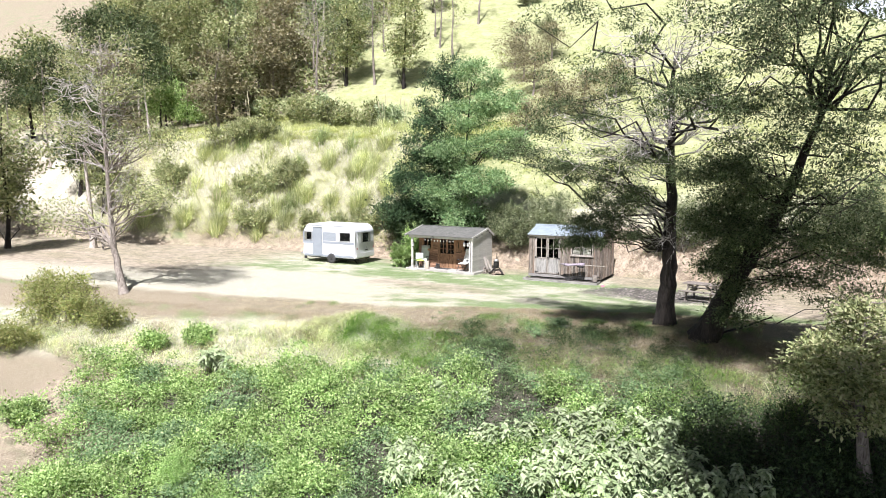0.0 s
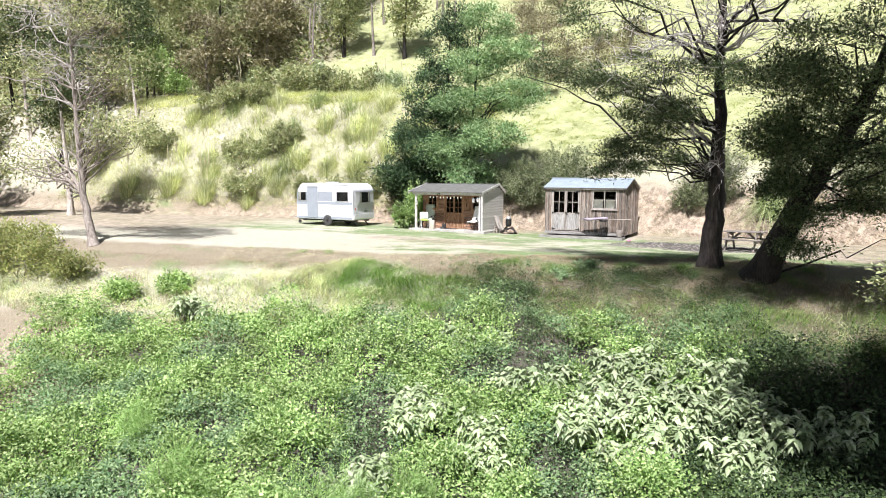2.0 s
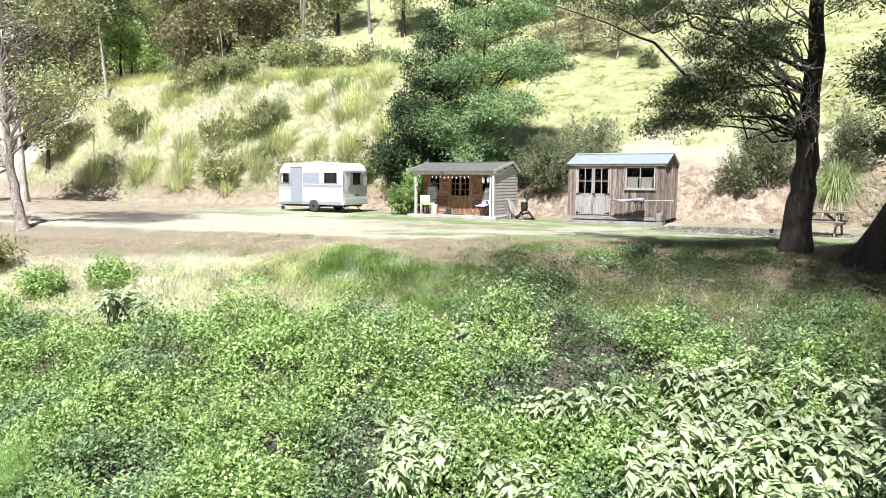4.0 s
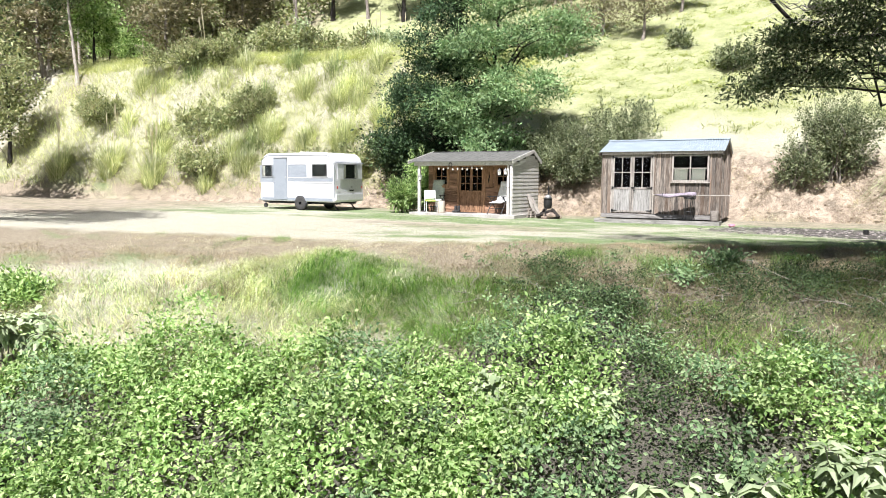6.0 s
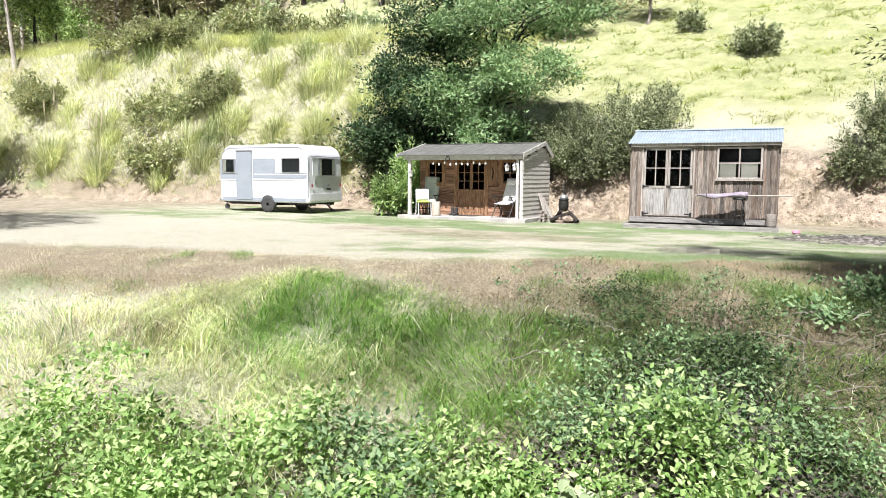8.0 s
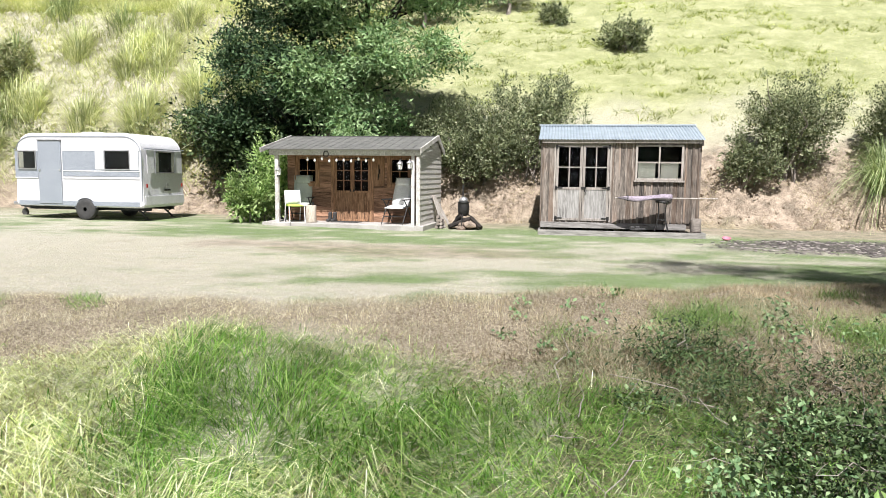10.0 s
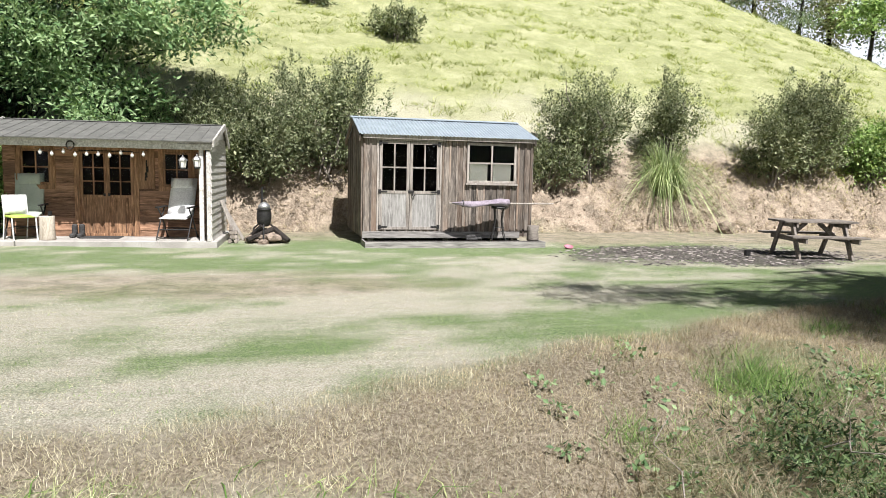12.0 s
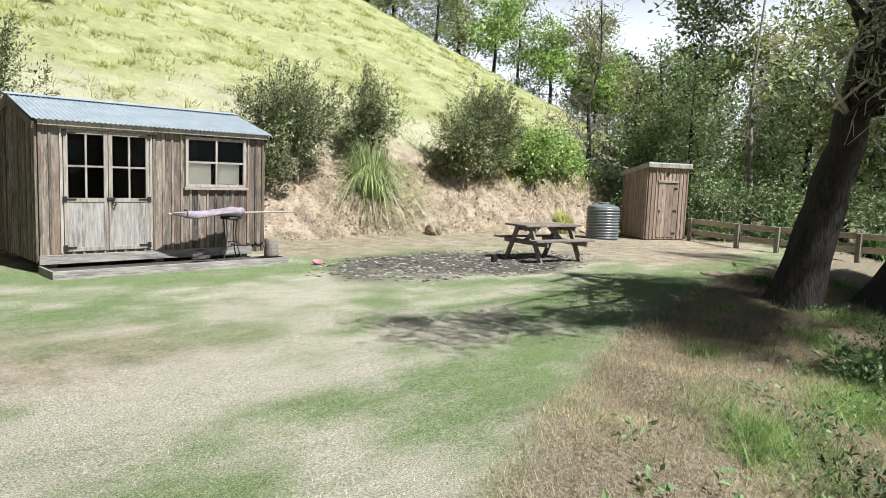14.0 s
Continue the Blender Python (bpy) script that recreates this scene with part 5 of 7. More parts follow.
def cushion(x0, x1, y0, y1, z0, z1, m):
    bm = new_box(x0, x1, y0, y1, z0, z1)
    bmesh.ops.subdivide_edges(bm, edges=bm.edges, cuts=3, use_grid_fill=True)
    cx, cy, cz = (x0 + x1) / 2, (y0 + y1) / 2, (z0 + z1) / 2
    for v in bm.verts:
        a, b = abs(v.co.x - cx) / (x1 - x0) * 2, abs(v.co.y - cy) / (y1 - y0) * 2
        v.co.z = cz + (v.co.z - cz) * (1.0 - 0.65 * max(a, b) ** 4) + 0.012 * math.sin(9 * v.co.y) * (v.co.z > cz)
    bmesh.ops.transform(bm, matrix=m, verts=bm.verts)
    return bm


def recliner(name, m, label, pad, frame, lean=68):
    root = thing(name, m, label, "chair")
    part("seat", cushion(-0.25, 0.25, -0.24, 0.26, 0.0, 0.07, pose(0, 0, 0.40, 4)), pad, root, soft=True)
    part("backrest", cushion(-0.25, 0.25, 0.0, 0.78, -0.04, 0.04, pose(0, 0.24, 0.44, lean)), pad, root, soft=True)
    part("headrest", cushion(-0.19, 0.19, 0.56, 0.76, 0.03, 0.09, pose(0, 0.24, 0.44, lean)), pad, root, soft=True)
    for x in (-0.29, 0.29):
        bm = bmesh.new()
        tube(bm, [(x, -0.30, 0.0), (x, -0.02, 0.40), (x, 0.20, 0.62)], 0.014, 8)
        part("front_leg", bm, frame, root)
        bm = bmesh.new()
        tube(bm, [(x, 0.36, 0.0), (x, 0.05, 0.40), (x, -0.18, 0.62)], 0.014, 8)
        part("rear_leg", bm, frame, root)
        bm = bmesh.new()
        box(bm, x - 0.03, x + 0.03, -0.26, 0.30, 0.61, 0.64, bevel=0.01)
        part("armrest", bm, BLACK_IRON, root, "black plastic armrest")
    for y, z in ((-0.17, 0.20), (0.21, 0.20)):
        bm = bmesh.new()
        tube(bm, [(-0.29, y, z), (0.29, y, z)], 0.011, 8)
        part("crossbar", bm, frame, root)
    return root


def side_chair(m):
    root = thing("patio_chair", m, "white patio chair with a lime green seat pad on the porch", "chair")
    part("seat", cushion(-0.20, 0.20, -0.20, 0.20, 0.0, 0.05, pose(0, 0, 0.40)), LIME, root, "lime green seat pad", soft=True)
    part("backrest", cushion(-0.20, 0.20, 0, 0.36, -0.012, 0.012, pose(0, 0.19, 0.46, 80)), WHITE_PAD, root, soft=True)
    for x in (-0.2, 0.2):
        for y, e in ((-0.18, -0.24), (0.18, 0.26)):
            bm = bmesh.new()
            tube(bm, [(x, e, 0), (x, y, 0.42)] + ([(x, y + 0.06, 0.80)] if y > 0 else []), 0.012, 8)
            part("leg", bm, WHITE_PAD, root)


def lantern(m, label):
    root = thing("wall_lantern", m, label, "lantern")
    bm = bmesh.new()
    lathe(bm, [(0.03, 0.0), (0.055, 0.02), (0.05, 0.04)], 6)
    part("base", bm, BLACK_IRON, root)
    bm = bmesh.new()
    lathe(bm, [(0.045, 0.04), (0.065, 0.17)], 6)
    part("glass_body", bm, BULB, root, "cloudy glass body")
    for k in range(6):
        a = k * math.pi / 3
        bm = bmesh.new()
        tube(bm, [(0.048 * math.cos(a), 0.048 * math.sin(a), 0.03), (0.068 * math.cos(a), 0.068 * math.sin(a), 0.175)], 0.005, 5)
        part("rib", bm, STEEL, root)
    bm = bmesh.new()
    lathe(bm, [(0.085, 0.17), (0.05, 0.215), (0.015, 0.24), (0.01, 0.27)], 6)
    part("cap", bm, STEEL, root, "pale metal cap")
    bm = bmesh.new()
    tube(bm, [(0, 0, 0.26), (0, 0.0, 0.29), (0, 0.06, 0.30), (0, 0.10, 0.27)], 0.008, 6)
    part("bracket", bm, BLACK_IRON, root)


picnic_table()
recliner("reclining_chair", HUT @ pose(3.50, 0.42, 0.13, 0, 0, -8), "white padded reclining chair with dark frame on the porch", WHITE_PAD, BLACK_IRON)
recliner("folding_lounger", HUT @ pose(0.78, 0.58, 0.13, 0, 0, 6), "pale green-grey reclining garden chair with black frame", SLING, BLACK_IRON, 80)
side_chair(HUT @ pose(0.80, 0.24, 0.13, 0, 0, 40))
log = thing("log_stool", HUT @ pose(1.26, 0.22, 0.13), "pale upright sawn log used as a stool", "log stool")
bm = bmesh.new()
lathe(bm, [(0.135, 0.0), (0.14, 0.02), (0.128, 0.2), (0.132, 0.42), (0.125, 0.44)], 18)
part("log", bm, BARK_LOG, log, soft=True)
mug = thing("tin_mug", HUT @ pose(1.32, 0.20, 0.57), "small dark tin mug on the log", "mug")
bm = bmesh.new()
lathe(bm, [(0.03, 0), (0.035, 0.09), (0.03, 0.09), (0.027, 0.01)], 12)
part("cup", bm, BLACK_IRON, mug)
lantern(HUT @ pose(3.70, 0.02, 1.48), "pale metal lantern hanging at the porch end")
lantern(HUT @ pose(3.96, -0.03, 1.50), "small rusty lantern on the porch corner")
lantern(HUT @ pose(0.44, 0.06, 1.30), "weathered hanging lantern on the porch post")

lights = thing("string_lights", HUT @ pose(0, 0.02, 0), "string of small white festoon bulbs under the porch beam", "string lights")
bm = bmesh.new()
wire = []
for k in range(41):
    x = 1.15 + k * 1.95 / 40
    wire.append((x, 0.03, 1.83 - 0.05 * abs(math.sin(math.pi * k / 10)) - 0.02 * math.sin(math.pi * k / 40)))
tube(bm, wire, 0.004, 5)
part("wire", bm, BLACK_IRON, lights)
for k in range(2, 40, 4):
    x, y, z = wire[k]
    bm = bmesh.new()
    lathe(bm, [(0.012, 0.0), (0.014, -0.02), (0.03, -0.045), (0.032, -0.065), (0.02, -0.088), (0.005, -0.095)], 10, pose(x, y, z))
    part("bulb", bm, BULB, lights, soft=True)
wreath = thing("twig_wreath", HUT @ pose(1.78, -0.03, 1.88), "small dark twig wreath on the porch beam", "wreath")
bm = bmesh.new()
tube(bm, [(0.065 * math.cos(a), 0.006 * math.sin(5 * a), 0.07 * math.sin(a)) for a in np.linspace(0, 2 * math.pi, 24, endpoint=False)], 0.012, 6, closed=True)
part("ring", bm, BARK, wreath)
mat_ = thing("doormat", HUT @ pose(1.72, 0.45, 0.13), "dark worn doormat on the slab", "doormat")
part("mat", new_box(0, 0.72, 0, 0.38, 0.0, 0.015, bevel=0.005), RUBBER, mat_)
boots = thing("work_boots", HUT @ pose(1.52, 0.72, 0.13), "pair of dark boots by the hut wall", "boots")
for dx in (0, 0.13):
    bm = bmesh.new()
    box(bm, dx, dx + 0.09, -0.16, 0.10, 0, 0.08, bevel=0.02)
    box(bm, dx, dx + 0.09, 0.0, 0.10, 0.06, 0.25, bevel=0.02)
    part("boot", bm, RUBBER, boots)

# boards leaning on the hut's end
for k, (dx, l) in enumerate(((0.0, 1.0), (0.10, 0.86))):
    plank = thing("leaning_plank", pose(0, 0, 0), "grey weathered plank leaning against the hut wall", "plank", "leaning planks")
    bm = bmesh.new()
    beam(bm, (-14.98 + dx, 34.75 + 0.3 * k, sz(-15, 34.9)), (-15.30, 34.85 + 0.3 * k, 0.85 * l), 0.16, 0.03, 0.004)
    part("timber", bm, WOOD_TRIM, plank)
crate = thing("firewood_stack", pose(-15.02, 34.45, sz(-15, 34.45)), "small stack of split firewood beside the slab", "firewood")
for k in range(7):
    bm = bmesh.new()
    tube(bm, [(-0.10 + 0.02 * k % 0.05, -0.16, 0.05 + 0.085 * (k // 2)), (-0.10, 0.18, 0.05 + 0.085 * (k // 2))], 0.042, 6)
    bmesh.ops.translate(bm, vec=(0.1 * (k % 2), 0.01 * k, 0), verts=bm.verts)
    part("split_log", bm, BARK_GREY, crate)

# outdoor stove on a heap of stones
heap = thing("stone_hearth", pose(-14.38, 34.5, sz(-14.38, 34.5)), "low hearth of dark stones, bricks and logs on the ground", "hearth")
random.seed(3)
for k in range(15):
    a, r = random.uniform(0, 6.28), random.uniform(0.1, 0.40)
    s = random.uniform(0.07, 0.15)
    bm = bmesh.new()
    bmesh.ops.create_icosphere(bm, subdivisions=1, radius=1)
    for v in bm.verts:
        v.co *= 1 + 0.25 * noise.noise(v.co * 2 + Vector((k, 0, 0)))
    bmesh.ops.transform(bm, matrix=pose(r * math.cos(a), 0.7 * r * math.sin(a), s * 0.35 + max(0, 0.22 - r * 0.6), 0, 0, k * 40) @ Matrix.Diagonal((s * 1.4, s, s * 0.7, 1)), verts=bm.verts)
    part("stone", bm, STONE, heap)
for a, b in (((-0.4, -0.25, 0.08), (0.1, 0.0, 0.28)), ((0.42, -0.22, 0.06), (0.12, 0.05, 0.30)), ((-0.36, 0.1, 0.1), (-0.1, -0.1, 0.36))):
    bm = bmesh.new()
    tube(bm, [a, b], 0.055, 7)
    part("charred_log", bm, BARK, heap)
stove = thing("pot_stove", pose(-14.45, 34.52, sz(-14.4, 34.5) + 0.24), "black round iron pot stove with a domed lid and flue", "stove")
bm = bmesh.new()
lathe(bm, [(0.09, 0.10), (0.13, 0.14), (0.15, 0.25), (0.15, 0.38), (0.135, 0.43), (0.155, 0.445), (0.155, 0.465)], 20)
part("pot", bm, BLACK_IRON, stove, soft=True)
bm = bmesh.new()
lathe(bm, [(0.13, 0.465), (0.12, 0.53), (0.07, 0.58), (0.02, 0.60)], 18)
part("lid", bm, STEEL, stove, "dull silver domed lid", soft=True)
for k in range(3):
    a = k * 2.09 + 0.5
    bm = bmesh.new()
    tube(bm, [(0.10 * math.cos(a), 0.10 * math.sin(a), 0.16), (0.24 * math.cos(a), 0.2 * math.sin(a), 0.06), (0.30 * math.cos(a), 0.25 * math.sin(a), -0.20)], 0.018, 6)
    part("leg", bm, BLACK_IRON, stove)
bm = bmesh.new()
tube(bm, [(-0.04, 0.17, 0.2), (-0.04, 0.17, 0.90)], 0.022, 8)
tube(bm, [(-0.04, 0.17, 0.66), (0.10, 0.17, 0.68)], 0.008, 6)
part("flue", bm, BLACK_IRON, stove)

# folded umbrella across an iron stool on the deck
stool = thing("iron_stool", pose(-9.62, 33.75, sz(-10, 33.75) + 0.13), "black wrought-iron stool on the deck", "stool")
bm = bmesh.new()
lathe(bm, [(0.16, 0.66), (0.17, 0.68), (0.16, 0.70)], 18)
part("seat", bm, BLACK_IRON, stool)
for k in range(4):
    a = k * math.pi / 2 + 0.6
    bm = bmesh.new()
    tube(bm, [(0.13 * math.cos(a), 0.13 * math.sin(a), 0.67), (0.10 * math.cos(a), 0.10 * math.sin(a), 0.40), (0.15 * math.cos(a), 0.15 * math.sin(a), 0.16), (0.21 * math.cos(a), 0.21 * math.sin(a), 0.0)], 0.011, 6)
    part("leg", bm, BLACK_IRON, stool)
bm = bmesh.new()
tube(bm, [(0.125 * math.cos(a), 0.125 * math.sin(a), 0.26) for a in np.linspace(0, 2 * math.pi, 20, endpoint=False)], 0.008, 5, closed=True)
part("ring", bm, BLACK_IRON, stool)
um = thing("folded_umbrella", pose(-10.66, 33.72, sz(-10, 33.75) + 0.13 + 0.715, 0, 0, 1), "faded mauve garden umbrella folded and laid across the stool", "umbrella")
bm = bmesh.new()
rings = []
for i in range(17):
    x = i / 16 * 1.24
    w = np.interp(x, [0, 0.08, 0.25, 0.6, 0.95, 1.15, 1.24], [0.02, 0.05, 0.075, 0.10, 0.15, 0.16, 0.13])
    h = np.interp(x, [0, 0.2, 0.6, 0.95, 1.15, 1.24], [0.012, 0.03, 0.045, 0.07, 0.115, 0.09])
    ring = []
    for k in range(14):
        a = k * 2 * math.pi / 14
        f = 1 + 0.20 * math.sin(3 * a + 5 * x) + 0.14 * math.sin(5 * a + 13 * x)
        sag = -0.05 * max(0, 1 - abs(x - 0.35) / 0.35) * (math.sin(a) < 0)
        ring.append(bm.verts.new((x, w * f * math.cos(a), 0.05 + h * f * math.sin(a) + sag + 0.008 * math.sin(9 * x) + 0.05 * max(0.0, x - 0.9) * (math.cos(a) < 0))))
    rings.append(ring)
for A, B_ in zip(rings, rings[1:]):
    for k in range(14):
        bm.faces.new((A[k], A[(k + 1) % 14], B_[(k + 1) % 14], B_[k]))
bm.faces.new(rings[0][::-1])
bm.faces.new(rings[-1])
part("canopy", bm, CLOTH, um, soft=True)
bm = bmesh.new()
tube(bm, [(-0.05, 0, 0.045), (2.28, 0.0, 0.06)], 0.016, 8)
part("pole", bm, WOOD_TRIM, um, "pale wooden pole")
bm = bmesh.new()
lathe(bm, [(0.07, -0.012), (0.075, 0.012)], 12, pose(0.24, 0, 0.05, 0, 90, 0))
part("tie", bm, RUBBER, um)

stump = thing("chopping_stump", pose(-8.86, 33.68, sz(-8.9, 33.7) + 0.13), "dark grey wooden stump on the end of the deck", "stump")
bm = bmesh.new()
lathe(bm, [(0.125, 0.0), (0.13, 0.03), (0.12, 0.2), (0.125, 0.31), (0.118, 0.32)], 16)
part("log", bm, WOOD_TABLE, stump, soft=True)
shoes = thing("pair_of_shoes", pose(-10.35, 33.62, sz(-10.3, 33.6) + 0.13), "pair of dark shoes lying on the deck", "shoes")
for dx in (0, 0.13):
    bm = bmesh.new()
    box(bm, dx, dx + 0.25, 0.0 + dx, 0.09 + dx, 0, 0.05, bevel=0.015)
    box(bm, dx, dx + 0.12, 0.0 + dx, 0.09 + dx, 0.03, 0.10, bevel=0.02)
    part("shoe", bm, RUBBER, shoes)
bowl = thing("plastic_bowl", pose(-8.30, 33.05, sz(-8.3, 33.05)), "small pink plastic bowl lying on the grass", "bowl")
bm = bmesh.new()
lathe(bm, [(0.055, 0.0), (0.085, 0.02), (0.10, 0.055), (0.095, 0.055), (0.075, 0.02), (0.045, 0.008)], 18, pose(0, 0, 0.01, 14, 0, 0))
part("bowl", bm, PINK, bowl, soft=True)
tin = thing("dark_tin", pose(-5.0, 31.75, sz(-5.0, 31.75)), "small dark tin on the gravel by the picnic table", "tin")
bm = bmesh.new()
lathe(bm, [(0.06, 0), (0.065, 0.005), (0.065, 0.12), (0.055, 0.12)], 14)
part("can", bm, BLACK_IRON, tin)


def boulder(name, x, y, s, label, mat=STONE, seed=0):
    root = thing(name, pose(x, y, sz(x, y), 0, 0, seed * 50), label, "boulder")
    bm = bmesh.new()
    bmesh.ops.create_icosphere(bm, subdivisions=3, radius=1)
    for v in bm.verts:
        v.co *= 1 + 0.3 * noise.noise(v.co * 1.3 + Vector((seed, 1, 2))) + 0.08 * noise.noise(v.co * 5)
    bmesh.ops.transform(bm, matrix=Matrix.Translation((0, 0, s[2] * 0.55)) @ Matrix.Diagonal((*s, 1)), verts=bm.verts)
    part("rock", bm, mat, root)


boulder("earthy_boulder", -1.85, 36.85, (0.36, 0.22, 0.22), "dark earthy boulder at the foot of the bank", seed=1)
ring = thing("fire_pit", pose(-2.4, 28.3, sz(-2.4, 28.3)), "dark ash ring sunk in the lawn", "fire pit")
bm = bmesh.new()
lathe(bm, [(0.05, 0.0), (0.30, 0.015), (0.36, 0.03), (0.38, 0.0)], 18)
part("ash", bm, STONE, ring)

# ---- trees ----
# big evergreen behind the hut with the porch
tree("evergreen_tree", (-20.4, 39.0, sz(-20.4, 39.0) - 0.1), "dense dark green evergreen tree behind the porch hut", [(0, 0, 0), (0.1, 0, 2.5), (0.3, 0, 5), (0.4, 0.1, 8.5)], 0.24,
     [((-1.2, -0.8, 2.6), (1.8, 1.6, 2.0), 1.8), ((0.6, -0.7, 2.6), (1.3, 1.4, 1.7), 1.1), ((-0.6, -0.3, 5.6), (1.7, 1.5, 1.7), 1.6), ((0.5, -0.2, 4.8), (1.2, 1.3, 1.1), 0.8), ((0.2, 0, 8.0), (1.5, 1.4, 1.5), 1.2), ((0.6, 0, 9.8), (1.1, 1.1, 1.0), 0.6), ((-1.9, -1.0, 1.2), (1.3, 1.2, 1.4), 0.9)],
     310, 165, 0.26, 0.125, BARK, LEAF_EVERGREEN, ratio=0.45, limb_share=0.35)
tree("light_wattle", (-18.2, 38.1, sz(-18.2, 38.1) - 0.1), "light green feathery wattle tree beside the evergreen", [(0, 0, 0), (-0.2, 0, 2.2), (0.1, 0, 4.5), (0.4, 0.1, 9.0)], 0.2,
     [((-0.8, -0.6, 3.2), (1.5, 1.3, 1.0), 1.1), ((1.6, -0.5, 4.0), (1.8, 1.4, 0.9), 1.3), ((-0.3, -0.3, 5.6), (1.7, 1.5, 1.0), 1.2), ((2.4, 0.0, 6.2), (1.8, 1.4, 0.9), 1.3), ((0.3, 0, 7.8), (1.8, 1.6, 1.0), 1.2), ((2.2, 0.1, 8.6), (1.4, 1.2, 0.8), 0.8), ((0.8, 0, 10.0), (1.5, 1.3, 1.0), 0.9), ((0.4, -0.8, 1.6), (1.4, 1.1, 1.0), 0.9)],
     430, 115, 0.29, 0.15, BARK, LEAF_SILVER, ratio=0.36, limb_share=0.25, flat=0.5)

# tall dead-limbed tree that leans out over the bank
tree("leaning_tree", (-4.3, 26.35, sz(-4.3, 26.35) - 0.15), "tall dark-barked wattle with bleached dead boughs, leaning over the bank",
     [(0, 0, 0), (0.13, -0.30, 1.75), (0.17, -0.52, 2.9), (0.2, -0.95, 4.9), (0.2, -1.5, 6.6), (0.3, -2.2, 9.0)], 0.36,
     [((-3.0, -2.4, 3.25), (0.5, 0.5, 0.28), 0.35), ((-2.6, -2.2, 3.7), (0.6, 0.5, 0.35), 0.45), ((-2.1, -2.5, 3.25), (0.6, 0.4, 0.22), 0.35), ((-2.0, -2.3, 4.05), (0.7, 0.5, 0.4), 0.55), ((-1.3, -2.5, 4.3), (0.6, 0.5, 0.4), 0.5),
      ((-1.0, -2.3, 3.6), (0.6, 0.4, 0.25), 0.3), ((-1.6, -2.7, 4.9), (0.9, 0.6, 0.4), 0.55), ((-0.5, -2.6, 4.9), (0.7, 0.5, 0.4), 0.4), ((-2.6, -2.8, 5.6), (1.1, 0.7, 0.4), 0.6), ((-3.9, -2.6, 6.1), (1.1, 0.8, 0.4), 0.55), ((-5.1, -2.4, 6.5), (0.9, 0.7, 0.4), 0.4),
      ((0.2, -2.4, 5.8), (1.0, 0.6, 0.5), 0.5), ((-1.2, -3.0, 6.0), (1.2, 0.8, 0.5), 0.6), ((1.9, -6.4, 7.6), (1.7, 1.6, 0.8), 0.9), ((-2.1, -5.6, 7.3), (1.7, 1.4, 0.8), 0.8), ((2.4, -7.6, 9.6), (2.6, 1.8, 1.4), 1.0), ((-1.2, -7.0, 9.4), (2.4, 1.8, 1.3), 0.8), ((0.4, -5.6, 8.2), (1.6, 1.2, 0.8), 0.6)],
     400, 140, 0.20, 0.085, BARK, LEAF_WATTLE, ratio=0.34, fork=0.38, limb_share=0.13, bare=70, flat=0.4, wob=0.055, twig=0.010,
     bare_lobes=[((-1.9, -1.6, 5.0), (1.5, 0.9, 0.8), 1.1), ((-1.9, -3.4, 6.9), (2.2, 1.4, 1.3), 1.5), ((1.7, -4.0, 7.6), (2.0, 1.5, 1.3), 1.2), ((0.4, -4.6, 9.6), (2.6, 1.6, 1.3), 0.9), ((0.2, -0.7, 3.2), (0.45, 0.45, 0.9), 0.4)])

# its neighbour, slanting sideways with a dark feathery crown
tree("feathery_tree", (-2.8, 25.45, sz(-2.8, 25.45) - 0.15), "dark slanting wattle tree with feathery green crown on the bank",
     [(0, 0, 0), (0.75, -0.45, 1.8), (1.55, -1.1, 3.4), (2.4, -1.9, 5.2), (3.2, -2.8, 7.6)], 0.44,
     [((0.5, -1.4, 3.0), (0.8, 0.8, 0.5), 0.6), ((0.2, -1.5, 4.3), (0.9, 0.8, 0.5), 0.7), ((1.3, -1.6, 4.9), (1.2, 1.0, 0.6), 1.0), ((1.3, -1.4, 3.9), (1.0, 0.9, 0.5), 0.9), ((1.2, -1.3, 2.1), (0.6, 0.6, 0.35), 0.4), ((1.1, -1.2, 1.2), (0.5, 0.5, 0.3), 0.3), ((0.9, -2.0, 5.9), (1.3, 0.9, 0.5), 0.8),
      ((1.4, -0.9, 3.7), (2.0, 1.6, 1.0), 1.0), ((3.6, -1.6, 4.4), (2.3, 1.9, 1.2), 1.7), ((2.6, -3.2, 6.2), (2.6, 2.0, 1.1), 1.5), ((4.2, -4.6, 7.6), (2.6, 2.2, 1.3), 1.4), ((0.6, -3.4, 5.6), (1.4, 1.3, 0.7), 0.6), ((2.8, 0.0, 2.7), (1.5, 1.3, 0.7), 0.8), ((3.4, -5.6, 9.2), (2.2, 1.8, 1.2), 1.0), ((4.8, -0.6, 2.3), (1.7, 1.6, 1.1), 1.0), ((1.2, -5.2, 8.0), (1.8, 1.5, 1.0), 0.8), ((1.8, -6.2, 10.2), (2.2, 1.8, 1.4), 1.0), ((4.4, -6.0, 10.8), (2.4, 2.0, 1.4), 1.0), ((5.4, 1.4, 5.2), (1.6, 1.5, 0.8), 0.7)],
     820, 130, 0.27, 0.10, BARK, LEAF_WATTLE, ratio=0.36, fork=0.3, limb_share=0.12, flat=0.4)

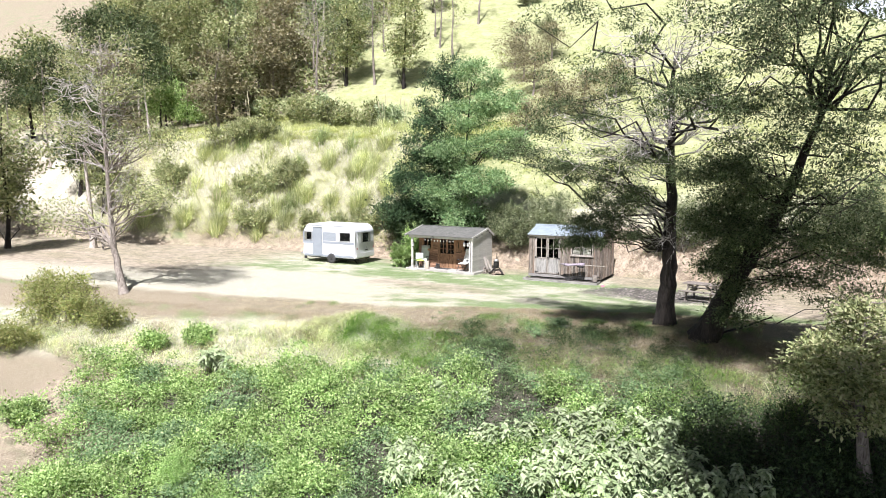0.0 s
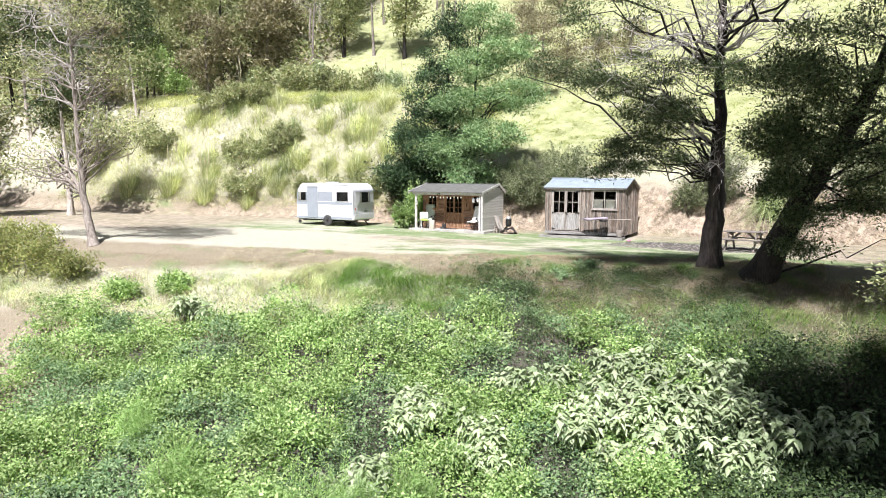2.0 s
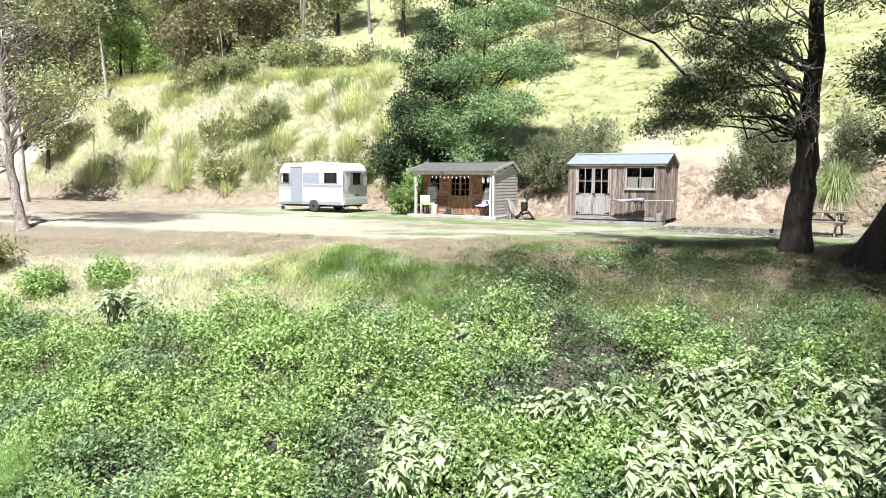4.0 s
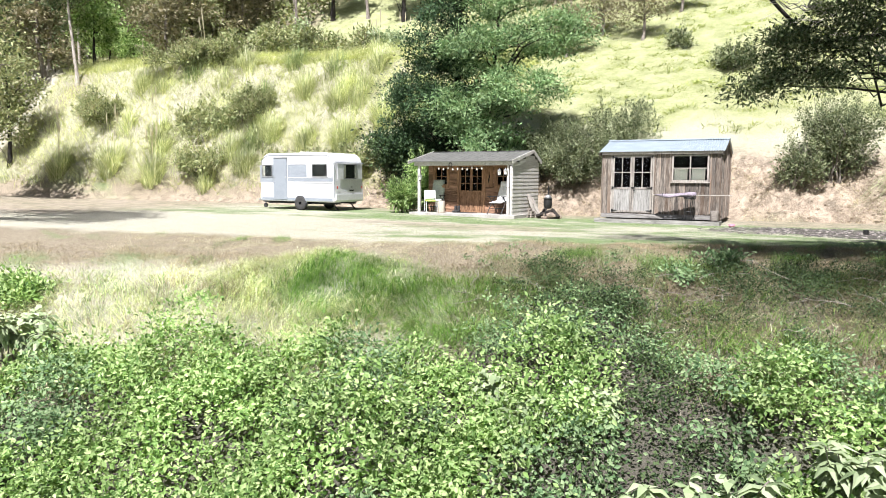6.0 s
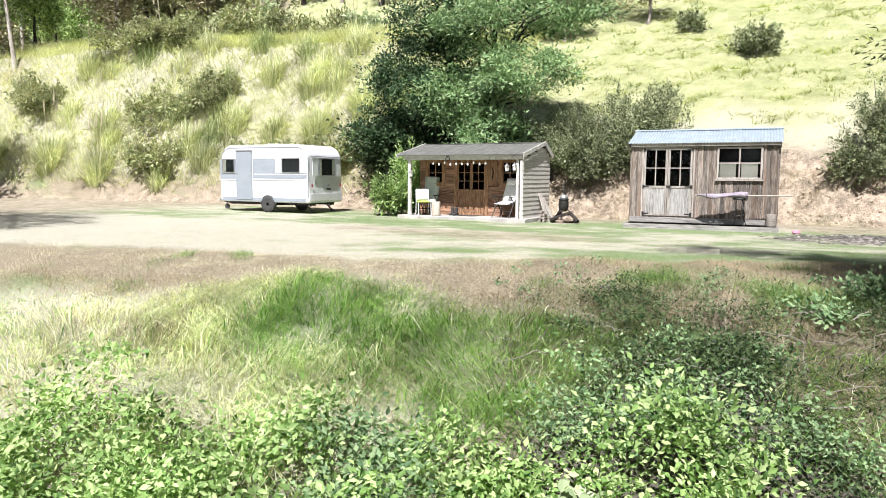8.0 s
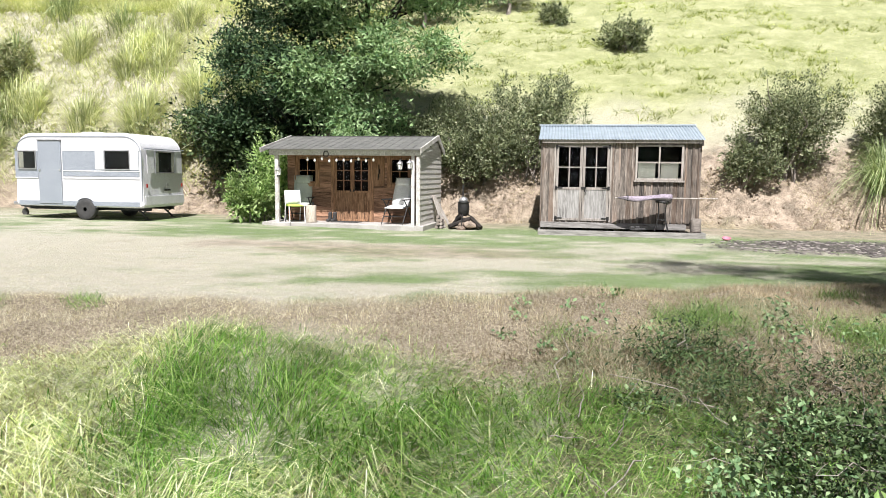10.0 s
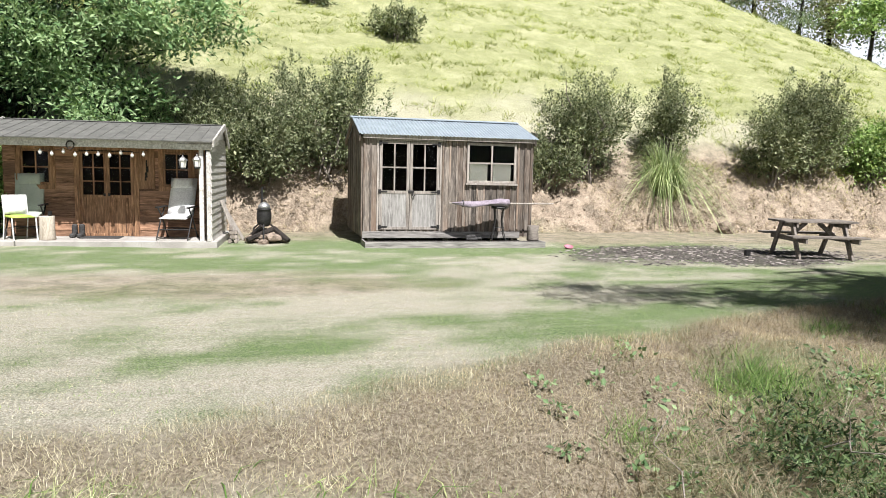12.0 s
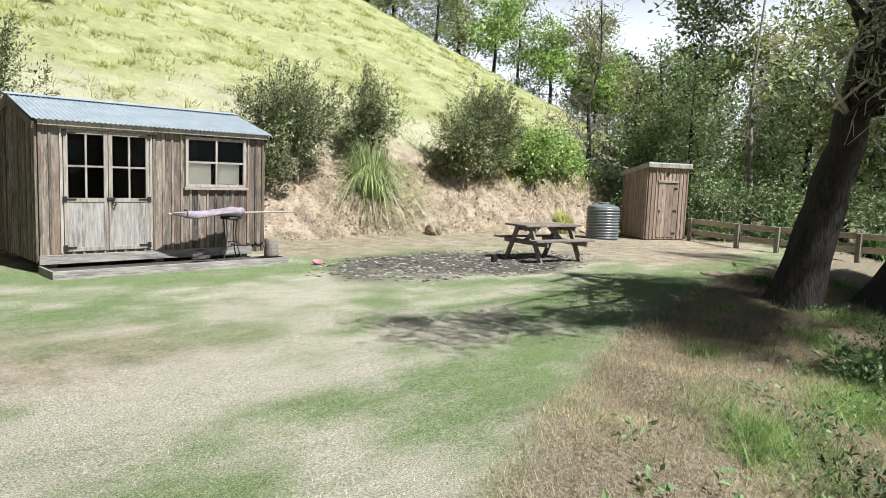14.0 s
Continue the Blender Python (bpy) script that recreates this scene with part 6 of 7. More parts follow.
# tree on the lawn's edge, half bare
tree("half_bare_tree", (-26.85, 21.1, sz(-26.85, 21.1) - 0.1), "slender pale tree with sparse foliage and many bare twigs",
     [(0, 0, 0), (-0.45, 0.1, 1.2), (-0.85, 0.2, 2.4), (-1.1, 0.3, 4.6), (-1.3, 0.3, 8.0), (-1.4, 0.4, 11.5)], 0.19,
     [((1.6, 0.2, 4.6), (1.5, 1.2, 0.7), 1.3), ((1.4, 0.6, 7.0), (1.8, 1.3, 0.7), 1.2), ((-3.8, 0, 3.4), (1.8, 1.4, 0.9), 1.2), ((-1.0, 0.2, 10.6), (3.0, 2.0, 1.2), 1.3), ((-3.4, 0, 7.4), (1.6, 1.3, 0.7), 0.9), ((0.6, 0, 9.0), (1.5, 1.2, 0.6), 0.8)],
     200, 60, 0.34, 0.12, BARK_GREY, LEAF_OLIVE, ratio=0.4, limb_share=0.5, bare=38, bare_lobes=[((-0.8, 0, 5.8), (2.4, 1.6, 2.4), 1), ((-1.6, 0.2, 9.2), (3.0, 1.8, 2.2), 1.2)])

# shrubby trees on the stream side
tree("bank_tree", (1.9, 20.7, sz(1.9, 20.7) - 0.2), "yellow-green shrubby tree with drooping foliage on the bank", [(0, 0, 0), (-0.2, 0, 1.6), (-0.4, 0, 3.2), (-0.2, 0.2, 5.0)], 0.2,
     [((-0.8, 0, 3.4), (1.2, 1.1, 0.8), 1.4), ((0.4, 0.4, 4.5), (1.4, 1.2, 0.8), 1.2), ((-0.3, 0.2, 2.4), (1.2, 1.0, 0.6), 0.9)], 170, 85, 0.22, 0.14, BARK_GREY, LEAF_OLIVE, ratio=0.45, limb_share=0.4)
# stands out of view, its high crown placed to shade the lower bank
tree("stream_tree", (5.0, 8.8, sz(5.0, 8.8) - 0.3), "unseen tall leafy tree beside the stream, added to shade the bank", [(0, 0, 0), (-0.1, 0.2, 4), (-0.6, 0.4, 9), (-1.2, 0.8, 17.5)], 0.38,
     [((-4.2, 1.4, 16.4), (1.9, 2.0, 1.1), 1.4), ((-2.0, 1.8, 16.6), (2.4, 2.2, 1.2), 1.8), ((0.6, 1.4, 16.4), (2.4, 2.2, 1.4), 1.6), ((-2.4, 0.4, 18.4), (2.8, 2.2, 1.3), 1.4), ((2.6, 0.4, 15.6), (2.2, 2.0, 1.4), 1.0)], 300, 80, 0.42, 0.22, BARK, LEAF_WATTLE, ratio=0.5, limb_share=0.3)




# woods: five kinds, repeated over the slopes and behind the outhouse
kinds = [
    dict(trunk=[(0, 0, 0), (0.2, 0, 3), (-0.1, 0.2, 6), (0.1, 0, 9)], radius=0.18, lobes=[((-0.6, 0, 4.4), (1.9, 1.8, 1.3), 1.6), ((0.9, 0.3, 6.2), (1.8, 1.7, 1.2), 1.4), ((-0.3, 0, 8.0), (1.6, 1.6, 1.2), 1.2), ((0.5, -0.3, 2.8), (1.6, 1.5, 0.9), 0.8)], pads=110, per=44, spread=0.36, leaf=0.26, bark=BARK, leaves=LEAF_OLIVE),
    dict(trunk=[(0, 0, 0), (-0.3, 0, 2), (-0.2, 0.2, 5), (0.2, 0, 7)], radius=0.16, lobes=[((-1.0, 0, 3.4), (1.9, 1.8, 1.1), 1.5), ((1.0, 0.2, 4.4), (1.8, 1.8, 1.1), 1.3), ((0, 0, 6.0), (1.9, 1.8, 1.1), 1.2), ((0.2, -0.6, 1.9), (1.7, 1.4, 0.8), 0.7)], pads=110, per=44, spread=0.35, leaf=0.26, bark=BARK_GREY, leaves=LEAF_BROWN),
    dict(trunk=[(0, 0, 0), (0.3, 0, 3), (0.5, 0.2, 7), (0.4, 0, 11)], radius=0.2, lobes=[((0.3, 0, 10.0), (2.0, 1.9, 1.5), 1.6), ((-0.9, 0, 7.8), (1.6, 1.6, 0.9), 0.9), ((1.2, 0.2, 6.8), (1.5, 1.5, 0.8), 0.7)], pads=100, per=44, spread=0.38, leaf=0.25, bark=BARK_PALE, leaves=LEAF_WATTLE),
    dict(trunk=[(0, 0, 0), (0.2, 0, 2), (0.1, 0.2, 5), (0.3, 0, 8.5)], radius=0.15, lobes=[((0, 0, 6.0), (1.8, 1.7, 1.5), 1)], pads=14, per=25, spread=0.3, leaf=0.2, bark=BARK_GREY, leaves=LEAF_OLIVE, bare=9, bare_lobes=[((0, 0, 6), (2.2, 2.0, 2.6), 1)], bare_mat=BARK_PALE),
    dict(trunk=[(0, 0, 0), (0.1, 0, 1.5), (0.1, 0.1, 3.2), (0.2, 0, 4.6)], radius=0.13, lobes=[((-0.5, 0, 2.6), (1.5, 1.5, 1.1), 1.5), ((0.7, 0.2, 3.4), (1.4, 1.4, 1.0), 1.2), ((0.1, 0, 4.8), (1.2, 1.2, 1.0), 1)], pads=95, per=42, spread=0.32, leaf=0.23, bark=BARK, leaves=LEAF_BRIGHT),
]
kinds.append(dict(trunk=[(0, 0, 0), (0.2, 0, 2.5), (0.0, 0.2, 5), (0.3, 0, 8)], radius=0.17, lobes=[((-0.9, 0, 3.0), (2.1, 2.0, 1.3), 1.4), ((1.0, 0.2, 4.6), (2.0, 1.9, 1.3), 1.4), ((0, 0, 6.4), (2.0, 1.9, 1.3), 1.3), ((0.2, -0.5, 1.6), (1.9, 1.7, 1.0), 0.9), ((0.3, 0, 8.2), (1.4, 1.4, 1.0), 0.8)], pads=150, per=52, spread=0.36, leaf=0.18, bark=BARK, leaves=LEAF_WOOD))
names = ["round_crowned_tree", "spreading_tree", "tall_tree", "bare_tree", "young_tree", "dark_wattle"]
labels = ["olive-green native tree in the woods on the slope", "dark green wattle tree in the woods", "tall pale-trunked tree in the woods", "leafless grey tree on the slope", "bright green young tree at the wood's edge", "dense dark green wattle tree behind the yard"]
made = {}


def wood_tree(k, x, y, size, turn):
    m = pose(x, y, sz(x, y) - 0.2, 0, 0, turn)
    if k not in made:
        made[k] = tree(names[k], (0, 0, 0), labels[k], sides=4, twig=0.012, limb_share=0.14, ratio=0.5, group="trees of the woods", **kinds[k])
        made[k].matrix_world = m
        made[k].scale = (size,) * 3
        return made[k]
    ob = copy_thing(made[k], m)
    ob.scale = (size,) * 3
    return ob


def plant_wood(seed, tries, limit, xr, yr, inside, gap, pick, sizes):
    random.seed(seed)
    spots = []
    for _ in range(tries):
        x, y = random.uniform(*xr), random.uniform(*yr)
        if inside(x, y) and all((x - a) ** 2 + (y - b) ** 2 > gap(y) ** 2 for a, b in spots):
            spots.append((x, y))
    for x, y in spots[:limit]:
        wood_tree(random.choice(pick), x, y, random.uniform(*sizes), random.uniform(0, 360))


# slope above the terrace, thinning to pasture on its flank
plant_wood(5, 1800, 88, (-95, -30), (53, 92), lambda x, y: x < -38 - (y - 53) * 0.42 and x > -62 - (y - 40) * 0.9, lambda y: 2.4 + 0.02 * (y - 50), [0, 0, 0, 1, 1, 5, 2, 3, 5], (0.85, 1.3))
# nearer trees at the foot of that slope
plant_wood(6, 500, 22, (-66, -43), (36, 53), lambda x, y: x < -46 + (y - 44) * 0.25, lambda y: 3.0, [0, 0, 1, 1, 4, 2], (0.75, 1.15))
plant_wood(12, 300, 12, (-60, -40), (18, 34), lambda x, y: y < 31 and x < -41, lambda y: 3.6, [1, 3, 3, 2, 0], (0.8, 1.1))
# grey leafless trees on the flank of the pasture
plant_wood(7, 500, 17, (-54, -24), (57, 84), lambda x, y: -42 - (y - 53) * 0.30 < x < -26.5 - (y - 53) * 0.28, lambda y: 2.6, [3, 3, 3, 3, 0], (0.8, 1.1))
# wood behind the outhouse and along the stream
plant_wood(9, 900, 42, (9.5, 46), (22, 52), lambda x, y: x > 9.0 + 0.0 * y and not (x < 24 - 0.8 * (y - 44.7) and y > 39) and x > 8.5 + max(0, y - 34) * 0.9, lambda y: 3.0, [5, 5, 5, 0, 3, 2, 5, 4], (0.8, 1.2))
for x, y, k, s in ((21.6, 46.6, 4, 0.9), (19.6, 49.4, 4, 0.95), (22.4, 48.8, 0, 0.9), (17.6, 52.4, 4, 1.0), (20.4, 52.6, 5, 0.9), (15.6, 55.6, 5, 0.75), (18.2, 56.2, 0, 0.9), (13.2, 59.4, 5, 0.8), (15.8, 60.2, 0, 1.0), (23.4, 44.4, 3, 0.85), (20.0, 43.6, 3, 0.7), (17.2, 41.8, 0, 0.6), (14.6, 40.6, 3, 0.7), (12.0, 37.6, 5, 0.85), (10.4, 35.4, 5, 0.8), (13.8, 36.6, 2, 0.95)):
    wood_tree(k, x, y, s, 40 * x)
tree("dead_tree", (9.8, 39.8, sz(9.8, 39.8) - 0.2), "dark leafless forked tree behind the water tank", [(0, 0, 0), (0.1, 0, 1.6), (0.0, 0.1, 3.4), (0.6, 0, 5.2), (0.5, 0.1, 8.2)], 0.12,
     [((0.8, 0, 6.8), (0.9, 0.9, 0.9), 1), ((-0.9, 0, 5.2), (0.7, 0.7, 0.7), 0.6)], 10, 26, 0.2, 0.11, BARK, LEAF_WOOD, fork=0.2, limb_share=1.0, bare=34, bare_lobes=[((0.2, 0, 6.4), (1.9, 1.4, 2.6), 1.3), ((-0.6, 0, 2.6), (1.9, 1.3, 1.2), 1)], bare_mat=BARK_GREY, wob=0.09)
# brownish scrub trees up on the pasture behind the sheds
for x, y, s, label in ((-14.8, 51.4, 1.0, "brownish twiggy tree alone on the pasture hill"), (-17.4, 52.6, 0.9, "olive-brown scrub tree on the pasture hill"), (-13.4, 55.2, 0.8, "small brownish tree higher on the pasture hill"), (-18.6, 49.6, 0.8, "olive-brown scrub tree above the evergreen"), (-22.6, 59.5, 1.1, "olive-brown scrub tree on the pasture hill"), (-20.6, 56.6, 1.0, "olive-brown scrub tree on the pasture hill"), (-24.6, 62.5, 1.1, "olive-brown scrub tree on the pasture hill"), (-21.4, 63.5, 0.9, "small brownish tree higher on the pasture hill")):
    tree("hill_tree", (x, y, sz(x, y) - 0.2), label, [(0, 0, 0), (0.1, 0, 1.0 * s), (0.0, 0.1, 2.0 * s), (0.2, 0, 3.4 * s)], 0.12,
         [((-0.7 * s, 0, 1.9 * s), (1.2 * s, 1.1 * s, 0.9 * s), 1), ((0.8 * s, 0, 2.2 * s), (1.1 * s, 1.1 * s, 0.9 * s), 1), ((0, 0, 3.2 * s), (1.1 * s, 1.0 * s, 0.8 * s), 1)], 90, 34, 0.26, 0.16, BARK_GREY, LEAF_BROWN, ratio=0.4, sides=5, limb_share=0.4, group="scrub trees on the hill")

# unseen woods added across the stream, behind the flight, for the window reflections
plant_wood(15, 400, 16, (-55, 30), (-26, -9), lambda x, y: True, lambda y: 4.5, [5, 5, 0, 1], (0.9, 1.4))

# ---- shrubs on the cut bank and the hill ----
def at(x, y, down=0.1):
    return (x, y, sz(x, y) - down)


gorse = dict(leaf=0.075, leaves=LEAF_GORSE, ratio=0.28, spread=0.20, per=70)
for x, y, r, h, label in ((-14.6, 38.0, 1.5, 1.6, "grey-green gorse bush overhanging the bank behind the stove"), (-13.0, 38.2, 1.5, 1.9, "grey-green gorse bush behind the sheds"), (-16.2, 38.2, 1.2, 1.3, "low gorse bush beside the dark tree"),
                          (-5.5, 38.2, 1.35, 2.0, "tall gorse bush on top of the bank"), (-2.6, 38.9, 0.95, 1.5, "gorse bush on the bank behind the arching grass"), (-6.8, 38.0, 0.8, 0.9, "small gorse bush low on the bank"),
                          (0.9, 38.3, 1.2, 1.9, "gorse bush with deep shade beneath on the bank"), (2.5, 38.6, 1.35, 1.8, "silvery gorse bush on the bank")):
    bush("gorse_bush", at(x, y + 0.25, 0.0), label, (r * 1.05, r * 0.8, h * 1.0), int(105 * r * h), 66, 0.075, 0.07, LEAF_GORSE, ratio=0.42, spray=0.42, group="gorse along the bank")
for x, y, r, h in ((4.7, 38.7, 0.8, 1.5), (6.0, 38.9, 0.8, 1.1), (3.9, 39.6, 0.8, 0.8), (7.4, 39.4, 0.8, 0.8)):
    bush("yellow_shrub", at(x, y), "yellow-green leafy shrub at the end of the bank", (r, r * 0.8, h), 60, 70, 0.20, 0.13, LEAF_BRIGHT, ratio=0.5, group="yellow shrubs")
# lone bushes on the pasture
for x, y, r, h in ((-9.6, 46.8, 1.05, 0.85), (-12.3, 50.0, 0.8, 0.6), (-6.0, 53.0, 0.5, 0.4), (-16.0, 58.0, 0.9, 0.7), (-24.0, 70.0, 1.2, 1.0), (-29.0, 78, 1.4, 1.1)):
    bush("pasture_bush", at(x, y), "dark green gorse bush alone on the pasture hill", (r, r * 0.85, h), int(80 * r), 40, 0.05, 0.10, LEAF_GORSE, ratio=0.42, spray=0.35, group="bushes on the hill")
# bright vine-like bush at the hut's end
bush("porch_shrub", at(-20.2, 34.6, 0.05), "green arching shrub with deep shade beside the porch", (0.75, 0.65, 0.8), 90, 60, 0.05, 0.10, LEAF_BRIGHT, ratio=0.35, droop=0.35, spray=0.45)
bush("porch_shrub", at(-19.9, 35.4, 0.05), "green arching shrub climbing to the porch roof", (0.5, 0.6, 1.25), 80, 60, 0.05, 0.10, LEAF_BRIGHT, ratio=0.35, droop=0.35, spray=0.45)
# dark undergrowth round the evergreen
for x, y, r, h in ((-22.0, 38.2, 1.5, 1.6), (-20.6, 37.6, 1.2, 1.2), (-17.8, 37.9, 1.2, 1.3), (-23.6, 39.0, 1.3, 1.3)):
    bush("dark_shrub", at(x, y), "dense dark green undergrowth below the evergreen", (r, r * 0.8, h), int(80 * r), 60, 0.22, 0.17, LEAF_DARK_SHADE, ratio=0.5, group="undergrowth")
# shrubs on the slope left of the evergreen
for x, y, r, h in ((-25.3, 38.8, 1.0, 0.7), (-27.8, 38.5, 1.4, 0.8), (-35.6, 39.2, 2.0, 1.5), (-33.8, 40.4, 1.7, 1.2), (-34.6, 37.9, 1.4, 0.8), (-30.2, 38.6, 1.0, 0.6), (-39.6, 41.5, 1.8, 1.2), (-43.0, 38.5, 1.7, 1.2), (-37.4, 42.6, 1.3, 0.9)):
    bush("slope_shrub", at(x, y), "olive-green scrub bush on the steep slope", (r, r * 0.8, h), int(70 * r), 44, 0.075, 0.13, LEAF_OLIVE, ratio=0.42, spray=0.45, group="scrub on the slope")
# pale scrub behind the terrace
random.seed(8)
for k in range(16):
    x, y = -31 - k * 1.5 + random.uniform(-0.5, 0.5), 50.5 + random.uniform(-0.8, 1.2) + (k % 3)
    bush("terrace_shrub", at(x, y), "pale olive shrub along the back of the terrace", (random.uniform(1.0, 1.6), 1.1, random.uniform(0.8, 1.4)), 60, 30, 0.24, 0.26, LEAF_GREY if k % 5 == 0 else LEAF_OLIVE, ratio=0.4, group="terrace scrub")


# ---- grass tussocks ----
def tussock(name, x, y, n, h, spread, label, mat, category="tussock", plumes=0, lean=0.75, width=0.016, group="", curl=0.95):
    root = thing(name, pose(*at(x, y, 0.05)), label, category, group)
    r = rng.uniform(0, spread, n) ** 0.8 * spread ** 0.2
    a = rng.uniform(0, 2 * math.pi, n)
    p = np.stack([r * np.cos(a), r * np.sin(a), np.zeros(n)], 1)
    p[:, 2] = surface(x + p[:, 0], y + p[:, 1]) - sz(x, y)
    out = np.clip(np.abs(rng.normal(size=n)) * 0.28 * lean / 0.75 + 0.05, 0, 1.1)
    v, f = arching(p, rng.uniform(0.55, 1.15, n) * h, math.pi / 2 - out, width, curl * (0.35 + 0.65 * out), a + rng.normal(size=n) * 0.5)
    mesh_object("foliage", v, f, mat, root, flat=True)
    for k in range(plumes):
        bm = bmesh.new()
        dx, dy = rng.uniform(-0.35, 0.35, 2)
        hh = h * rng.uniform(1.25, 1.7)
        tube(bm, [(dx * 0.3, dy * 0.3, 0), (dx * 0.7, dy * 0.7, hh * 0.6), (dx, dy, hh)], [0.012, 0.010, 0.008], 5)
        tube(bm, [(dx, dy, hh * 0.78), (dx * 1.03, dy * 1.03, hh * 0.88), (dx * 1.06, dy * 1.06, hh)], [0.012, 0.035, 0.008], 7)
        part("plume", bm, BLADE_STRAW, root, "pale feathery seed plume")
    return root


tussock("toetoe_grass", -3.0, 38.25, 900, 3.4, 0.35, "tall arching green grass clump hanging over the bank", BLADE_TOETOE, lean=0.95, width=0.016, curl=1.55)
tussock("toetoe_grass", 4.9, 37.3, 260, 1.2, 0.25, "upright yellow-green grass clump behind the tank", BLADE_HILL, lean=0.5, width=0.03)
for x, y, n, h, pl in ((-39.8, 36.6, 800, 2.3, 3), (-36.9, 36.9, 600, 2.1, 4), (-26.9, 39.9, 800, 2.3, 0), (-25.2, 41.0, 700, 2.2, 0), (-43.2, 36.0, 700, 2.2, 3), (-33.8, 37.5, 350, 1.4, 0), (-29.6, 47.5, 500, 1.9, 4), (-28.0, 48.0, 400, 1.7, 3), (-40.0, 44.0, 500, 2.0, 3), (-31.0, 42.2, 600, 1.6, 0), (-28.5, 41.8, 600, 1.7, 0), (-32.2, 38.6, 450, 1.5, 0), (-31.6, 40.2, 500, 1.5, 0), (-29.3, 40.0, 500, 1.6, 0), (-38.3, 38.6, 500, 1.7, 2), (-41.4, 40.4, 500, 1.7, 2), (-27.0, 43.5, 500, 1.6, 0), (-23.9, 42.6, 500, 1.8, 0), (-15.9, 39.6, 420, 1.9, 0)):
    tussock("pampas_grass", x, y, n, h, 0.5, "arching pampas grass clump with pale blades" + (" and plumes" if pl else ""), BLADE_PAMPAS, plumes=pl, width=0.028, group="pampas grass")


random.seed(44)
for k in range(30):
    x, y = random.uniform(-42, -22.5), random.uniform(38.0, 43.5)
    tussock("pampas_grass", x, y, random.randint(180, 320), random.uniform(1.6, 2.5), 0.55, "drooping pale grass clump on the steep slope", BLADE_TOETOE if k % 3 == 0 else BLADE_PAMPAS, width=0.024, group="pampas grass", lean=1.0, curl=1.1)


# ---- grass and thicket, uncountable ----
def scatter(count, x0, x1, y0, y1, keep):
    x, y = rng.uniform(x0, x1, count), rng.uniform(y0, y1, count)
    k = rng.random(count) < keep(x, y)
    return x[k], y[k]


def patchy(x, y, s, seed):
    return np.array([noise.noise((a * s, b * s, seed)) for a, b in zip(x, y)])


def grass_stuff(name, label, x, y, h, width, lean, mat, sink=0.02, short=False):
    p = np.stack([x, y, surface(x, y) - sink], 1)
    v, f = blade_geometry(p, h, width, lean, 0.5, short=short)
    ob = mesh_object(name, v, f, mat, flat=True)
    return tagged(ob, label, "grass", kind="stuff")


# long floppy grass on the bank below the lip, green under the lip and bleaching downhill and to the west
x, y = scatter(250000, -30, 2, 17, 25.5, lambda x, y: np.where((x > -18.5) & (x < -10.5) & (y - lip_y(x) > -2.6), 1.0, 0.55) * smooth(-8.5, -5.0, y - lip_y(x)) * 0.9 * np.maximum(smooth(-1.2, 0.0, y - lip_y(x) - bramble_edge(x, y)), smooth(-17, -20, x)) * (y - lip_y(x) < 0.9))
d = y - lip_y(x)
n = patchy(x, y, 0.5, 4.0)
m = patchy(x, y, 1.6, 14.0)
roll = rng.random(len(x))
inside = smooth(0.25, -0.25, d - lush_top(x) + 0.35 * m + 0.15 * rng.normal(size=len(x)))
rich = inside * np.clip(0.95 * smooth(-16.0, -14.9, x) * smooth(-2.6, -1.2, d) * (0.75 + 0.9 * n + 0.7 * m) + 0.10 + 0.2 * n + 0.12 * smooth(-15.5, -14.0, x), 0.03, 0.97)
near_east = smooth(-14.2, -12.8, x)
rich = np.maximum(rich, inside * near_east * np.clip(0.62 + 0.8 * n + 0.8 * m, 0.15, 0.9))
lush = roll < rich
pale = ~lush & (inside > 0.5) & (roll < 0.93)
dry = ~lush & ~pale & ((inside > 0.5) | (d < -0.4)) & (x < -11.2)
swap = pale & (((x < -15.0) & (rng.random(len(x)) < np.clip(0.25 + 1.2 * m, 0, 0.7))) | (rng.random(len(x)) < 0.75 * near_east))
pale, dry = pale & ~swap, dry | swap
hh = rng.uniform(0.45, 1.25, len(x)) * (1 + 0.9 * np.clip(m, -0.4, 0.6))
tall = 0.13 + 0.19 * smooth(0.2, -1.2, d - lush_top(x))
sway = 0.9 * patchy(x, y, 0.7, 40.0) * 6.28
for name, label, k, mat, s, w in (("lush_grass", "lush bright green long grass flopping along the bank's lip", lush, BLADE_GREEN, 1.0, 0.009), ("dry_grass", "dry straw-coloured grass among the long grass on the bank", dry, BLADE_BROWN, 0.8, 0.006), ("bank_grass", "pale yellow-green long grass on the stream bank", pale, BLADE_PALE, 1.0, 0.009)):
    p = np.stack([x[k], y[k], surface(x[k], y[k]) - 0.02], 1)
    v, f = blade_geometry(p, (hh * tall * s)[k], w, rng.uniform(0.6, 2.1, k.sum()), 0.42, sway[k] + 1.1 * rng.normal(size=k.sum()))
    tagged(mesh_object(name, v, f, mat, flat=True), label, "grass", kind="stuff")
# a second, finer growth where the lip comes close
x, y = scatter(75000, -18.5, -10.5, 20.3, 24.2, lambda x, y: smooth(-3.2, -1.6, y - lip_y(x)) * smooth(0.25, -0.2, y - lip_y(x) - lush_top(x)) * smooth(-18.5, -16.0, x))
d = y - lip_y(x)
n = patchy(x, y, 0.5, 4.0) + 0.7 * patchy(x, y, 1.6, 14.0)
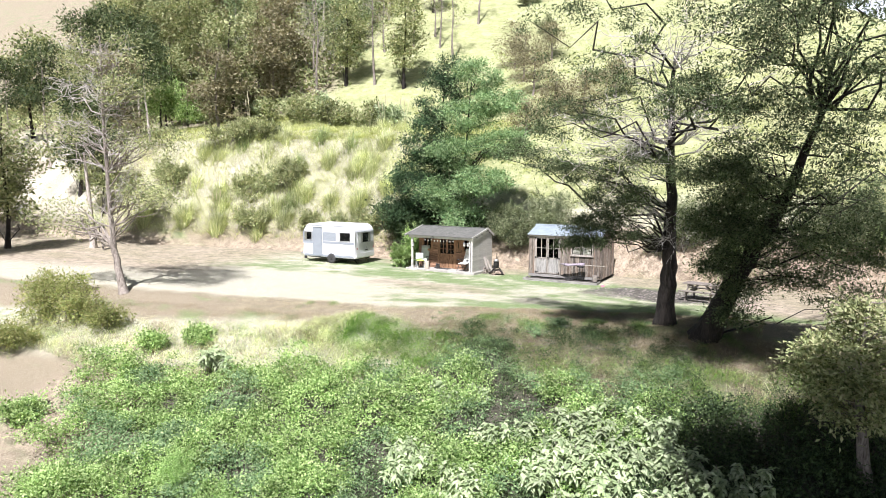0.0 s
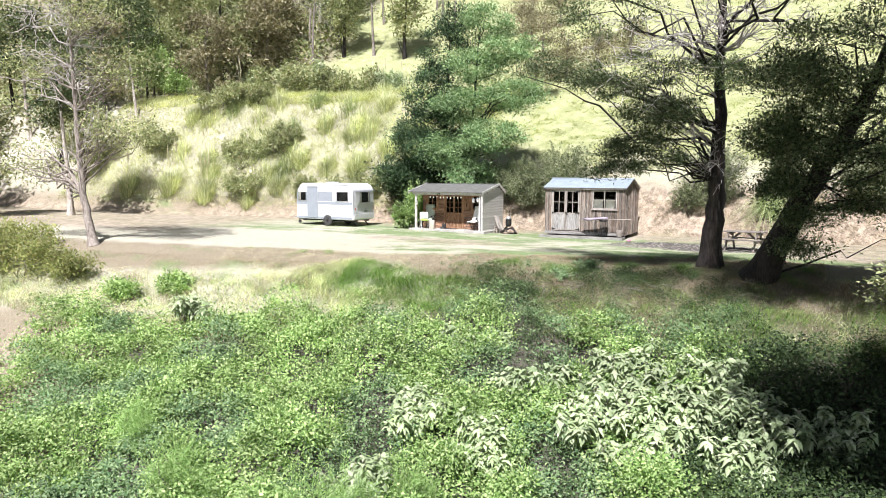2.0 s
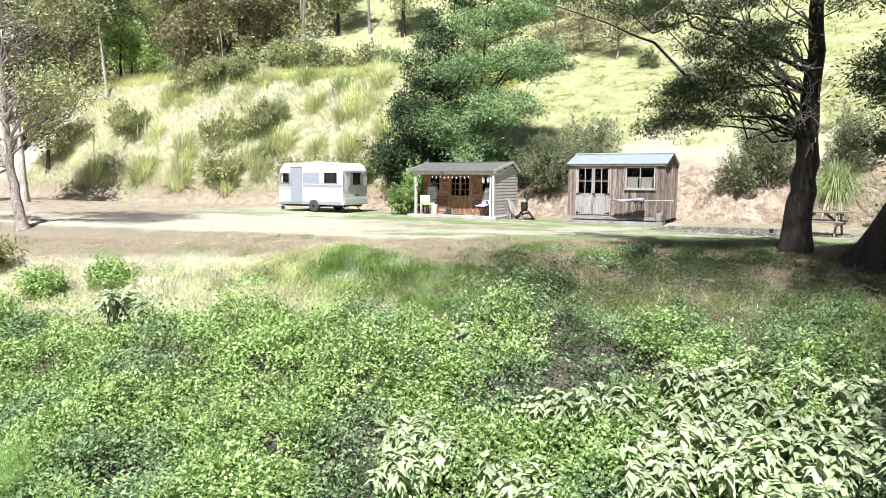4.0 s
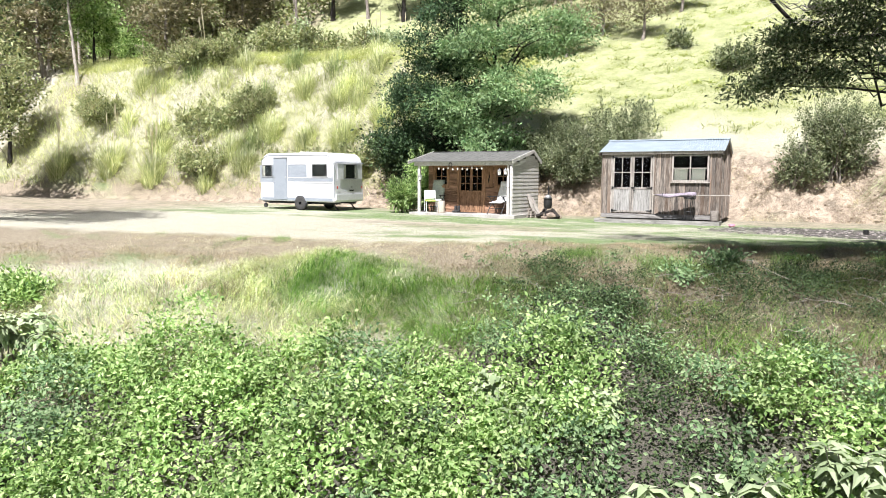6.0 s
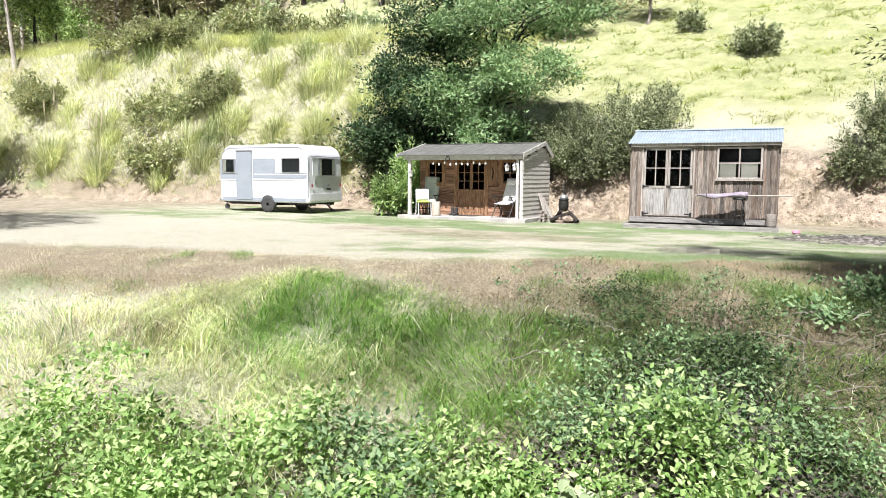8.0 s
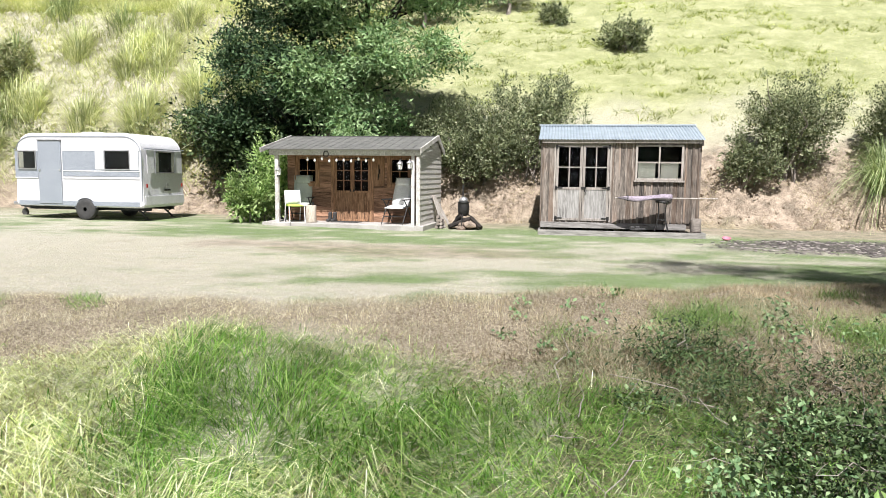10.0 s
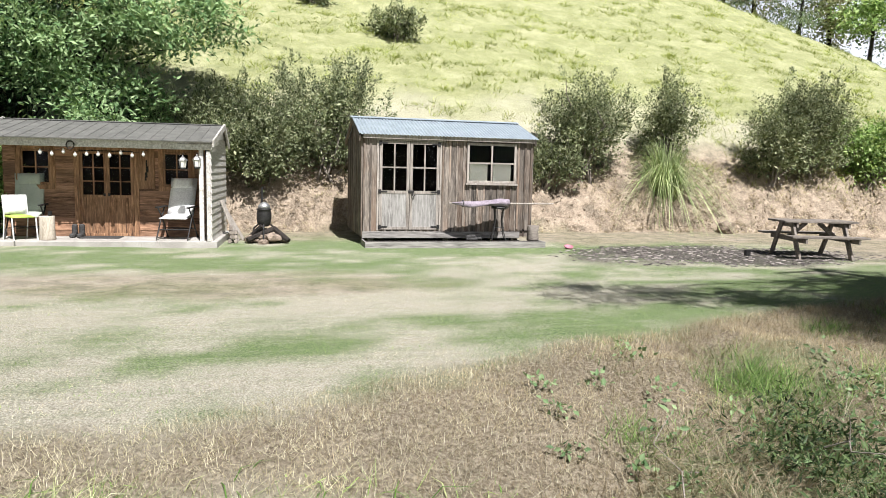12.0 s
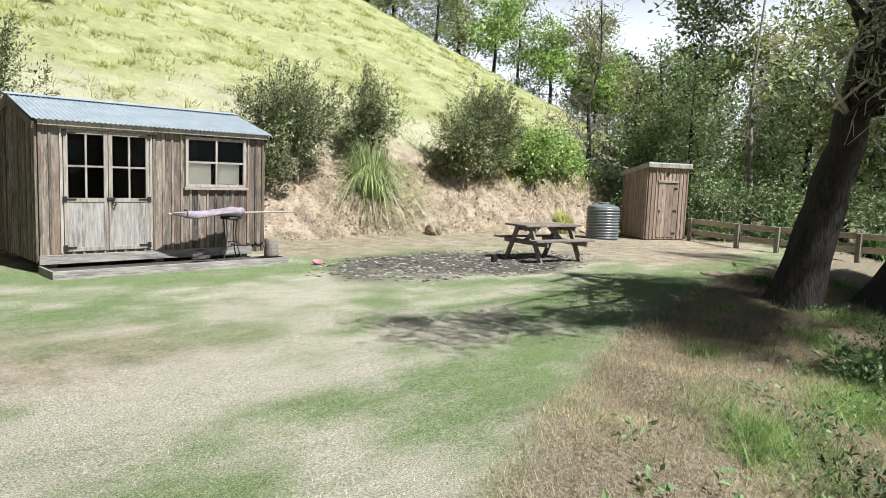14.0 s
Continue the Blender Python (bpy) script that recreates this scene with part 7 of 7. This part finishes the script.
g = rng.random(len(x)) < np.clip(0.85 * smooth(-16.2, -15.0, x) * smooth(-2.4, -1.2, d) * (0.8 + 1.2 * n) + 0.2 + 0.55 * smooth(-14.2, -12.8, x), 0.05, 0.95)
sway = 0.9 * patchy(x, y, 0.7, 40.0) * 6.28
for name, label, k, mat in (("fine_green_grass", "fine green grass flopping over the bank's lip", g, BLADE_GREEN), ("fine_pale_grass", "fine bleached yellow-green grass on the bank", ~g, BLADE_PALE)):
    p = np.stack([x[k], y[k], surface(x[k], y[k]) - 0.02], 1)
    v, f = blade_geometry(p, rng.uniform(0.10, 0.34, k.sum()), 0.0055, rng.uniform(0.6, 2.0, k.sum()), 0.4, sway[k] + 1.3 * rng.normal(size=k.sum()), True)
    tagged(mesh_object(name, v, f, mat, flat=True), label, "grass", kind="stuff")
# dark long grass through the shaded tangle
x, y = scatter(60000, -12.2, -3.0, 20.5, 26.2, lambda x, y: smooth(-12.2, -11.4, x) * smooth(0.5, -0.2, y - lip_y(x) + 0.5 * patchy(x, y, 1.1, 70.0)) * smooth(-3.0, -2.0, y - lip_y(x)) * np.clip(0.2 + 1.7 * patchy(x, y, 1.2, 71.0), 0.0, 1))
grass_stuff("shade_grass", "dark green long grass on the shaded lip of the bank", x, y, rng.uniform(0.08, 0.30, len(x)), 0.006, rng.uniform(0.4, 1.6, len(x)), BLADE_LAWN, short=True)
# dead brown grass all down the eastern bank
x, y = scatter(150000, -12.6, 3.0, 19.6, 27.0, lambda x, y: smooth(-12.6, -11.6, x) * smooth(0.1, -0.4, y - lip_y(x)) * smooth(-5.2, -4.0, y - lip_y(x)) * np.clip(0.75 + 1.0 * patchy(x, y, 0.8, 73.0), 0.1, 1) * (0.12 + 0.88 * smooth(-1.9, -0.8, y - lip_y(x) + 1.7 * smooth(-9.4, -7.4, x))))
sway = 6.28 * patchy(x, y, 0.8, 41.0)
p = np.stack([x, y, surface(x, y) - 0.02], 1)
k = rng.random(len(x)) < 0.72
for name, label, k, mat in (("bank_dry_grass", "matted brown dead grass down the bank", k, BLADE_BROWN), ("bank_bleached_grass", "bleached stalks through the dead grass on the bank", ~k, BLADE_STRAW)):
    v, f = blade_geometry(p[k], rng.uniform(0.10, 0.38, k.sum()), 0.0065, rng.uniform(0.4, 1.7, k.sum()), 0.5, sway[k] + 1.2 * rng.normal(size=k.sum()), True)
    tagged(mesh_object(name, v, f, mat, flat=True), label, "grass", kind="stuff")
# mown lawn
x, y = scatter(330000, -24, 3, 22.6, 37, lambda x, y: smooth(-0.2, 0.2, y - lip_y(x) - 0.8) * (1 - smooth(-1.0, 0.0, y - toe_y(x))) * np.clip(1.15 - (y - 24) / 12, 0.08, 1) * smooth(-24, -19, x))
_, _, bare, mulch_shade = ground_kinds(x, y)
k = np.maximum(bare, mulch_shade) < 0.35 + 0.3 * rng.random(len(x))
k &= y - lip_y(x) > dry_edge(x) - 0.15 + 0.15 * rng.normal(size=len(x))
x, y = x[k], y[k]
g = dryness(x, y) < rng.uniform(0.25, 0.95, len(x))
grass_stuff("lawn_grass", "short mown green lawn grass", x[g], y[g], rng.uniform(0.02, 0.05, g.sum()), 0.005, rng.uniform(0.3, 1.4, g.sum()), BLADE_LAWN, 0.005, True)
grass_stuff("lawn_straw", "short bleached dry mown grass", x[~g], y[~g], rng.uniform(0.02, 0.045, (~g).sum()), 0.0045, rng.uniform(0.4, 1.5, (~g).sum()), BLADE_STRAW, 0.005, True)
# dead grass, thick along the lip, with green tufts growing through
x, y = scatter(520000, -24, -1, 21.5, 29.0, lambda x, y: smooth(-1.6, -0.9, y - lip_y(x)) * smooth(0.15, -0.15, y - lip_y(x) - dry_edge(x)) * smooth(-24, -18, x) * 0.95)
d = y - lip_y(x)
n = patchy(x, y, 1.3, 17.0)
k = (d > lush_top(x) - 0.3 + 0.3 * rng.normal(size=len(x))) | ((x > -11.5) & (d > -0.55 + 0.25 * rng.normal(size=len(x))))
x, y, d, n = x[k], y[k], d[k], n[k]
east = smooth(-12.2, -10.8, x)
tuft = rng.random(len(x)) < np.clip(2.6 * (n - 0.32), 0, 0.8) + east * smooth(1.3, 0.4, d) * np.clip(0.1 + 1.4 * n, 0.0, 0.9)
west = ~tuft & (x < -12.2 + 1.8 * rng.normal(size=len(x)))
brown = ~tuft & ~west
grass_stuff("lip_grass", "matted tan dry grass along the lip of the bank", x[brown], y[brown], rng.uniform(0.05, 0.13, brown.sum()), 0.0038, rng.uniform(0.2, 1.1, brown.sum()), BLADE_BROWN, 0.005, True)
grass_stuff("lip_straw", "matted bleached grass along the lip of the bank", x[west], y[west], rng.uniform(0.03, 0.10, west.sum()), 0.004, rng.uniform(0.2, 1.2, west.sum()), BLADE_STRAW, 0.005, True)
grass_stuff("lip_tufts", "green grass tufts growing through the dead grass", x[tuft], y[tuft], rng.uniform(0.06, 0.2, tuft.sum()) * (1 + 0.6 * east[tuft]), 0.007, rng.uniform(0.4, 1.3, tuft.sum()), BLADE_LAWN, 0.005, True)
# pasture on the hill: a thin sward and thicker tufts in rows along the slope
x, y = scatter(70000, -32, 22, 38.4, 62, lambda x, y: smooth(1.2, 2.6, y - toe_y(x)) * np.clip(1.15 - (y - 38) / 26, 0.1, 1))
u = y - toe_y(x) + 0.8 * rng.normal(size=len(x))
for name, label, k, mat in (("hill_grass", "yellow-green pasture grass on the hill", u > 4.4, BLADE_HILL), ("brink_grass", "bleached dry grass along the top of the bank", u <= 4.4, BLADE_BROWN)):
    grass_stuff(name, label, x[k], y[k], rng.uniform(0.06, 0.16, k.sum()), 0.018, rng.uniform(0.7, 1.6, k.sum()), mat, short=True)
x, y = scatter(17000, -34, 22, 38.6, 66, lambda x, y: smooth(2.4, 4.4, y - toe_y(x)) * np.clip(1.2 - (y - 38) / 34, 0.15, 1) * (patchy(x, y * 2.2, 0.5, 2.0) > 0.02))
k = np.repeat(np.arange(len(x)), 15)
r, a = 0.13 * rng.random(len(k)) ** 0.5, rng.uniform(0, 6.28, len(k))
size = rng.uniform(0.5, 1.3, len(x))[k]
px_, py_ = x[k] + r * np.cos(a) * size, y[k] + r * np.sin(a) * size
p = np.stack([px_, py_, surface(px_, py_) - 0.02], 1)
v, f = blade_geometry(p, rng.uniform(0.14, 0.36, len(k)) * size, 0.02, rng.uniform(0.3, 1.3, len(k)), 0.5, a, True)
tagged(mesh_object("hill_tufts", v, f, BLADE_TUFT, flat=True), "yellow-green grass tufts in rows on the pasture hill", "grass", kind="stuff")
x, y = scatter(150000, -50, -20, 35, 52, lambda x, y: smooth(0.4, 1.5, y - toe_y(x)))
k = patchy(x, y, 0.5, 15.0) + 0.3 * rng.normal(size=len(x)) > 0.0
grass_stuff("slope_grass", "long pale grass on the steep slope", x[k], y[k], rng.uniform(0.2, 0.8, k.sum()), 0.022, rng.uniform(0.4, 1.3, k.sum()), BLADE_PAMPAS, short=True)
k = ~k
grass_stuff("slope_sward", "long yellow-green grass on the steep slope", x[k], y[k], rng.uniform(0.2, 0.7, k.sum()), 0.022, rng.uniform(0.4, 1.3, k.sum()), BLADE_HILL, short=True)
# bright grass along the brink at the yard's end
x, y = scatter(14000, -2.6, 10.5, 38.0, 42.5, lambda x, y: smooth(0.9, 1.5, y - toe_y(x)) * (1 - smooth(3.0, 4.0, y - toe_y(x))) * np.clip(0.6 + 0.5 * smooth(1, 4, x) + 1.2 * patchy(x, y, 0.9, 80.0), 0, 1))
grass_stuff("yard_bank_grass", "bright yellow-green grass along the top of the bank", x, y, rng.uniform(0.15, 0.5, len(x)), 0.016, rng.uniform(0.4, 1.4, len(x)), BLADE_TUFT, short=True)
# straw hanging on the cut bank
x, y = scatter(120000, -24, 14, 36.3, 40.5, lambda x, y: smooth(-0.6, 0.3, y - toe_y(x)) * (1 - smooth(1.4, 2.6, y - toe_y(x))) * 0.8)
n = patchy(x, y, 1.1, 6.0)
k = n > -0.15
o = k & (patchy(x, y, 2.3, 8.0) > 0.0)
k &= ~o
grass_stuff("bank_straw", "dead straw tufts on the bare bank face", x[k], y[k], rng.uniform(0.06, 0.25, k.sum()), 0.014, rng.uniform(0.6, 1.8, k.sum()), BLADE_STRAW, short=True)
grass_stuff("bank_dead_grass", "brown dead grass hanging on the bank face", x[o], y[o], rng.uniform(0.06, 0.28, o.sum()), 0.014, rng.uniform(0.6, 1.8, o.sum()), BLADE_BROWN, short=True)


def crumbs(name, label, x, y, size, mat, squash=0.6, category="earth"):
    """Loose lumps: little crooked blocks lying on the ground."""
    n = len(x)
    corner = np.array([[-1, -1, -1], [1, -1, -1], [1, 1, -1], [-1, 1, -1], [-1, -1, 1], [1, -1, 1], [1, 1, 1], [-1, 1, 1]], float)
    ang = rng.uniform(0, 6.28, n)
    s = (size * rng.uniform(0.4, 1.3, n))[:, None, None]
    q = corner[None] * np.array([1, 0.7, squash]) * rng.uniform(0.55, 1.1, (n, 8, 3)) * s * 0.5
    c, d = np.cos(ang)[:, None], np.sin(ang)[:, None]
    v = np.stack([q[:, :, 0] * c - q[:, :, 1] * d, q[:, :, 0] * d + q[:, :, 1] * c, q[:, :, 2]], -1)
    v += np.stack([x, y, surface(x, y)], 1)[:, None]
    f = np.array([[0, 3, 2, 1], [4, 5, 6, 7], [0, 1, 5, 4], [1, 2, 6, 5], [2, 3, 7, 6], [3, 0, 4, 7]])
    f = (8 * np.arange(n)[:, None, None] + f[None]).reshape(-1, 4)
    return tagged(mesh_object(name, v.reshape(-1, 3), f, mat, flat=True), label, category, kind="stuff")


x, y = scatter(5200, -24, 10, 36.9, 40.2, lambda x, y: smooth(-0.3, 0.2, y - toe_y(x)) * (1 - smooth(1.3, 2.4, y - toe_y(x))) * np.clip(0.5 + 1.2 * patchy(x, y, 0.9, 61.0), 0, 1))
crumbs("bank_clods", "brown clods and stones breaking out of the bank face", x, y, 0.09 + 0 * x, CLOD)
x, y = scatter(5000, -10, -1.5, 29, 34.4, lambda x, y: (1 - smooth(0.75, 1.1, np.hypot((x + 5.5) / 3.6, (y - 32.0) / 1.7))) * 1.0)
crumbs("wood_chips", "grey-brown wood chips scattered beside the picnic table", x, y, 0.075 + 0 * x, CHIP, 0.3, "wood chips")


def thicket(name, label, x, y, height, leaf, mat, per, spread, ratio=0.55, droop=0.25):
    z = surface(x, y) + height * rng.uniform(0.3, 1.0, len(x)) ** 0.7
    v, f = foliage(np.stack([x, y, z], 1), per, spread, leaf, ratio, droop, 0.5)
    return tagged(mesh_object(name, v, f, mat, flat=True), label, "undergrowth", kind="stuff")


def bramble_area(x, y):
    d = y - lip_y(x)
    edge = bramble_edge(x, y) + 0.7 * patchy(x, y, 0.35, 12.0)
    return smooth(0.3, -0.3, d - edge) * smooth(-24.5, -20.5, x + 0.7 * (y - 16)) * smooth(6.0, 4.0, x)


x, y = scatter(12600, -28, 6, 10.6, 25.4, bramble_area)
n = patchy(x, y, 0.45, 20.0)
d = y - lip_y(x)
near = (x > -11.9) & (d > -3.4 + 0.8 * n)
weedy = patchy(x, y, 0.75, 91.0) + 0.5 * patchy(x, y, 1.9, 92.0) > 0.12 - 0.65 * smooth(-0.7, -1.9, d) * smooth(-11.6, -10.2, x)
# dim: where the bank's shade is painted by darker weeds
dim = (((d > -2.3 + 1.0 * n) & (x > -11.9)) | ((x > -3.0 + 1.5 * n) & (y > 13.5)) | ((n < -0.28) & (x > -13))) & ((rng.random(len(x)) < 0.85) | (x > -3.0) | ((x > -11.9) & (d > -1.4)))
keep = weedy | (x < -11.6) | (d < -4.5)
x, y, n, d, near, dim = x[keep], y[keep], n[keep], d[keep], near[keep], dim[keep]
bright = (n > -0.16) & ~dim & ~near
mound = np.clip(patchy(x, y, 0.8, 31.0) + 0.4 * patchy(x, y, 1.9, 33.0), -0.35, 0.8)
thicket("bramble_thicket", "bright yellow-green bramble thicket covering the stream bank", x[bright], y[bright], np.maximum(0.32, 0.5 + 1.25 * mound[bright]), 0.082, LEAF_BRIGHT, 60, 0.18)
k = ~bright & ~dim & near
thicket("green_weeds", "green broad-leaved weeds on the shaded bank", x[k], y[k], (0.5 + 0.7 * mound[k]) * (0.3 + 0.7 * smooth(-0.8, -2.2, d[k])), 0.055, LEAF_FERN, 60, 0.16)
k = ~bright & ~dim & ~near
thicket("weed_thicket", "mid-green weeds among the brambles on the bank", x[k], y[k], np.maximum(0.3, 0.5 + 1.1 * mound[k]), 0.08, LEAF_FERN, 50, 0.17)
thicket("dark_weeds", "dark green weeds growing up the bank, bank shade painted in", x[dim], y[dim], (0.42 + 0.6 * mound[dim]) * (0.3 + 0.7 * smooth(-0.8, -2.2, d[dim])), 0.055, LEAF_DARK_SHADE, 44, 0.15, ratio=0.5)
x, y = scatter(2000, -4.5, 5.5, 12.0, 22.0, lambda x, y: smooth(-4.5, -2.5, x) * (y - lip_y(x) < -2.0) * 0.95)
thicket("shade_weeds", "dark green weeds by the stream, shade painted into the leaves", x, y, 0.7 + 0 * x, 0.10, LEAF_DARK_SHADE, 30, 0.18, ratio=0.5)
# small broad-leaved weeds in the dead grass beside the tangle
x, y = scatter(150, -12.6, -4.0, 22.3, 26.4, lambda x, y: smooth(-1.4, -0.5, y - lip_y(x)) * smooth(1.1, 0.2, y - lip_y(x)) * 0.9)
thicket("young_weeds", "small broad-leaved weeds at the edge of the tangle", x, y, 0.12 + 0 * x, 0.05, LEAF_FERN, 26, 0.07, ratio=0.6)
# dark weeds again, their colour carrying part of the bank's shade
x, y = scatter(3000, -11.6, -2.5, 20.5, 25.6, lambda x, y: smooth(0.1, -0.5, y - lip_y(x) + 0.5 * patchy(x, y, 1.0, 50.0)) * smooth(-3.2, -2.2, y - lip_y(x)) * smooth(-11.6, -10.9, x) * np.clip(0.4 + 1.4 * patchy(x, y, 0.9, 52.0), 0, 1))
thicket("dark_tangle", "low tangle of dark green weeds below the dead grass, shade painted in", x, y, 0.26 + 0 * x, 0.06, LEAF_DARK_SHADE, 46, 0.12, ratio=0.26)


# dead sticks and bracken lying through the tangle
def dead_sticks():
    wood = Wood(4)
    x, y = scatter(200, -12.0, -3.0, 21.3, 25.6, lambda x, y: smooth(-0.5, -1.0, y - lip_y(x)) * smooth(-2.6, -1.6, y - lip_y(x)))
    for a, b in zip(x, y):
        t, L = rng.uniform(0, 6.28), rng.uniform(0.25, 1.0)
        z = sz(a, b) + rng.uniform(0.05, 0.3)
        e = (a + L * math.cos(t), b + L * math.sin(t), z + rng.uniform(-0.2, 0.45) * L)
        q = bent((a, b, z), e, 5, 0.03, 0.04)
        wood.limb(q, np.linspace(0.007, 0.003, 5))
        for _ in range(2):
            k = int(rng.integers(1, 5))
            wood.limb(bent(q[k], q[k] + rng.normal(size=3) * 0.14, 3, 0, 0.05), np.array([0.004, 0.003, 0.002]))
    ob = mesh_object("dead_sticks", np.concatenate(wood.v), np.concatenate(wood.f), STICK)
    return tagged(ob, "pale dead sticks tangled among the dark weeds", "branches", kind="stuff")


dead_sticks()
bush("low_shrub", at(-7.7, 24.55, 0.02), "low shrub with fresh green leaves among the dark weeds", (0.34, 0.3, 0.2), 34, 30, 0.10, 0.08, LEAF_FERN, ratio=0.5)
bush("low_shrub", at(-8.3, 23.7, 0.02), "small green-leaved shrub at the lip of the bank", (0.28, 0.28, 0.16), 22, 30, 0.10, 0.08, LEAF_FERN, ratio=0.5)


# undergrowth behind the yard
x, y = scatter(3200, 7.2, 30, 20, 42, lambda x, y: smooth(7.2, 8.4, x - 0.25 * np.maximum(0, y - 35)) * np.clip(1.2 - (x - 7) / 26, 0.2, 1))
thicket("wood_undergrowth", "tangled green undergrowth behind the yard fence", x, y, 1.9 + 0 * x, 0.13, LEAF_WOOD, 30, 0.34, ratio=0.45)
for k, (x, y) in enumerate(((8.2, 33.0), (8.6, 30.6), (8.4, 28.4), (9.4, 34.6), (9.8, 31.8))):
    tussock("fern_clump", x, y, 320, 1.6, 0.4, "dark arching fern-like clump behind the fence", LEAF_FERN, lean=1.1, width=0.05, group="fern clumps")
x, y = scatter(5200, -92, -34, 50, 86, lambda x, y: wood_floor(x, y))
thicket("slope_undergrowth", "brownish olive undergrowth below the woods", x, y, 1.1 + 0 * x, 0.45, LEAF_OLIVE, 9, 0.5, ratio=0.5)
# shrubs round the half-bare tree
for x, y, r, h in ((-27.6, 18.6, 1.4, 0.9), (-25.3, 18.9, 0.9, 0.6), (-29.4, 19.6, 1.3, 0.9), (-28.4, 16.8, 1.2, 0.7)):
    bush("yellow_bush", at(x, y), "yellow-green scrubby bush at the lawn's edge", (r, r * 0.85, h), int(70 * r), 60, 0.19, 0.11, LEAF_YELLOW, ratio=0.42, group="bushes by the half-bare tree")
for x, y, r, h in ((-22.2, 18.6, 0.6, 0.5), (-20.6, 19.6, 0.6, 0.45), (-23.6, 14.2, 0.8, 0.5), (-21.2, 17.2, 0.5, 0.4)):
    bush("small_bush", at(x, y), "small bright green bush on the dry bank", (r, r * 0.85, h), int(90 * r), 55, 0.14, 0.10, LEAF_BRIGHT, ratio=0.5, group="small bushes")


for x, y, r, h in ((-12.6, 12.4, 0.75, 0.7), (-9.6, 12.9, 0.8, 0.75), (-8.4, 13.6, 0.6, 0.6), (-15.4, 13.6, 0.5, 0.5)):
    bush("feathery_weed", at(x, y, 0.0), "soft light green feathery weed standing over the brambles", (r, r, h), 70, 90, 0.05, 0.075, LEAF_FENNEL, ratio=0.14, category="weed", group="feathery weeds", spray=0.5)

# ---- big-leaved plants on the bank ----
def soft_plant(x, y, h, label, mat, stalks=7, leaf=0.30, drop=0.0):
    """A clump of stalks, each with a whorl of large drooping leaves."""
    root = thing("woolly_plant", pose(*at(x, y, 0.05)), label, "plant", "big-leaved plants")
    wood = Wood(5)
    P, Dv = [], []
    for _ in range(stalks):
        a, r = rng.uniform(0, 6.28), rng.uniform(0.1, 0.55) * h
        top = np.array([r * math.cos(a), r * math.sin(a), h * rng.uniform(0.7, 1.1)])
        q = bent((0.1 * math.cos(a), 0.1 * math.sin(a), 0), top, 6, 0.08, 0.03)
        wood.limb(q, np.linspace(0.016, 0.007, 6))
        m = 30
        t = rng.uniform(0.45, 1.0, m)
        base = np.stack([np.interp(t, np.linspace(0, 1, 6), q[:, k]) for k in range(3)], 1)
        ang = rng.uniform(0, 6.28, m)
        rise = np.interp(t, [0.45, 0.9, 1.0], [-0.75, -0.25, 0.7])
        P.append(base)
        Dv.append(unit(np.stack([np.cos(ang), np.sin(ang), rise + rng.normal(size=m) * 0.2], 1)))
    wood.mesh("stalk", BARK_GREY, root)
    p, dv = np.concatenate(P), np.concatenate(Dv)
    L = leaf * rng.uniform(0.55, 1.15, len(p))
    s = unit(np.cross(dv, np.array([[0, 0, 1.0]])))
    tip = unit(dv + np.array([[0, 0, -0.75]]))
    up = np.cross(s, dv)
    Lc = L[:, None]
    W = Lc * 0.2
    a0, a1 = p, p + dv * Lc * 0.5
    e = a1 + tip * Lc * 0.5
    v = np.stack([a0, a1 * 0.55 + a0 * 0.45 + s * W - up * W * 0.15, a1 + s * W * 0.8, e, a1 - s * W * 0.8, a1 * 0.55 + a0 * 0.45 - s * W - up * W * 0.15, a1 + up * W * 0.25], 1).reshape(-1, 3)
    i = 7 * np.arange(len(p))[:, None]
    f = np.concatenate([i + np.array([[0, 1, 2, 6]]), i + np.array([[6, 2, 3, 4]]), i + np.array([[0, 6, 4, 5]])], 0)
    mesh_object("foliage", v, f, mat, root, flat=True)
    return root


def soft_spots():
    out = []
    random.seed(21)
    for cx, cy, rx, ry, n in ((-4.4, 19.2, 2.2, 1.3, 32), (-4.2, 17.4, 2.2, 0.9, 16), (-9.6, 16.5, 1.0, 0.7, 6), (-8.0, 15.9, 0.8, 0.6, 4), (-9.3, 14.0, 0.6, 0.5, 3), (-10.0, 19.8, 0.4, 0.3, 2), (-9.0, 20.2, 0.5, 0.3, 3), (-7.6, 18.5, 0.6, 0.4, 3), (-18.6, 18.4, 0.7, 0.8, 3), (-1.6, 18.4, 1.2, 1.0, 6)):
        for _ in range(n):
            a, r = random.uniform(0, 6.28), math.sqrt(random.random())
            out.append((cx + rx * r * math.cos(a), cy + ry * r * math.sin(a)))
    return out


for x, y in soft_spots():
    soft_plant(x, y, random.uniform(0.75, 1.15) * (0.6 if x < -8.2 and y > 18.6 else 1.0), "tall weed with large drooping grey-green leaves on the bank", LEAF_GREY)
